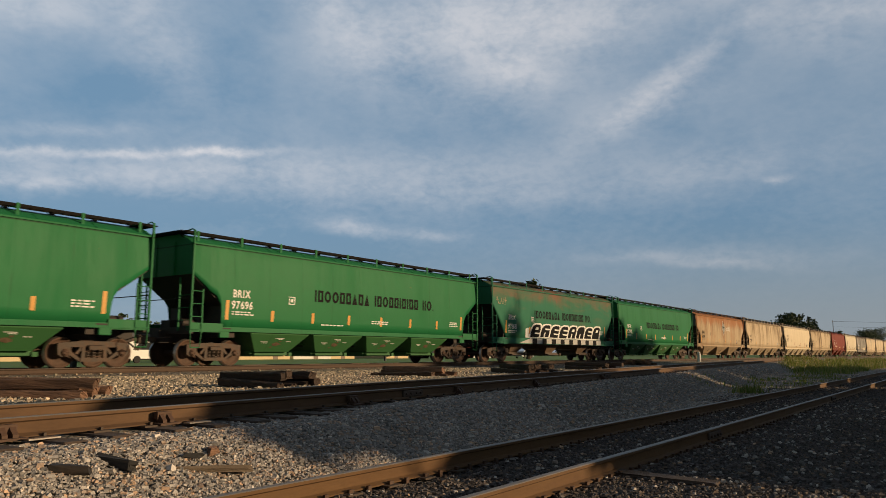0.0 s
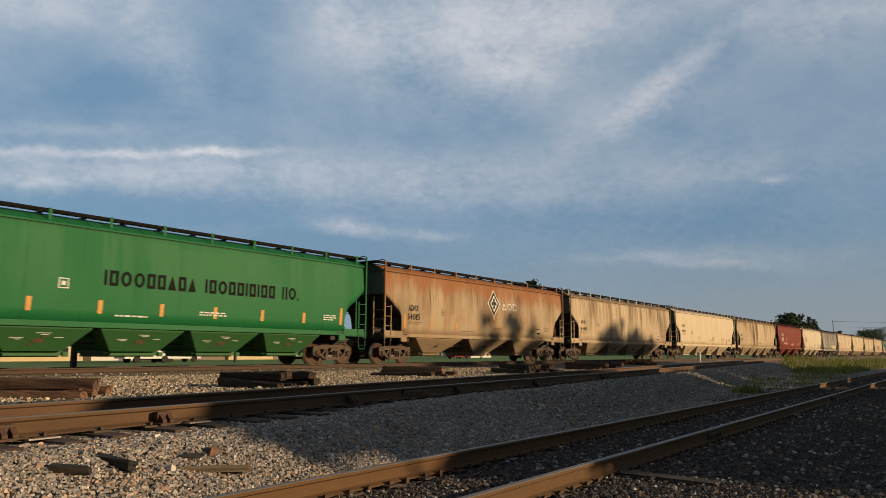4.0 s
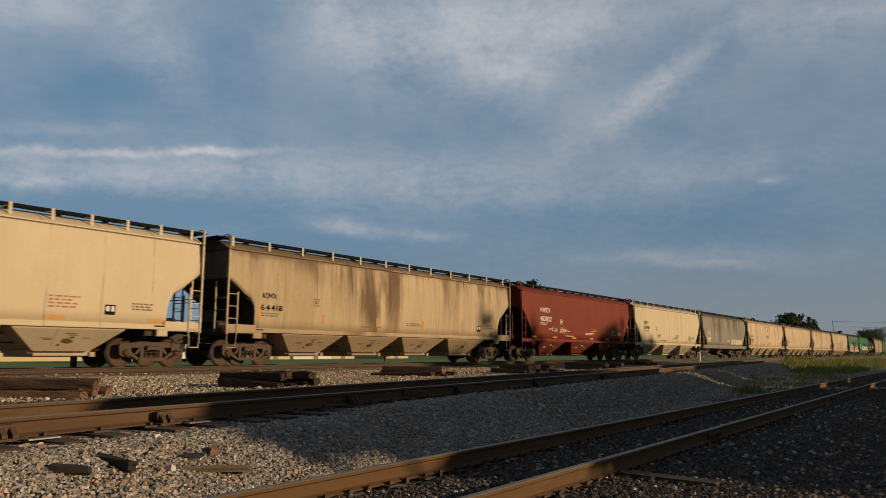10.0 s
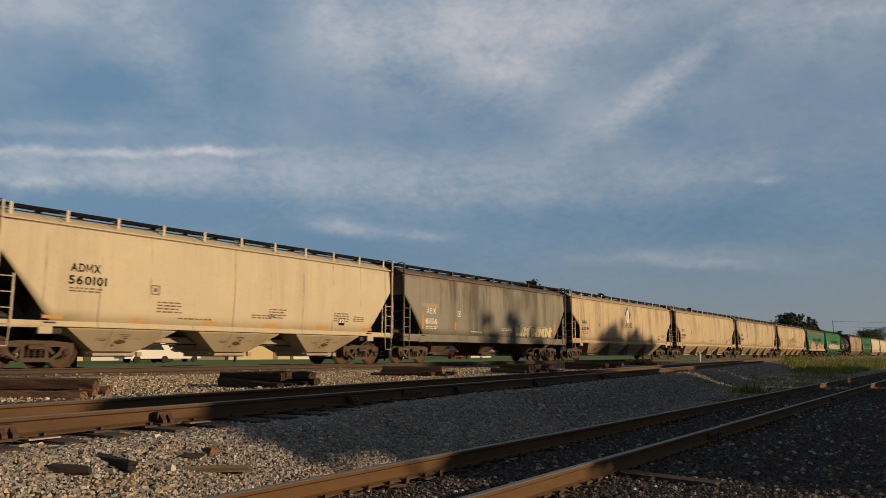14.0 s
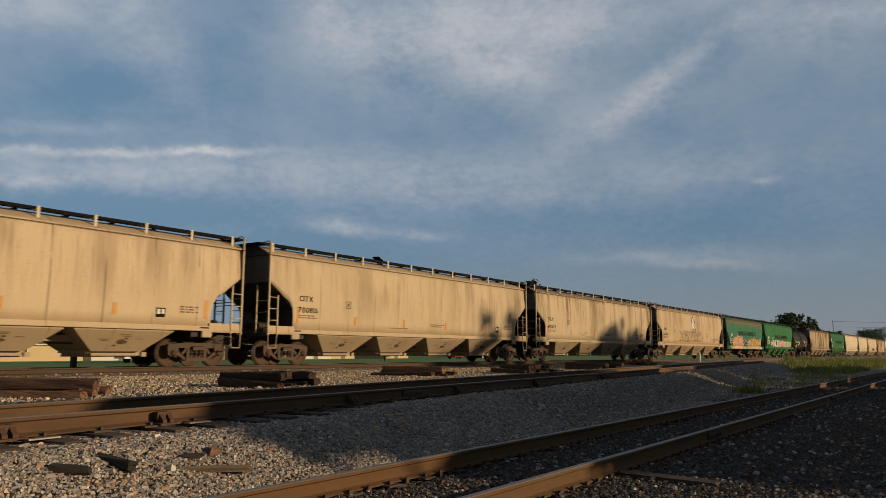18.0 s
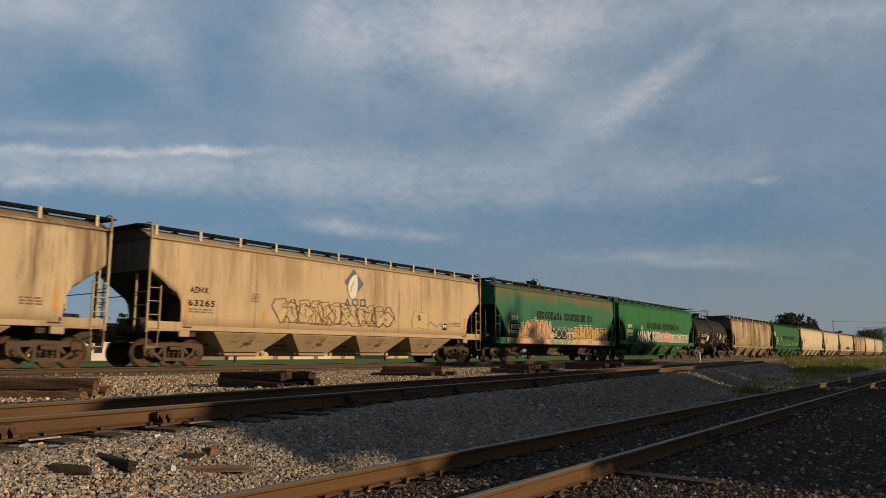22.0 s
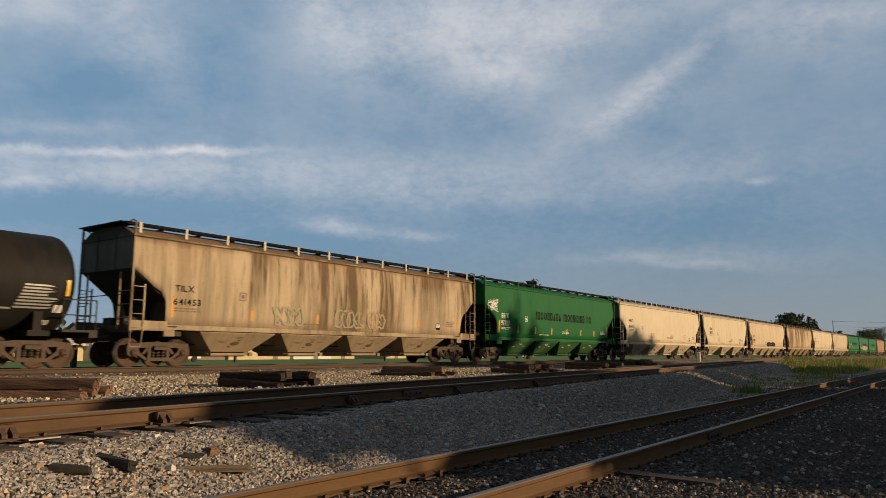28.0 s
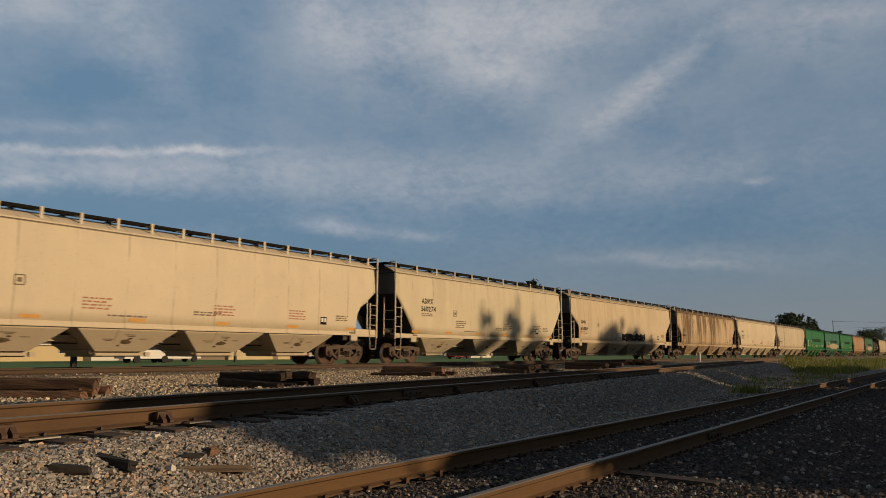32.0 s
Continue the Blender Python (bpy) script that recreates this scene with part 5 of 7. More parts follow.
def tank_deck(bm):
    for k in range(8):
        y = -0.9 + 0.24 * k
        box(bm, -1.15, y, 3.96, 1.0, y + 0.14, 4.0)
    for x in (-1.0, 0.85):
        box(bm, x, -0.95, 3.88, x + 0.08, 0.95, 3.96)


def tank_rails(bm):
    tube(bm, [(-1.15, -0.9, 4.0), (-1.15, -0.9, 4.68), (-1.0, -0.9, 4.8), (0.0, -0.9, 4.8), (0.12, -0.9, 4.7), (0.12, -0.9, 4.0)], 0.025)
    tube(bm, [(-1.15, -0.9, 4.4), (-1.15, 0.9, 4.4)], 0.02)
    tube(bm, [(0.55, -0.9, 4.0), (0.55, -0.9, 4.7), (0.65, -0.9, 4.8), (0.95, -0.9, 4.8), (0.98, -0.9, 4.0)], 0.025)
    tube(bm, [(0.95, -0.9, 4.8), (0.98, 0.9, 4.8), (0.98, 0.9, 4.0)], 0.025)
    tube(bm, [(-1.15, 0.9, 4.0), (-1.15, 0.9, 4.8), (0.98, 0.9, 4.8)], 0.025)


def tank_ladder(bm):
    y0 = -1.62
    for x in (-0.30, 0.16):
        tube(bm, [(x, -0.95, 3.98), (x, -1.25, 3.5), (x, -1.55, 2.9), (x, -1.6, 2.3), (x, -1.58, 0.95)], 0.03)
    for k in range(9):
        z = 1.05 + 0.32 * k
        y = -1.59 if z < 2.6 else -1.59 + (z - 2.6) * 0.5
        bar(bm, (-0.30, y, z), (0.16, y, z), 0.016)


def tank_car(label):
    car = thing("tank_car", pose(0, TRACK_Y, 0), label, "railway wagon", "wagons of the freight train")
    half = 4.75
    part("tank_shell", shared("tank_shell", lambda bm: tank_shell(bm, half), True), M["tank"], car, "glossy black cylindrical tank")
    part("platform", shared("tank_deck", tank_deck), M["black"], car, "", pose(-0.5, 0, 0))
    part("safety_rail", shared("tank_rails", tank_rails), M["black"], car, "", pose(-0.5, 0, 0))
    part("ladder", shared("tank_ladder", tank_ladder), M["black"], car, "", pose(-0.5, 0, 0))
    part("dome", shared("tank_dome", lambda bm: (bmesh.ops.create_cone(bm, cap_ends=True, segments=24, radius1=0.34, radius2=0.32, depth=0.6, matrix=Matrix.Translation((-0.4, 0, 4.2))), bmesh.ops.create_cone(bm, cap_ends=True, segments=24, radius1=0.38, radius2=0.38, depth=0.06, matrix=Matrix.Translation((-0.4, 0, 4.5))))), M["tank"], car)
    part("manway", shared("manway", lambda bm: bmesh.ops.create_cone(bm, cap_ends=True, segments=20, radius1=0.26, radius2=0.26, depth=0.25, matrix=Matrix.Translation((-1.05, 0, 4.1)))), M["black"], car)
    part("underframe", shared("tank_under", lambda bm: (box(bm, -5.4, -0.3, 0.8, 5.4, 0.3, 1.05), box(bm, -0.35, -0.35, 0.55, 0.35, 0.35, 1.05), box(bm, 1.2, -1.2, 0.75, 1.9, -0.5, 1.15, 0.03))), M["black"], car)
    for e in (-1, 1):
        part("bolster_saddle", shared("saddle%d" % e, lambda bm: (prism(bm, [(-1.28, 1.05), (1.28, 1.05), (1.30, 1.62), (1.0, 1.38), (0.4, 1.05), (-0.4, 1.05), (-1.0, 1.38), (-1.30, 1.62)], -0.12, 0.12, axis="x"), box(bm, -0.3, -1.4, 0.92, 0.3, 1.4, 1.08))), M["tank"], car, "", pose(e * 4.05, 0, 0))
        add_truck(car, e * 4.05)
        at = pose(e * 5.55, 0, 0)
        part("coupler", shared("coupler%d" % e, lambda bm: coupler(bm, e)), M["steel_brown"], car, "rusty knuckle coupler", at)
        part("end_platform", shared("tankend%d" % e, lambda bm: (box(bm, -e * 0.9, -1.5, 1.05, e * 0.15, 1.5, 1.12), box(bm, -e * 0.1, -1.5, 0.9, e * 0.15, 1.5, 1.1), bar(bm, (e * 0.1, -1.45, 1.1), (e * 0.1, -1.45, 2.0), 0.02), bar(bm, (e * 0.1, -1.45, 2.0), (-e * 0.9, -1.45, 2.0), 0.02), bar(bm, (-e * 0.9, -1.45, 2.0), (-e * 0.9, -1.45, 1.1), 0.02), bar(bm, (e * 0.1, -1.45, 1.55), (-e * 0.9, -1.45, 1.55), 0.016))), M["black"], car, "", at)

    def patch(name, x0, z0, x1, z1, mat, label="", y=0.0):
        bm = bmesh.new()
        n = 4
        cols = [[bm.verts.new((x, -(tank_y(z0 + (z1 - z0) * k / n) + 0.008 + y), z0 + (z1 - z0) * k / n)) for k in range(n + 1)] for x in (x0, x1)]
        for k in range(n):
            bm.faces.new((cols[0][k], cols[1][k], cols[1][k + 1], cols[0][k + 1]))
        return part(name, bm, mat, car, label)

    for x in (-4.65, -2.05, 0.05, 1.45, 4.75):
        patch("reflector", x - 0.055, 2.08, x + 0.055, 2.55, M["yellow"], "yellow reflective strip")
    for x, z, w, h, mt in ((-1.85, 1.75, 0.55, 0.55, "white_mark"), (-1.8, 2.2, 0.45, 0.09, "red_mark"), (-3.3, 1.55, 1.1, 0.2, "yellow"), (2.35, 2.35, 0.4, 0.12, "white_mark"), (2.3, 2.15, 0.55, 0.12, "white_mark"), (2.3, 1.95, 0.5, 0.12, "white_mark"), (4.45, 1.6, 0.25, 0.22, "white_mark"), (4.2, 1.25, 0.28, 0.14, "white_mark")):
        patch("placard", x, z, x + w, z + h, M[mt], "white warning placard" if mt == "white_mark" else "", 0.003 if mt == "red_mark" else 0.0)
    lettering(car, "CADX", -3.75, 2.12, 0.22, M["white_mark"], 0.72, tank_y)
    lettering(car, "280358", -2.9, 2.12, 0.22, M["white_mark"], 0.72, tank_y)
    rnd = random.Random(5)
    for x, z, w, n in ((-3.75, 1.85, 0.9, 2), (-2.4, 1.62, 0.9, 3), (0.15, 1.9, 0.75, 6), (3.55, 2.32, 0.95, 8), (2.0, 1.75, 0.55, 2), (3.0, 1.65, 0.4, 1)):
        bm = bmesh.new()
        for k in range(n):
            zz = z - 0.09 * k
            vs = [bm.verts.new((xx, -(tank_y(q) + 0.008), q)) for xx, q in ((x - 0.03 * k, zz), (x + w * rnd.uniform(0.6, 1), zz), (x + w * rnd.uniform(0.6, 1), zz + 0.05), (x - 0.03 * k, zz + 0.05))]
            bm.faces.new(vs)
        ob = part("small_print", bm, M["silver_mark"], car)
        ob["kind"] = "stuff"
    return car


TRAIN[17] = (tank_car("black tank wagon with white lettering and yellow strips"), 98.1)
TRAIN[31] = (tank_car("black tank wagon far down the train"), 361.4)

# ---- ground ----


def mid_y(x):
    """The near rail of the siding that runs up to the main line."""
    return 6.27 + 0.124 * x


def ground_z(x, y):
    m = min(mid_y(x) - 0.72, 20.5)
    a = max(4.85, m - 1.9)
    k = min(1, max(0, (y - a) / max(0.1, m - a)))
    z = -0.745 + 0.50 * (k * k * (3 - 2 * k))
    # the shoulder lies a little below the tie ends of the siding
    z += (0.02 - 0.055 * min(1, max(0, (10 - x) / 4))) * k * (1 - min(1, max(0, (y - mid_y(x) + 0.36) / 0.15)))
    if 20.7 < y <= 25.2:
        z = max(z, -0.165)
    if y > 25.2:
        z = -0.165
        q = min(1, (y - 25.2) / 2.0)
        z -= 0.38 * q
    if -3 < y < 21 and -2 < x < 60:
        z += 0.035 * noise.noise(Vector((x * 0.4, y * 0.4, 0)))
    return z


def make_ground():
    rnd = random.Random(4)
    ys = sorted(set([-4000, -1500, -500, -200, -100, -60, -40, -25, -15, -8] + [-4 + 0.25 * i for i in range(120)] + [26 + i for i in range(10)] + [40, 50, 70, 100, 150, 300, 700, 1500, 4000]))
    xs = sorted(set([-4000, -1500, -500, -200, -100, -50, -25, -12, -6] + [-2 + 0.5 * i for i in range(80)] + [38 + 2 * i for i in range(60)] + [160, 180, 220, 300, 400, 600, 1000, 2000, 4000]))
    verts = []
    for x in xs:
        for y in ys:
            verts.append((x, y, ground_z(x, y) - 0.012))
    n = len(ys)
    faces = [(i * n + j, (i + 1) * n + j, (i + 1) * n + j + 1, i * n + j + 1) for i in range(len(xs) - 1) for j in range(n - 1)]
    me = bpy.data.meshes.new("ground")
    me.from_pydata(verts, [], faces)
    for p in me.polygons:
        p.use_smooth = True
    me.materials.append(ground_material())
    return tagged(new("ground", me), "grey track ballast that gives way to green grass beyond the line", "ground", kind="structure")


def ground_material():
    mat = bpy.data.materials.new("ballast_and_grass")
    mat.use_nodes = True
    g = Nodes(mat.node_tree)
    out = g.add("ShaderNodeOutputMaterial")
    b = g.add("ShaderNodeBsdfPrincipled")
    g.t.links.new(b.outputs[0], out.inputs[0])
    co = g.add("ShaderNodeTexCoord").outputs["Object"]
    sep = g.add("ShaderNodeSeparateXYZ")
    g.put(sep.inputs[0], co)
    vor = g.add("ShaderNodeTexVoronoi")
    g.put(vor.inputs["Vector"], co)
    vor.inputs["Scale"].default_value = 22.0
    cell = vor.outputs["Color"]
    tone = g.add("ShaderNodeSeparateXYZ")
    g.put(tone.inputs[0], cell)
    big = g.noise(co, 0.35, 4, 0.6)
    stone = g.mix(tone.outputs[0], (0.065, 0.06, 0.056), (0.29, 0.27, 0.235))
    stone = g.mix(g.ramp(tone.outputs[1], 0.86, 0.95), stone, (0.36, 0.26, 0.17))
    dark = g.mix(tone.outputs[0], (0.015, 0.014, 0.0135), (0.068, 0.062, 0.058))
    # oily old ballast by the camera's track, brighter stone on the raised bed
    near = g.math("SUBTRACT", 1.0, g.ramp(g.math("ADD", sep.outputs[1], g.math("MULTIPLY", big, 1.6)), 5.2, 6.2))
    col = g.mix(near, stone, dark)
    gn = g.noise(co, 3.0, 5, 0.65)
    grass = g.mix(gn, (0.035, 0.115, 0.012), (0.11, 0.22, 0.03))
    far = g.ramp(g.math("ADD", sep.outputs[1], g.math("MULTIPLY", gn, 0.8)), 26.0, 26.6)
    col = g.mix(far, col, grass)
    g.put(b.inputs["Base Color"], col)
    b.inputs["Roughness"].default_value = 0.9
    h = g.math("MULTIPLY", g.math("SUBTRACT", 1.0, vor.outputs["Distance"]), g.math("SUBTRACT", 1.0, far))
    g.put(b.inputs["Normal"], g.bump(h, 0.9, 0.05))
    return mat


ground = make_ground()

# ---- tracks ----
RAIL_H = 0.172
PROFILE = [(-0.070, 0), (0.070, 0), (0.070, 0.012), (0.012, 0.035), (0.009, 0.125), (0.036, 0.140), (0.036, 0.165), (0.028, RAIL_H), (-0.028, RAIL_H), (-0.036, 0.165), (-0.036, 0.140), (-0.009, 0.125), (-0.012, 0.035), (-0.070, 0.012)]


def rail_mesh(length, side):
    bm = bmesh.new()
    prism(bm, [(y, z - RAIL_H) for y, z in PROFILE], 0, length, axis="x")
    bmesh.ops.recalc_face_normals(bm, faces=bm.faces)
    for f in bm.faces:
        f.material_index = 1 if f.calc_center_median().z > -0.006 else 0
    me = bpy.data.meshes.new("rail")
    bm.to_mesh(me)
    bm.free()
    me.materials.append(side)
    me.materials.append(M["rail_top"])
    return me


def tie_mesh(length=2.6):
    bm = bmesh.new()
    box(bm, -0.115, -length / 2, -0.18, 0.115, length / 2, 0.0, 0.012)
    return finish(bm, "tie")


def track(name, m, length, start, tie_from, tie_to, label, buried=0.0, side="rail_side"):
    """Two rails on ties: x runs along it, z = 0 on the rail heads."""
    t = thing(name, m, label, "railway track", kind="structure")
    me = rail_mesh(length, M[side])
    for y in (-0.7525, 0.7525):
        r = new("rail", me)
        r.parent, r.matrix_basis = t, pose(start, y, 0)
    tm = tie_mesh()
    tm.materials.append(M["tie"])
    plate = shared("tie_plate", lambda bm: (box(bm, -0.09, -0.17, -RAIL_H - 0.012, 0.09, 0.17, -RAIL_H + 0.004), box(bm, -0.03, 0.075, -RAIL_H, -0.005, 0.11, -RAIL_H + 0.03), box(bm, 0.02, -0.11, -RAIL_H, 0.045, -0.075, -RAIL_H + 0.03)))
    rnd = random.Random(int(length))
    x = tie_from
    while x < tie_to:
        k = new("tie", tm)
        k.parent = t
        k.matrix_basis = pose(x + rnd.uniform(-0.03, 0.03), rnd.uniform(-0.05, 0.05), -RAIL_H - 0.012 - buried * rnd.random(), 0, 0, rnd.uniform(-1.5, 1.5))
        for y in (-0.7525, 0.7525):
            part("tie_plate", plate, M["steel_brown"], t, "", pose(x, y, 0))
        x += 0.55
    return t


main_line = track("main_track", pose(0, TRACK_Y, 0), 700, -120, 5, 45, "main line track with rusty rails in pale ballast", 0.02, "main_rail")
ANG = math.degrees(math.atan(0.124))
siding = track("siding_track", pose(0, 6.27 + 0.758, -0.05, 0, 0, ANG), 160, -40, -3, 32, "siding of rusty rails running up to the main line", 0.0, "siding_rail")
yard = track("yard_track", pose(0, 3.18 + 0.7525, -0.563), 700, -120, 0.5, 32, "rusty yard track in dark oily ballast", 0.05)


def make_bird():
    """A small dark bird that crosses the sky: x is its way forward."""
    b = thing("bird", pose(60, -140, 18), "small dark bird in level flight against the sky", "bird")
    bm = bmesh.new()
    lathe(bm, [(0.004, -0.085), (0.012, -0.06), (0.020, -0.01), (0.021, 0.03), (0.014, 0.06), (0.013, 0.075), (0.004, 0.095)], 1, 10)
    bmesh.ops.rotate(bm, verts=bm.verts, cent=(0, 0, 0), matrix=Matrix.Rotation(-math.pi / 2, 3, "Z"))
    part("body", bm, M["feather"], b)
    for s in (-1, 1):
        bm = bmesh.new()
        prism(bm, [(s * 0.012, 0.008), (s * 0.07, 0.034), (s * 0.145, 0.022), (s * 0.145, 0.026), (s * 0.07, 0.040), (s * 0.012, 0.014)], -0.022, 0.030, axis="x")
        for v in bm.verts:
            if abs(v.co.y) > 0.1:
                v.co.x = v.co.x * 0.25 - 0.03
        part("wing", bm, M["feather"], b)
    bm = bmesh.new()
    prism(bm, [(-0.14, 0.002), (-0.07, 0.0), (-0.07, 0.008), (-0.14, 0.006)], -0.018, 0.018)
    part("tail", bm, M["feather"], b)
    return b


M["feather"] = material("dark_feathers", (0.02, 0.02, 0.022), 0.7, 0, (0.035, 0.03, 0.028), 30, 0.5, 0.1, 90)
bird = make_bird()


def motions():
    # the clouds drift slowly towards the left of the line
    walk(backdrop, [(t, pose(EYE.x, EYE.y, EYE.z, 0, 0, 1.35 * t / 32)) for t in (0, 8, 16, 24, 32)])

    # the bird comes in over the yard and flies away down the line
    way = [(0.0, (60, -140, 18)), (11.0, (10, -6, 2.4)), (11.6, (12.8, -0.4, 3.06)), (11.8, (17.6, 1.57, 3.74)), (12.0, (23.4, 3.96, 4.33)), (12.2, (28.9, 6.73, 4.74)), (12.4, (34.2, 9.6, 6.22)), (12.6, (41.5, 12.6, 8.06)), (12.8, (48.8, 15.4, 9.77)), (13.0, (56.0, 18.3, 11.8)), (13.2, (63.4, 20.8, 13.8)), (13.6, (78.8, 25.6, 14.2)), (14.5, (103, 32.8, 20.2)), (32.0, (396, 118, 75))]
    walk(bird, [(t, pose(*p, -14 if 11.5 < t < 12.3 else 5, 0, 75 if t < 11.5 else 25)) for t, p in way])

    def run(t):
        return 11.4806 * (t - 20) + 0.5 * 0.01341 * (t - 20) ** 2
    times = [0, 2, 4, 8, 12, 16, 20, 24, 28, 30, 32]
    for entry in TRAIN:
        if entry:
            car, c = entry
            walk(car, [(t, pose(c - run(t), TRACK_Y, 0)) for t in times])
    # wheels roll with the train: one turning for each end of a truck, shared by all trucks
    base = run(0.0)
    lead = {}
    for w, e in SPINNERS:
        if e not in lead:
            walk(w, [(k / FPS, pose(e * 0.889, 0, 0.457, 0, -math.degrees((run(k / FPS) - base) / 0.457), 0)) for k in range(32 * FPS + 1)])
            lead[e] = w
        else:
            w.rotation_mode = "QUATERNION"
            a = w.animation_data_create()
            a.action = lead[e].animation_data.action
            a.action_slot = lead[e].animation_data.action_slot


# ---- surroundings ----
M["bark"] = material("bark", (0.09, 0.065, 0.045), 0.9, 0, (0.05, 0.037, 0.028), 4, 0.6, 0.6, 18, (1, 1, 0.3), 0.03)
M["leaf"] = material("dark_leaves", (0.035, 0.06, 0.018), 0.7, 0, (0.065, 0.085, 0.025), 0.5, 0.8, 0.0)
M["needle"] = material("pine_needles", (0.026, 0.05, 0.022), 0.75, 0, (0.045, 0.065, 0.022), 0.6, 0.8, 0.0)
M["cream_wall"] = material("cream_render", (0.62, 0.50, 0.30), 0.85, 0, (0.52, 0.42, 0.26), 0.6, 0.5, 0.1, 8)
M["white_wall"] = material("white_siding", (0.72, 0.70, 0.64), 0.8, 0, (0.6, 0.57, 0.5), 0.8, 0.4, 0.2, 6, (0.05, 0.05, 2))
M["brown_wall"] = material("grey_brown_siding", (0.24, 0.19, 0.15), 0.85, 0, (0.17, 0.14, 0.11), 0.7, 0.5, 0.2, 6, (2, 2, 0.1))
M["shingle"] = material("grey_shingles", (0.13, 0.125, 0.12), 0.9, 0, (0.09, 0.085, 0.08), 1.5, 0.6, 0.4, 9)
M["red_roof"] = material("red_roof_paint", (0.36, 0.05, 0.035), 0.7, 0, (0.25, 0.045, 0.03), 1.5, 0.6, 0.2, 9)
M["blue_roof"] = material("blue_grey_roof", (0.07, 0.085, 0.13), 0.7, 0, (0.1, 0.11, 0.13), 1.5, 0.5, 0.2, 9)
M["pane"] = material("dark_window_glass", (0.03, 0.035, 0.04), 0.08, 0, (0.05, 0.05, 0.055), 2, 0.4, 0.0)
M["car_white"] = material("white_car_paint", (0.7, 0.7, 0.68), 0.3, 0, (0.6, 0.6, 0.58), 2, 0.3, 0.0)
M["car_red"] = material("red_car_paint", (0.42, 0.03, 0.025), 0.3, 0, (0.3, 0.03, 0.02), 2, 0.3, 0.0)
M["rubber"] = material("tyre_rubber", (0.02, 0.02, 0.02), 0.85, 0, None, 8, 0.4, 0.1)
M["pole_wood"] = material("pole_wood", (0.11, 0.085, 0.06), 0.9, 0, (0.07, 0.055, 0.04), 3, 0.5, 0.3, 20, (3, 3, 0.2))
M["post_white"] = material("white_post_paint", (0.78, 0.77, 0.73), 0.5, 0, (0.6, 0.57, 0.5), 4, 0.4, 0.05)


def leaves(points, size, rnd):
    """A crown of leaf sprays: small bent quads at the points."""
    n = len(points)
    p = np.array(points)
    rs = np.random.RandomState(rnd)
    a = rs.normal(size=(n, 3))
    a /= np.linalg.norm(a, axis=1)[:, None]
    b = np.cross(a, rs.normal(size=(n, 3)))
    b /= np.linalg.norm(b, axis=1)[:, None]
    s = size * rs.uniform(0.5, 1.2, (n, 1))
    c = np.cross(a, b)
    v = np.stack([p - a * s, p - b * s * 0.6 + c * s * 0.2, p + a * s, p + b * s * 0.6 + c * s * 0.2], 1).reshape(-1, 3)
    me = bpy.data.meshes.new("crown")
    me.from_pydata(v.tolist(), [], [(4 * i, 4 * i + 1, 4 * i + 2, 4 * i + 3) for i in range(n)])
    return me


def tree(x, y, z, h, spread, seed, label, conifer=False, count=2600, leaf=0.3, low=0.28, group="trees by the railway"):
    rnd = random.Random(seed)
    t = thing("tree", pose(x, y, z), label, "tree", group)
    bm = bmesh.new()
    r0 = h * 0.022 + 0.05
    pts, lean = [], (rnd.uniform(-0.03, 0.03), rnd.uniform(-0.03, 0.03))
    for k in range(6):
        f = k / 5
        pts.append((Vector((lean[0] * h * f + rnd.uniform(-0.1, 0.1) * f, lean[1] * h * f + rnd.uniform(-0.1, 0.1) * f, h * (0.94 if conifer else 0.72) * f)), r0 * (1 - 0.8 * f)))
    for (a, ra), (b, rb) in zip(pts, pts[1:]):
        d = b - a
        bmesh.ops.create_cone(bm, cap_ends=False, segments=8, radius1=ra, radius2=rb, depth=d.length * 1.02, matrix=Matrix.Translation((a + b) / 2) @ d.to_track_quat("Z", "Y").to_matrix().to_4x4())
    spots = []
    limbs = 26 if conifer else 16
    for k in range(limbs):
        f = low + (0.97 - low) * (k + rnd.random() * 0.7) / limbs
        ang = k * 2.4 + rnd.uniform(-0.4, 0.4)
        if conifer:
            reach = spread * (1.02 - f) / (1 - low) * rnd.uniform(0.75, 1.1) + 0.15
            rise = -0.05 * reach
        else:
            reach = spread * math.sqrt(max(0.06, 1 - ((f - 0.58) / 0.46) ** 2)) * rnd.uniform(0.6, 1.05)
            rise = reach * rnd.uniform(0.1, 0.5)
        base = Vector((0, 0, h * f * (0.94 if conifer else 0.72)))
        tip = base + Vector((math.cos(ang) * reach, math.sin(ang) * reach, rise))
        d = tip - base
        bmesh.ops.create_cone(bm, cap_ends=False, segments=5, radius1=r0 * 0.3, radius2=0.02, depth=d.length, matrix=Matrix.Translation((base + tip) / 2) @ d.to_track_quat("Z", "Y").to_matrix().to_4x4())
        spots.append((base, tip, reach))
    part("trunk", bm, M["bark"], t)
    cloud = []
    tot = sum(r for _, _, r in spots)
    for base, tip, reach in spots:
        m = int(count * reach / tot)
        for i in range(m):
            f = rnd.uniform(0.25, 1.05)
            c = base.lerp(tip, f)
            w = (0.22 if conifer else 0.34) * reach + 0.2
            cloud.append(c + Vector((rnd.gauss(0, w * 0.6), rnd.gauss(0, w * 0.6), rnd.gauss(0, w * 0.4))))
    me = leaves([tuple(c) for c in cloud], leaf, seed)
    part("crown", me, M["needle"] if conifer else M["leaf"], t)
    return t


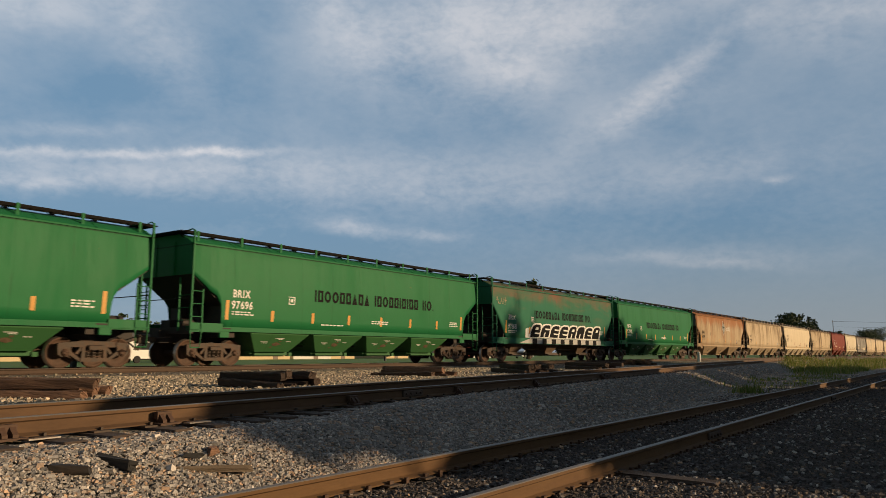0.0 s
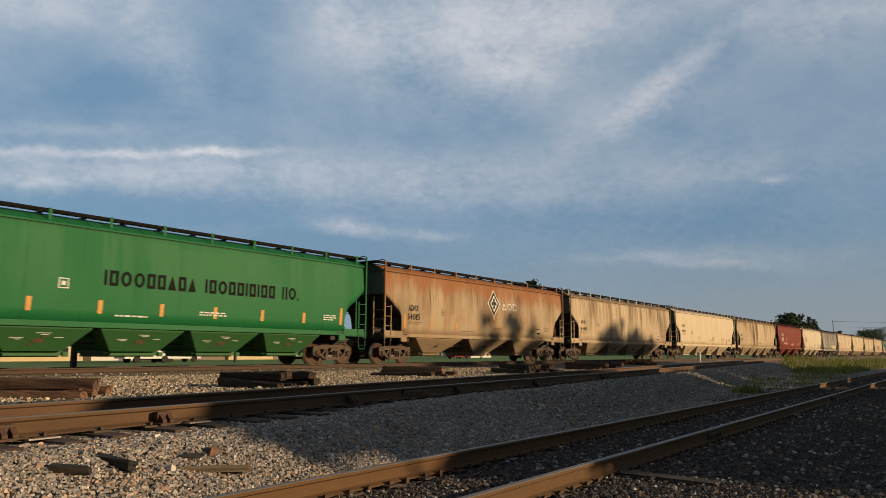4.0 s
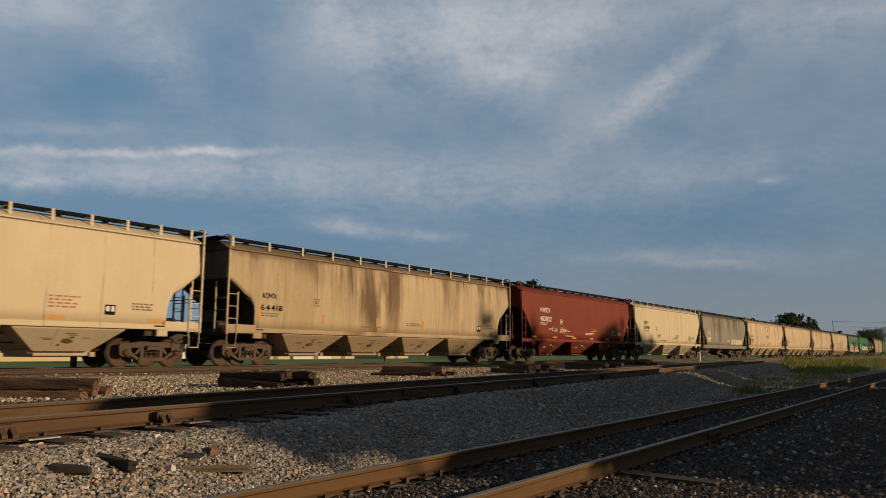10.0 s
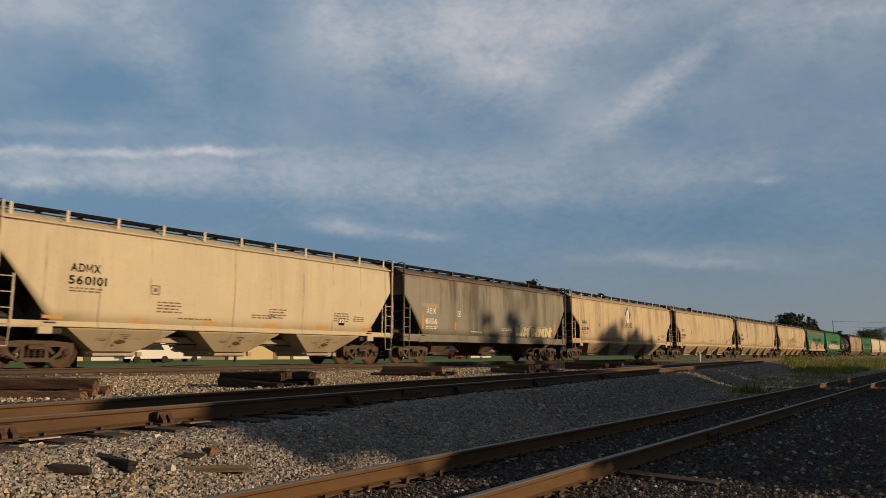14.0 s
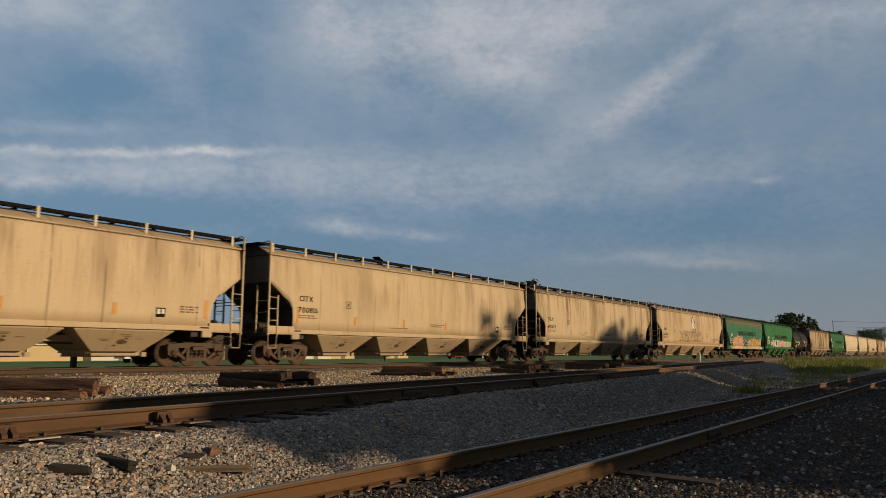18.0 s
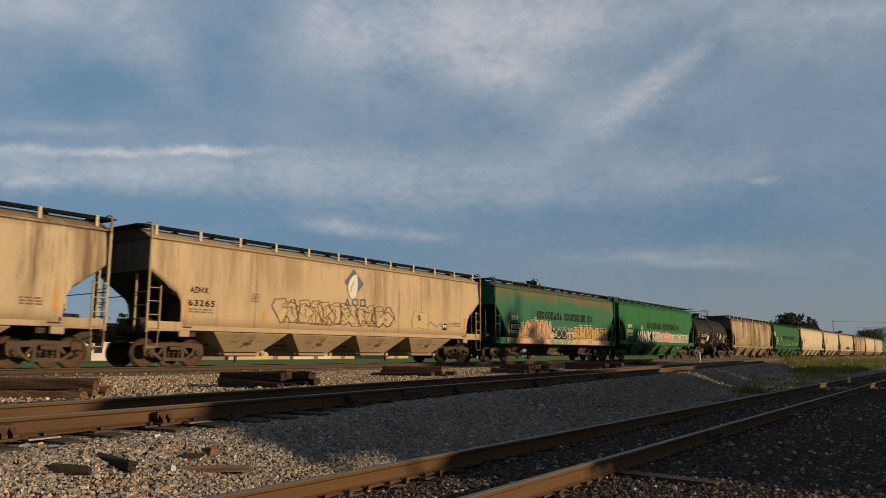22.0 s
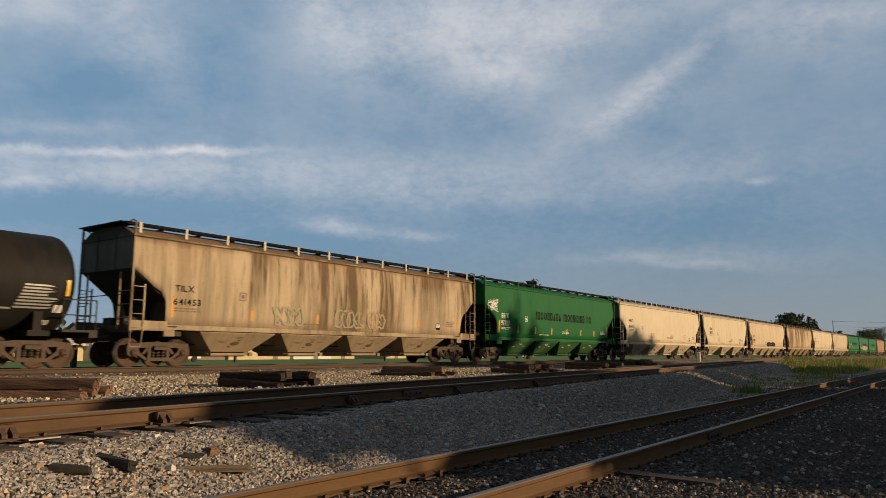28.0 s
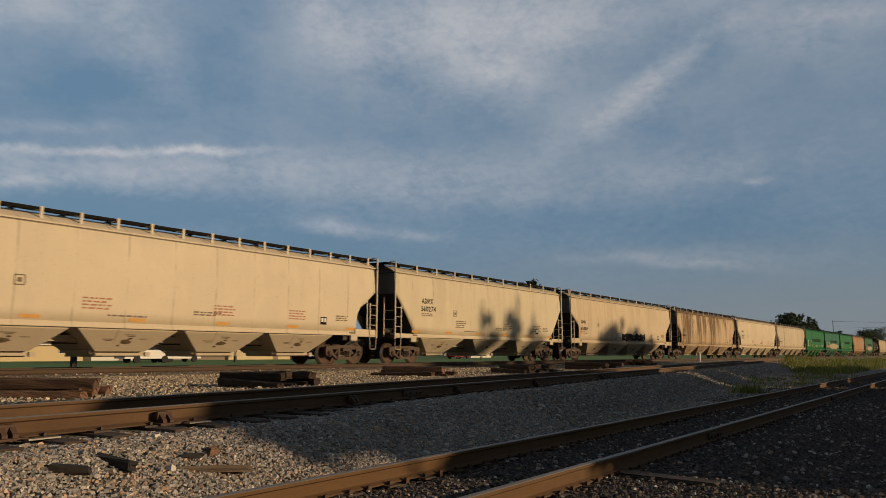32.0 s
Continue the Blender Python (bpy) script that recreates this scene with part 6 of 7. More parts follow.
def house(name, x0, x1, y, depth, z, eave, ridge, wall, roof, label, windows=3, door=True, gable_front=False):
    """A plain house: walls with real openings' frames, gabled roof with overhang."""
    h = thing(name, pose((x0 + x1) / 2, y, z), label, "house" if name == "house" else "building", "buildings across the line")
    w = (x1 - x0) / 2
    for nm, a in (("wall", (-w, 0, 0, w, 0.2, eave)), ("wall", (-w, depth - 0.2, 0, w, depth, eave)), ("wall", (-w, 0.2, 0, -w + 0.2, depth - 0.2, eave)), ("wall", (w - 0.2, 0.2, 0, w, depth - 0.2, eave))):
        bm = bmesh.new()
        box(bm, *a)
        part(nm, bm, wall, h)
    o = 0.35
    if gable_front:
        for s in (-1, 1):
            bm = bmesh.new()
            prism(bm, [(s * (w + o), eave - 0.1), (0, ridge), (0, ridge + 0.14), (s * (w + o), eave + 0.04)], -o, depth + o)
            part("roof", bm, roof, h)
        bm = bmesh.new()
        prism(bm, [(-w, eave), (w, eave), (0, ridge - 0.05)], 0.0, 0.2)
        part("gable", bm, wall, h)
    else:
        for s in (-1, 1):
            bm = bmesh.new()
            c = depth / 2
            prism(bm, [(c + s * (c + o), eave - 0.1), (c, ridge), (c, ridge + 0.14), (c + s * (c + o), eave + 0.04)], -w - o, w + o, axis="x")
            part("roof", bm, roof, h)
        for s in (-1, 1):
            bm = bmesh.new()
            prism(bm, [(0, eave), (depth, eave), (depth / 2, ridge - 0.05)], s * w, s * (w - 0.2), axis="x")
            part("gable", bm, wall, h)
    slots = windows + (1 if door else 0)
    for k in range(slots):
        cx = -w + 2 * w * (k + 0.5) / slots
        if door and k == slots // 2:
            bm = bmesh.new()
            box(bm, cx - 0.45, -0.04, 0.02, cx + 0.45, -0.004, min(2.05, eave - 0.2))
            part("door", bm, M["brown_wall"], h)
        else:
            bm = bmesh.new()
            top = min(eave - 0.25, 2.1)
            box(bm, cx - 0.55, -0.05, 0.75, cx + 0.55, -0.004, top)
            f = part("window", bm, M["white_wall"], h)
            bm = bmesh.new()
            box(bm, cx - 0.46, -0.065, 0.84, cx + 0.46, -0.052, top - 0.09)
            part("pane", bm, M["pane"], f)
    return h


def parked_car(x, y, z, mat, label, van=False):
    c = thing("parked_car", pose(x, y, z), label, "car", "vehicles parked across the line")
    bm = bmesh.new()
    body = [(-2.2, 0.35), (2.2, 0.35), (2.25, 0.7), (1.5, 0.92), (0.9, 1.45), (-1.3, 1.5), (-2.1, 0.98), (-2.25, 0.7)]
    if van:
        body = [(-2.6, 0.4), (2.6, 0.4), (2.65, 0.9), (2.0, 1.15), (1.5, 1.95), (-2.6, 2.05)]
    prism(bm, body, -0.85, 0.85)
    part("body", bm, mat, c)
    bm = bmesh.new()
    top = 1.85 if van else 1.4
    prism(bm, [(1.3, 1.0 + (0.2 if van else 0)), (0.8, top), (-1.2, top), (-1.85, 1.0 + (0.2 if van else 0))], -0.86, 0.86)
    part("window", bm, M["pane"], c)
    for wx in (-1.4, 1.4):
        for wy in (-0.8, 0.8):
            bm = bmesh.new()
            lathe(bm, [(0.2, -0.1), (0.33, -0.1), (0.33, 0.1), (0.2, 0.1)], 1, 16, (wx, wy, 0.33))
            part("wheel", bm, M["rubber"], c)
    return c


# across the line, seen under and between the wagons
GZ = -0.56
house("warehouse", 20.0, 41.0, 78, 14, GZ, 1.75, 3.2, M["cream_wall"], M["white_wall"], "long low cream warehouse with a pale roof", 4)
house("house", 43.0, 49.0, 80, 8, GZ, 2.4, 4.2, M["white_wall"], M["shingle"], "white house with a grey shingle roof", 3)
house("house", 53.2, 61.0, 80, 10, GZ, 2.6, 4.6, M["brown_wall"], M["shingle"], "grey-brown sided house with a gable", 2, gable_front=True)
house("warehouse", 61.6, 72.3, 80, 10, GZ, 2.5, 4.2, M["cream_wall"], M["shingle"], "cream walled shop building", 1)
house("house", 73.0, 80.6, 80, 9, GZ, 2.7, 4.8, M["white_wall"], M["shingle"], "white house with many small windows", 5, gable_front=True)
house("house", 82.6, 88.0, 82, 8, GZ, 1.5, 3.4, M["cream_wall"], M["blue_roof"], "cream house with a dark blue roof", 2)
house("house", 95.3, 102.0, 82, 8, GZ, 1.4, 3.2, M["cream_wall"], M["red_roof"], "cream house with a red-brown roof", 2)
house("house", 128.0, 136.0, 86, 8, GZ, 1.3, 3.0, M["white_wall"], M["red_roof"], "small white house with a red roof", 2)
parked_car(38.5, 62, GZ, M["car_white"], "white van parked on the grass edge", True)
parked_car(44.5, 66, GZ, M["car_white"], "white car parked on the grass edge")
parked_car(100.5, 70, GZ, M["car_red"], "red car parked beyond the grass")
parked_car(126.0, 72, GZ, M["car_white"], "white car parked beyond the grass")


def sign_board(x, y, z):
    s = thing("road_sign", pose(x, y, z), "white and red sign board on a post", "sign")
    bm = bmesh.new()
    box(bm, -0.05, -0.05, 0, 0.05, 0.05, 1.2)
    part("post", bm, M["pole_wood"], s)
    bm = bmesh.new()
    box(bm, -0.7, -0.09, 0.5, 0.7, -0.05, 2.0)
    part("board", bm, M["post_white"], s)
    bm = bmesh.new()
    prism(bm, [(0.0, 0.6), (0.65, 1.25), (0.0, 1.9)], -0.10, -0.092)
    part("panel", bm, M["red_roof"], s)


sign_board(92.0, 60, GZ)
for k, x in enumerate((17.6, 47.0, 70.0)):
    p = thing("fence_post", pose(x, 34.3 if k == 0 else 60, GZ), "dark square wooden post in the grass", "post")
    bm = bmesh.new()
    box(bm, -0.11, -0.11, -0.1, 0.11, 0.11, 1.35, 0.01)
    part("post", bm, M["black"], p)

# trees beyond the line
for x, y, h, sp, sd, con in ((249, 48, 12.6, 2.7, 1, False), (256, 49, 14.3, 3.2, 2, False), (266, 48, 14.2, 3.0, 3, False), (276, 49, 11.6, 2.6, 4, False), (291, 48, 13.6, 3.4, 5, True), (308, 49, 13.4, 3.4, 6, True),
                             (316, 49, 9.5, 2.4, 7, False), (372, 50, 11.5, 2.2, 8, False), (484, 50, 14.0, 5.0, 9, False), (508, 52, 14.5, 6.0, 10, False), (530, 52, 16.0, 7.0, 11, False), (555, 52, 17.0, 8.0, 12, False), (106.5, 60, 13.0, 2.6, 13, False)):
    tree(x, y, -0.6, h * (1.16 if con else 1.36), sp * 1.2, 20 + sd, "dark pine against the pale sky" if con else "dark leafy tree against the pale sky", con, 2200, 0.42)
for k in range(14):
    tree(35 + 22 * k, 118 + 6 * (k % 3), -0.6, 6.0 + (k * 37 % 5) * 0.6, 4.5, 60 + k, "low dark leafy tree behind the houses", False, 700, 0.6, 0.1)


def utility_pole(x, y, h):
    u = thing("utility_pole", pose(x, y, -0.6), "weathered wooden utility pole with a crossarm", "utility pole")
    bm = bmesh.new()
    bmesh.ops.create_cone(bm, cap_ends=True, segments=10, radius1=0.17, radius2=0.11, depth=h, matrix=Matrix.Translation((0, 0, h / 2)))
    part("pole", bm, M["pole_wood"], u)
    bm = bmesh.new()
    box(bm, -1.1, -0.06, h - 0.6, 1.1, 0.06, h - 0.48)
    part("crossarm", bm, M["pole_wood"], u)
    for xx in (-0.95, 0.95):
        bm = bmesh.new()
        bmesh.ops.create_cone(bm, cap_ends=True, segments=8, radius1=0.06, radius2=0.04, depth=0.18, matrix=Matrix.Translation((xx, 0, h - 0.4)))
        part("insulator", bm, M["post_white"], u)


utility_pole(346, 48, 15.2)
utility_pole(380, 4, 15.2)


def wire(a, b, sag):
    bm = bmesh.new()
    a, b = Vector(a), Vector(b)
    pts = [a.lerp(b, k / 12) - Vector((0, 0, sag * 4 * (k / 12) * (1 - k / 12))) for k in range(13)]
    rings = [[bm.verts.new(p + Vector((0.03 * math.cos(t), 0.0, 0.03 * math.sin(t)))) for t in (0.5, 2.6, 4.7)] for p in pts]
    for p, q in zip(rings, rings[1:]):
        for k in range(3):
            bm.faces.new((p[k], p[(k + 1) % 3], q[(k + 1) % 3], q[k]))
    me = finish(bm, "overhead_wire")
    me.materials.append(M["black"])
    tagged(new("overhead_wire", me), "thin dark overhead wire between wooden poles", "wire", "overhead wires")


wire((345.1, 48, 14.2), (379.1, 4, 14.2), 0.3)
wire((346.9, 48, 14.2), (380.9, 4, 14.2), 0.3)
wire((346, 48, 12.0), (380, 4, 12.0), 0.4)

# ---- behind the camera, out of view: added to shade the tracks ----


def shade_sheds():
    # invented sheds and end blocks, sized so their shadows fall on the rails
    house("shade_shed", 18.42, 39.5, -15.4, 3.0, -0.75, 6.75, 6.95, M["brown_wall"], M["shingle"], "long narrow brown goods shed beside the yard", 6)
    house("shade_shed", 42.6, 46.5, -15.4, 3.0, -0.75, 6.45, 6.65, M["brown_wall"], M["shingle"], "second narrow brown goods shed beside the yard", 8)
    house("shade_block", 18.05, 18.40, -15.4, 3.0, -0.75, 5.2, 5.3, M["brown_wall"], M["shingle"], "narrow brown porch at the end of the goods shed", 1, False)
    house("shade_block", 17.1, 17.7, -15.4, 3.0, -0.75, 3.95, 4.1, M["brown_wall"], M["shingle"], "low brown annex at the end of the goods shed", 1, False)


shade_sheds()


def canopy():
    """Unseen slab added at the shed's end to widen its shadow on the ballast."""
    c = thing("shade_slab", pose(17.45, -13.9, 0.0), "brown loading canopy fixed to the end of the goods shed", "canopy", kind="structure")
    bm = bmesh.new()
    box(bm, -0.28, -1.6, 4.95, 0.96, 1.5, 5.35, 0.03)
    prism(bm, [(-0.5, 5.30), (0.96, 5.36), (0.96, 5.62), (-0.5, 5.38)], -1.7, 1.6)
    part("roof", bm, M["shingle"], c)
    for y in (-1.4, 1.3):
        bm = bmesh.new()
        bar(bm, (0.58, y, 3.9), (-0.2, y, 4.96), 0.05)
        part("strut", bm, M["brown_wall"], c)


canopy()


def back_tree(px, pz, spread, seed, conifer, back=52.0):
    """A tree whose top shades the point (px, 21.1, pz) on the passing train."""
    back, spread, pz = back + 14, spread * 1.3, pz + 0.35
    k = back / 0.866
    x, y = px + 0.5 * k, 21.1 - back
    h = (pz + k * math.tan(SUN_ELEV) + 0.75) * (1.03 if conifer else 1.30)
    tree(x, y, -0.75, h, spread, seed, "tall dark tree behind the yard", conifer, 7000, 0.42, 0.2 if conifer else 0.3, "trees behind the yard")


back_tree(33.2, 3.5, 2.2, 201, True)
back_tree(35.7, 4.1, 2.8, 202, True, 53.5)
back_tree(38.3, 3.0, 3.0, 203, True, 51.0)
back_tree(51.0, 3.3, 3.0, 204, False)
back_tree(54.6, 3.5, 3.2, 205, False, 54.0)
back_tree(57.6, 2.6, 2.2, 206, False, 50.0)
back_tree(44.0, 1.3, 3.0, 207, False, 55.0)

for px, pz, sd in ((29.8, 1.0, 220), (31.8, 1.5, 221), (40.8, 1.5, 222), (43.0, 1.1, 223), (46.5, 1.2, 224), (48.8, 1.5, 225), (57.2, 2.2, 226)):
    back_tree(px, pz, 2.6, sd, sd % 2 == 0, 48.0 + sd % 5)

# invented tree row out of view, blocks low sky light from behind
for k in range(16):
    tree(-60 + 14 * k + (k * 53 % 7), -62 - (k * 31 % 9), -0.75, 12.5 + (k * 17 % 4) * 0.5, 6.5, 300 + k, "broad dark tree far behind the yard", False, 1500, 0.75, 0.1, "trees behind the yard")


# ---- stacks of ties, marker, debris, weeds ----
def worn_tie(bm, length, seed):
    """An old tie: split, rounded and broken at the ends."""
    rnd = random.Random(seed)
    n = 11
    rings = []
    shape = ((-0.112, 0.0), (0.112, 0.0), (0.118, 0.05), (0.116, 0.135), (0.095, 0.157), (0.045, 0.152), (0.03, 0.128), (0.012, 0.152), (-0.05, 0.158), (-0.065, 0.136), (-0.085, 0.156), (-0.114, 0.135), (-0.117, 0.05))
    for i in range(n + 1):
        x = -length / 2 + length * i / n
        e = 0.03 if i in (0, n) else 0.016
        rings.append([bm.verts.new((x + rnd.uniform(-e, e), y + rnd.uniform(-e, e) * 0.6, z + rnd.uniform(-e, e) * 0.6)) for y, z in shape])
    m = len(rings[0])
    for p, q in zip(rings, rings[1:]):
        for k in range(m):
            bm.faces.new((p[k], p[(k + 1) % m], q[(k + 1) % m], q[k]))
    bm.faces.new(rings[0])
    bm.faces.new(rings[-1][::-1])


def tie_stack(name, cx, cy, z, rows, length, turn, seed, label, loose=1.0, wood="old_timber"):
    """Used ties thrown in a heap: rows gives how many lie in each layer."""
    rnd = random.Random(seed)
    s = thing(name, pose(cx, cy, z, 0, 0, turn), label, "timber stack", "stacks of old ties")
    zz = 0.0
    for n in rows:
        for k in range(n):
            v = rnd.randrange(4)
            me = shared("old_tie%.1f%d" % (length, v), lambda bm: worn_tie(bm, length * (1 - 0.08 * v), v))
            y = (k - (n - 1) / 2) * 0.36 + rnd.uniform(-0.06, 0.06)
            part("tie", me, M[wood], s, "", pose(rnd.uniform(-0.2, 0.2), y, zz + rnd.uniform(0, 0.02), rnd.uniform(-6, 6), rnd.uniform(-2.5, 2.5) * loose, rnd.uniform(-11, 11) * loose))
        zz += 0.165
    return s


tie_stack("tie_stack", 5.55, 13.55, -0.29, (4, 3), 3.6, -50, 1, "low heap of long reddish switch timbers", 0.25)
tie_stack("tie_stack", 10.75, 12.65, -0.27, (4, 3), 2.0, 106, 2, "heap of dark used ties on the ballast", 1.5, "dark_timber")
tie_stack("tie_stack", 18.9, 15.0, -0.29, (4, 2), 2.5, 97, 3, "low heap of reddish used ties")
tie_stack("tie_stack", 24.0, 13.6, -0.25, (5, 3), 2.6, 60, 4, "heap of dark used ties", 0.6, "dark_timber")
tie_stack("tie_stack", 31.0, 14.2, -0.25, (4, 2), 2.6, 80, 5, "heap of dark used ties", 0.6, "dark_timber")
tie_stack("tie_stack", 47.0, 18.4, -0.25, (5, 3), 2.6, 40, 6, "heap of used ties by the switch")

mk = thing("switch_marker", pose(62.9, 19.0, -0.2), "short white marker post by the switch", "marker post")
bm = bmesh.new()
bmesh.ops.create_cone(bm, cap_ends=True, segments=14, radius1=0.15, radius2=0.13, depth=0.75, matrix=Matrix.Translation((0, 0, 0.375)))
part("post", bm, M["post_white"], mk)
bm = bmesh.new()
bmesh.ops.create_cone(bm, cap_ends=True, segments=14, radius1=0.17, radius2=0.06, depth=0.10, matrix=Matrix.Translation((0, 0, 0.79)))
part("cap", bm, M["post_white"], mk)


M["split_tie"] = material("split_tie_wood", (0.16, 0.125, 0.09), 0.9, 0.0, (0.07, 0.05, 0.035), 5, 0.7, 0.7, 30, (0.3, 3, 3), 0.02)


def plank(x, y, length, w, h, turn, tilt, mat, label, name="broken_tie"):
    p = thing(name, pose(x, y, ground_z(x, y) + 0.01, 0, tilt, turn), label, "timber")
    bm = bmesh.new()
    box(bm, -length / 2, -w / 2, -0.02, length / 2, w / 2, h, 0.012)
    rnd = random.Random(int(x * 100))
    for v in bm.verts:
        v.co += Vector((rnd.uniform(-0.03, 0.03), rnd.uniform(-0.012, 0.012), rnd.uniform(-0.012, 0.012)))
    part("timber", bm, mat, p)
    return p


plank(2.86, 5.55, 0.30, 0.09, 0.045, -30, 6, M["black"], "short charred tie end lying in the ballast")
plank(3.25, 5.58, 0.34, 0.07, 0.05, -62, 10, M["rubber"], "bent black rubber strip on the ballast", "rubber_strip")
plank(4.02, 5.43, 0.74, 0.11, 0.03, -22, 3, M["split_tie"], "split grey tie half sunk in the ballast")
plank(3.97, 5.60, 0.15, 0.09, 0.025, -20, 3, M["rubber"], "dark scrap lying by the split tie", "rubber_scrap")
plank(4.20, 5.62, 0.11, 0.07, 0.05, 20, 3, M["old_timber"], "broken piece of tie on the ballast")
plank(7.4, 2.75, 1.3, 0.22, 0.02, 88, 0, M["tie"], "dark tie showing through the ballast")


def rail_fittings():
    """Anchors clipped under the yard rail, joint bars and clips on the siding."""
    clip = shared("anchor", lambda bm: (box(bm, -0.022, -0.10, -RAIL_H - 0.03, 0.022, 0.085, -RAIL_H - 0.002), box(bm, -0.022, -0.115, -RAIL_H - 0.03, 0.022, -0.085, -RAIL_H + 0.035)))
    for y in (-0.7525, 0.7525):
        x = 2.0
        while x < 16:
            part("rail_anchor", clip, M["wheel"], yard, "", pose(x + 0.15, y, 0))
            part("rail_anchor", clip, M["wheel"], yard, "", pose(x + 0.40, y, 0))
            x += 0.55
    joint = shared("joint_bar", lambda bm: (box(bm, -0.30, -0.045, -0.145, 0.30, -0.014, -0.045, 0.008), *(bar(bm, (xx, -0.07, -0.095), (xx, -0.03, -0.095), 0.018) for xx in (-0.22, -0.08, 0.08, 0.22))))
    brace = shared("rail_brace", lambda bm: (prism(bm, [(-0.16, -RAIL_H), (-0.05, -RAIL_H), (-0.05, -0.045), (-0.08, -0.05), (-0.16, -0.13)], -0.07, -0.02, axis="x"), prism(bm, [(-0.16, -RAIL_H), (-0.05, -RAIL_H), (-0.05, -0.045), (-0.08, -0.05), (-0.16, -0.13)], 0.02, 0.07, axis="x"), box(bm, -0.13, -0.20, -RAIL_H - 0.004, 0.13, -0.03, -RAIL_H + 0.016), box(bm, -0.09, -0.10, -0.12, 0.09, -0.04, -0.05)))
    for x in (2.75, 4.35, 7.6, 10.8, 14.5, 19.5):
        part("rail_brace", brace, M["wheel"], siding, "rusty brace clip on the rail web", pose(x, -0.7525, 0))
    for x in (9.3, 20.2):
        part("joint_bar", joint, M["steel_brown"], siding, "bolted joint bar", pose(x, -0.7525, 0))
        part("joint_bar", joint, M["steel_brown"], yard, "bolted joint bar", pose(x + 1.7, -0.7525, 0))
    for x in (2.95, 4.62):
        part("tie_plate", shared("bright_plate", lambda bm: box(bm, -0.14, -0.09, 0, 0.14, 0.0, 0.012)), M["tread"], siding, "worn bright tie plate", pose(x, -0.98, -RAIL_H + 0.0))


rail_fittings()


def stones(n, area, size, seed, mat, label, lift=0.0, test=None, power=1.5):
    """Loose ballast: broken stones of eight corners lying on the ground, more of them towards the camera."""
    rs = np.random.RandomState(seed)
    x0, x1, y0, y1 = area
    xs = x0 + (x1 - x0) * rs.uniform(size=n) ** power
    ys = rs.uniform(y0, y1, n)
    if test is not None:
        k = test(xs, ys)
        xs, ys = xs[k], ys[k]
    m = len(xs)
    base = np.array([(-1, -0.7, -0.5), (0.9, -0.9, -0.6), (1, 0.8, -0.5), (-0.8, 0.9, -0.6), (-0.7, -0.6, 0.5), (0.7, -0.5, 0.6), (0.6, 0.7, 0.45), (-0.6, 0.5, 0.65)])
    quads = np.array([(3, 2, 1, 0), (4, 5, 6, 7), (0, 1, 5, 4), (1, 2, 6, 5), (2, 3, 7, 6), (3, 0, 4, 7)])
    s = size * (0.5 + rs.gamma(3.0, 0.22, m))
    v = base[None] * rs.uniform(0.7, 1.15, (m, 8, 3)) * np.stack([np.ones(m), rs.uniform(0.55, 1, m), rs.uniform(0.45, 0.9, m)], 1)[:, None] * s[:, None, None]
    a, t = rs.uniform(0, 6.28, m)[:, None], rs.uniform(-0.6, 0.6, m)[:, None]
    y, z = v[..., 1] * np.cos(t) - v[..., 2] * np.sin(t), v[..., 1] * np.sin(t) + v[..., 2] * np.cos(t)
    x = v[..., 0]
    g = np.array([ground_z(p, q) for p, q in zip(xs, ys)]) + s * 0.2 + lift
    V = np.stack([x * np.cos(a) - y * np.sin(a) + xs[:, None], x * np.sin(a) + y * np.cos(a) + ys[:, None], z + g[:, None]], 2).reshape(-1, 3)
    F = (quads[None] + 8 * np.arange(m)[:, None, None]).reshape(-1, 4)
    me = bpy.data.meshes.new("ballast_stones")
    me.from_pydata(V.tolist(), [], F.tolist())
    me.materials.append(mat)
    return tagged(new("ballast_stones", me), label, "gravel", kind="stuff")


def stone_material(name, lo, hi, warm):
    mat = bpy.data.materials.new(name)
    mat.use_nodes = True
    g = Nodes(mat.node_tree)
    out = g.add("ShaderNodeOutputMaterial")
    b = g.add("ShaderNodeBsdfPrincipled")
    g.t.links.new(b.outputs[0], out.inputs[0])
    r = g.add("ShaderNodeNewGeometry").outputs["Random Per Island"]
    co = g.add("ShaderNodeTexCoord").outputs["Object"]
    f = g.noise(co, 45, 4, 0.6)
    col = g.mix(r, lo, hi)
    col = g.mix(g.ramp(g.math("FRACT", g.math("MULTIPLY", r, 17.0)), 0.82, 0.86), col, warm)
    col = g.mix(g.ramp(g.math("FRACT", g.math("MULTIPLY", r, 7.3)), 0.55, 0.9), g.mix(1.0, col, (0.62, 0.62, 0.64), "MULTIPLY"), g.mix(1.0, col, (1.25, 1.22, 1.18), "MULTIPLY"))
    col = g.mix(0.3, col, g.mix(f, tuple(c * 0.4 for c in lo), tuple(c * 1.3 for c in hi)))
    g.put(b.inputs["Base Color"], col)
    b.inputs["Roughness"].default_value = 0.85
    g.put(b.inputs["Normal"], g.bump(f, 0.4, 0.01))
    return mat


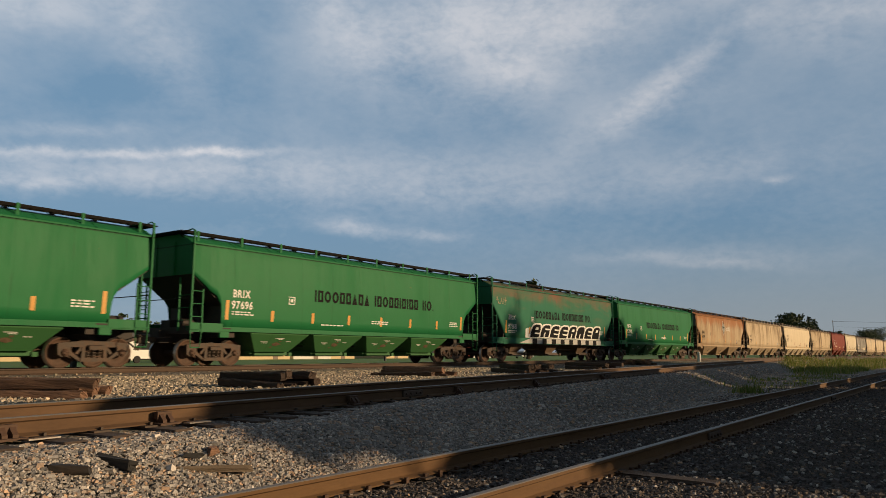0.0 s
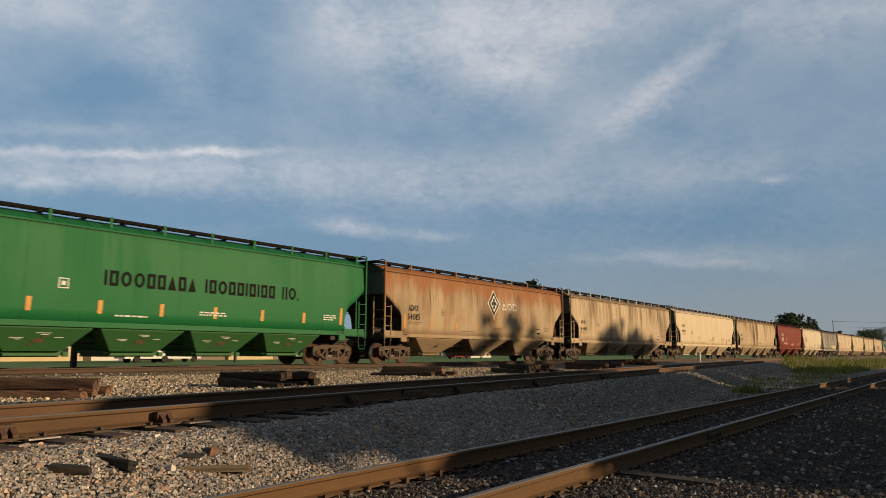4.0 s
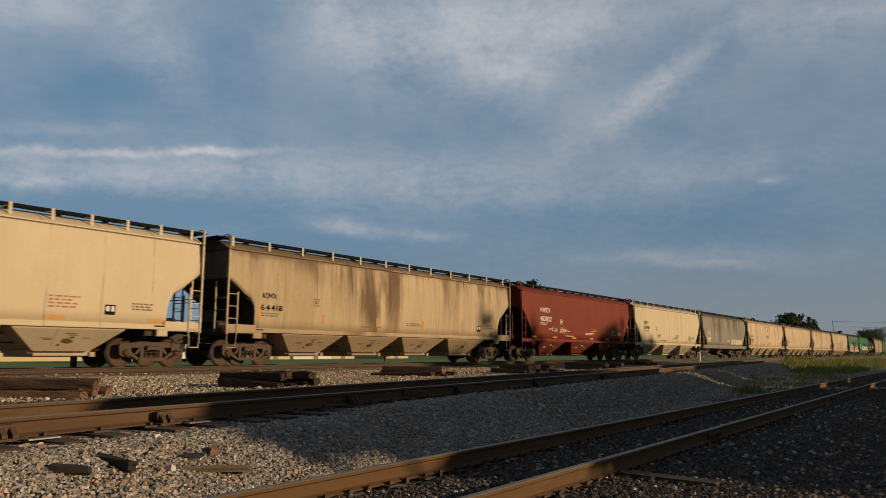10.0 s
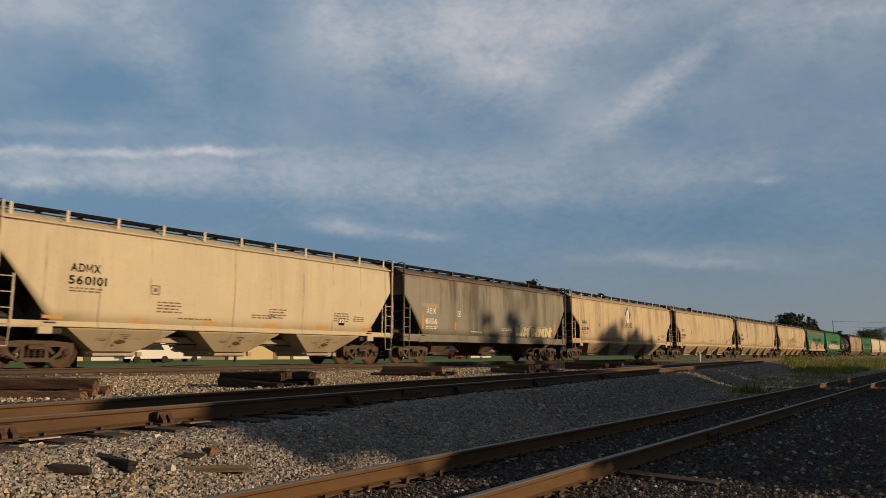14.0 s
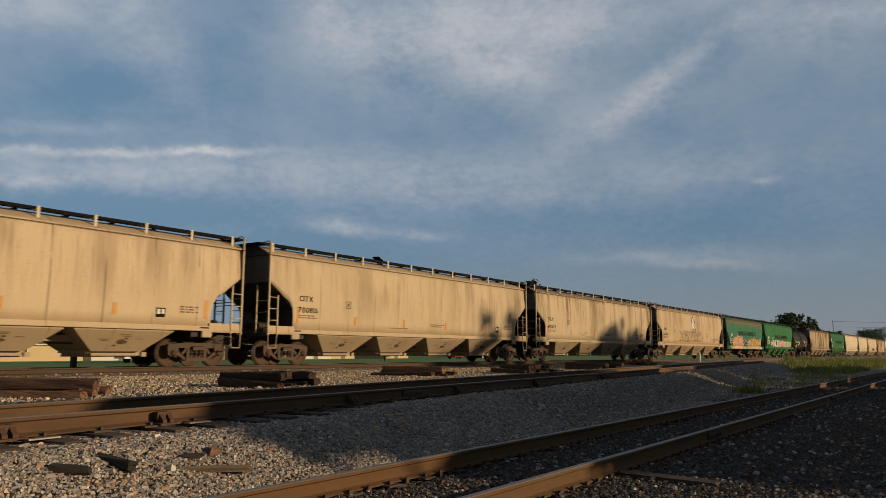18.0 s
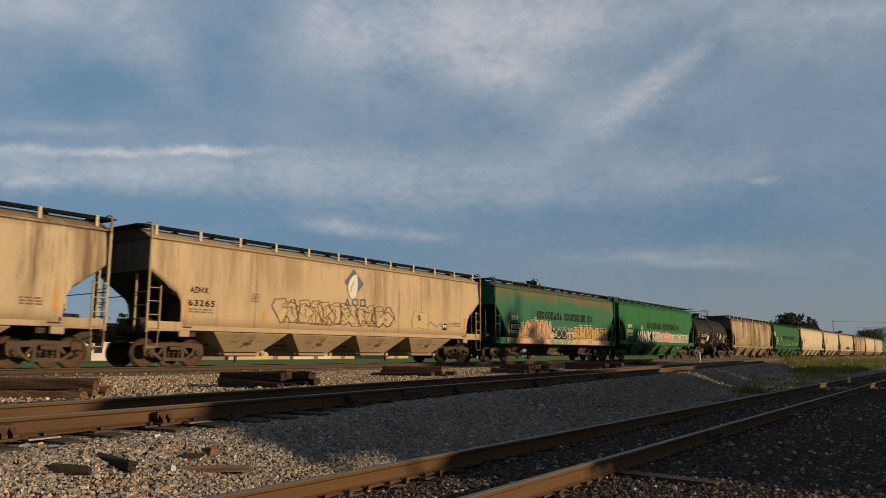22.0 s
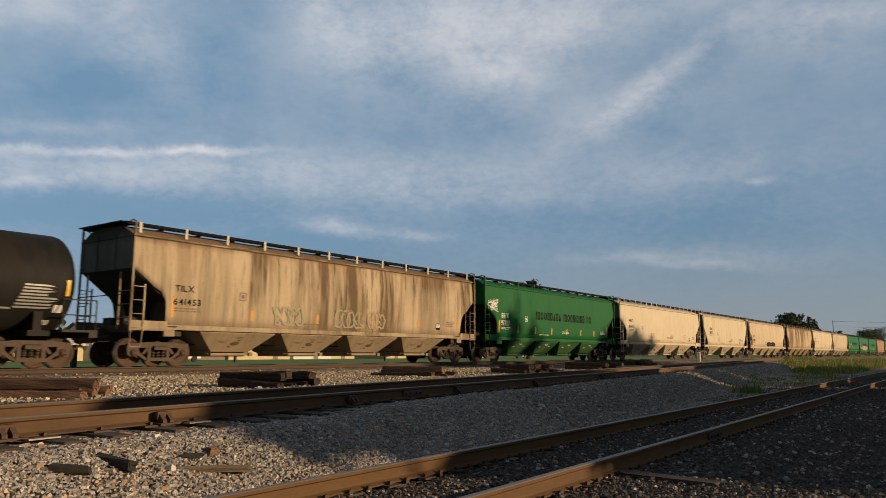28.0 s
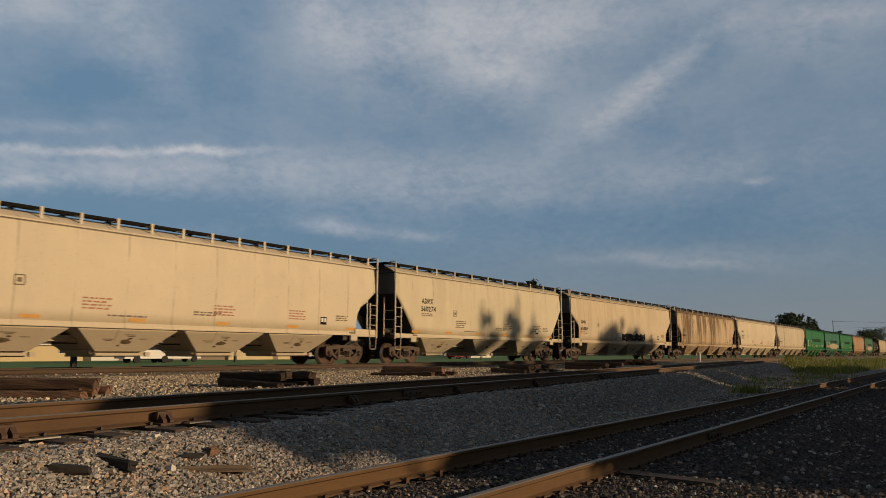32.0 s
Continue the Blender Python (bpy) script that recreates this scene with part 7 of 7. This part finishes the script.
M["stone"] = stone_material("crushed_grey_stone", (0.070, 0.069, 0.069), (0.63, 0.60, 0.56), (0.56, 0.36, 0.22))
M["dark_stone"] = stone_material("oily_dark_stone", (0.026, 0.0235, 0.0235), (0.165, 0.142, 0.132), (0.24, 0.17, 0.115))
clear = lambda x, y: (abs(y - 3.18) > 0.09) & (abs(y - 4.685) > 0.09)
stones(84000, (1.6, 11.0, 4.75, 7.6), 0.0142, 1, M["stone"], "loose crushed grey stone of the siding's shoulder", 0.0, lambda x, y: y < mid_y(x) - 0.31)
stones(42000, (6.0, 34.0, 4.85, 10.0), 0.020, 2, M["stone"], "crushed grey stone between the tracks", 0.0, lambda x, y: y < mid_y(x) - 0.4)
# lighter, warmer tone than the grey stone nearer the camera
M["pale_stone"] = stone_material("pale_crushed_stone", (0.22, 0.19, 0.15), (0.74, 0.64, 0.49), (0.60, 0.44, 0.28))
stones(30000, (3.0, 32.0, 8.3, 20.8), 0.026, 3, M["pale_stone"], "pale crushed stone before the main line", 0.0, lambda x, y: y > mid_y(x) + 1.7, 1.2)
stones(60000, (2.5, 22.0, -1.5, 5.0), 0.0150, 4, M["dark_stone"], "dark oily ballast of the yard track", 0.0, clear)
stones(2200, (3.5, 22.0, -1.5, 5.0), 0.019, 5, M["stone"], "single pale stones strewn over the dark ballast", 0.01, clear)
stones(12000, (20, 48, -1.5, 6.2), 0.026, 8, M["dark_stone"], "dark ballast further along the yard", 0.0, clear, 1.2)
stones(12000, (33, 52, 5.5, 12.5), 0.03, 9, M["stone"], "grey stone further along between the tracks", 0.0, lambda x, y: y < mid_y(x) - 0.4, 1.2)


def weeds(n, area, height, seed, label, test=None, mat=None):
    """Long grass in clumps: bent tapering blades."""
    rs = np.random.RandomState(seed)
    x0, x1, y0, y1 = area
    V, F = [], []
    m = 0
    clumps = [(rs.uniform(x0, x1), rs.uniform(y0, y1), rs.uniform(0.55, 1.15)) for _ in range(n // 22)]
    for cx, cy, ch in clumps:
        if test and not test(cx, cy):
            continue
        for _ in range(22):
            x, y = cx + rs.normal(0, 0.22), cy + rs.normal(0, 0.22)
            h = height * ch * rs.uniform(0.6, 1.15)
            a = rs.uniform(0, 6.28)
            d = np.array([np.cos(a), np.sin(a)])
            w = np.array([-d[1], d[0]]) * rs.uniform(0.008, 0.02)
            b = rs.uniform(0.05, 0.45) * h
            z = ground_z(x, y) - 0.02
            p0, p1, p2 = np.array([x, y]), np.array([x, y]) + d * b * 0.3, np.array([x, y]) + d * b
            V += [(*(p0 - w), z), (*(p0 + w), z), (*(p1 + w * 0.8), z + h * 0.55), (*(p1 - w * 0.8), z + h * 0.55), (*p2, z + h)]
            F += [(m, m + 1, m + 2, m + 3), (m + 3, m + 2, m + 4)]
            m += 5
    me = bpy.data.meshes.new("weeds")
    me.from_pydata([tuple(map(float, v)) for v in V], [], F)
    me.materials.append(mat)
    return tagged(new("weeds", me), label, "grass", kind="stuff")


def blade_material(name, a, b, dry):
    mat = bpy.data.materials.new(name)
    mat.use_nodes = True
    g = Nodes(mat.node_tree)
    out = g.add("ShaderNodeOutputMaterial")
    p = g.add("ShaderNodeBsdfPrincipled")
    t = g.add("ShaderNodeBsdfTranslucent")
    mx = g.add("ShaderNodeMixShader")
    mx.inputs[0].default_value = 0.35
    r = g.add("ShaderNodeNewGeometry").outputs["Random Per Island"]
    col = g.mix(r, a, b)
    col = g.mix(g.ramp(g.math("FRACT", g.math("MULTIPLY", r, 13.0)), 0.78, 0.84), col, dry)
    g.put(p.inputs["Base Color"], col)
    g.put(t.inputs["Color"], col)
    p.inputs["Roughness"].default_value = 0.6
    g.t.links.new(p.outputs[0], mx.inputs[1])
    g.t.links.new(t.outputs[0], mx.inputs[2])
    g.t.links.new(mx.outputs[0], out.inputs[0])
    return mat


M["blade"] = blade_material("tall_weed_blades", (0.075, 0.12, 0.018), (0.20, 0.25, 0.04), (0.34, 0.28, 0.11))
thin = lambda x, y: noise.noise(Vector((x * 0.25, y * 0.4, 2)))
weeds(13000, (38, 84, 6.0, 17), 0.40, 3, "tall green weeds between the tracks", lambda x, y: 6.0 + 0.02 * (x - 30) < y < min(mid_y(x) - 1.0, (0.195 + 0.03 * noise.noise(Vector((x * 0.4, y * 0.6, 7)))) * x) and thin(x, y) > 0.34 - (x - 38) * 0.026, M["blade"])
weeds(9000, (70, 150, 5.8, 19.5), 0.85, 5, "tall green weeds further down the line", lambda x, y: y < (0.195 + 0.02 * noise.noise(Vector((x * 0.2, y * 0.4, 9)))) * x, M["blade"])
weeds(240, (24.2, 25.3, 5.95, 6.25), 0.34, 7, "clump of weeds at the edge of the ballast", None, M["blade"])
weeds(2600, (26, 46, 5.4, 8.6), 0.2, 11, "low sparse weeds along the dark ballast", lambda x, y: thin(x * 2, y * 2) > -0.05, M["blade"])
weeds(14000, (12, 60, 26.5, 30), 0.16, 9, "short grass beyond the main line", None, M["blade"])


motions()
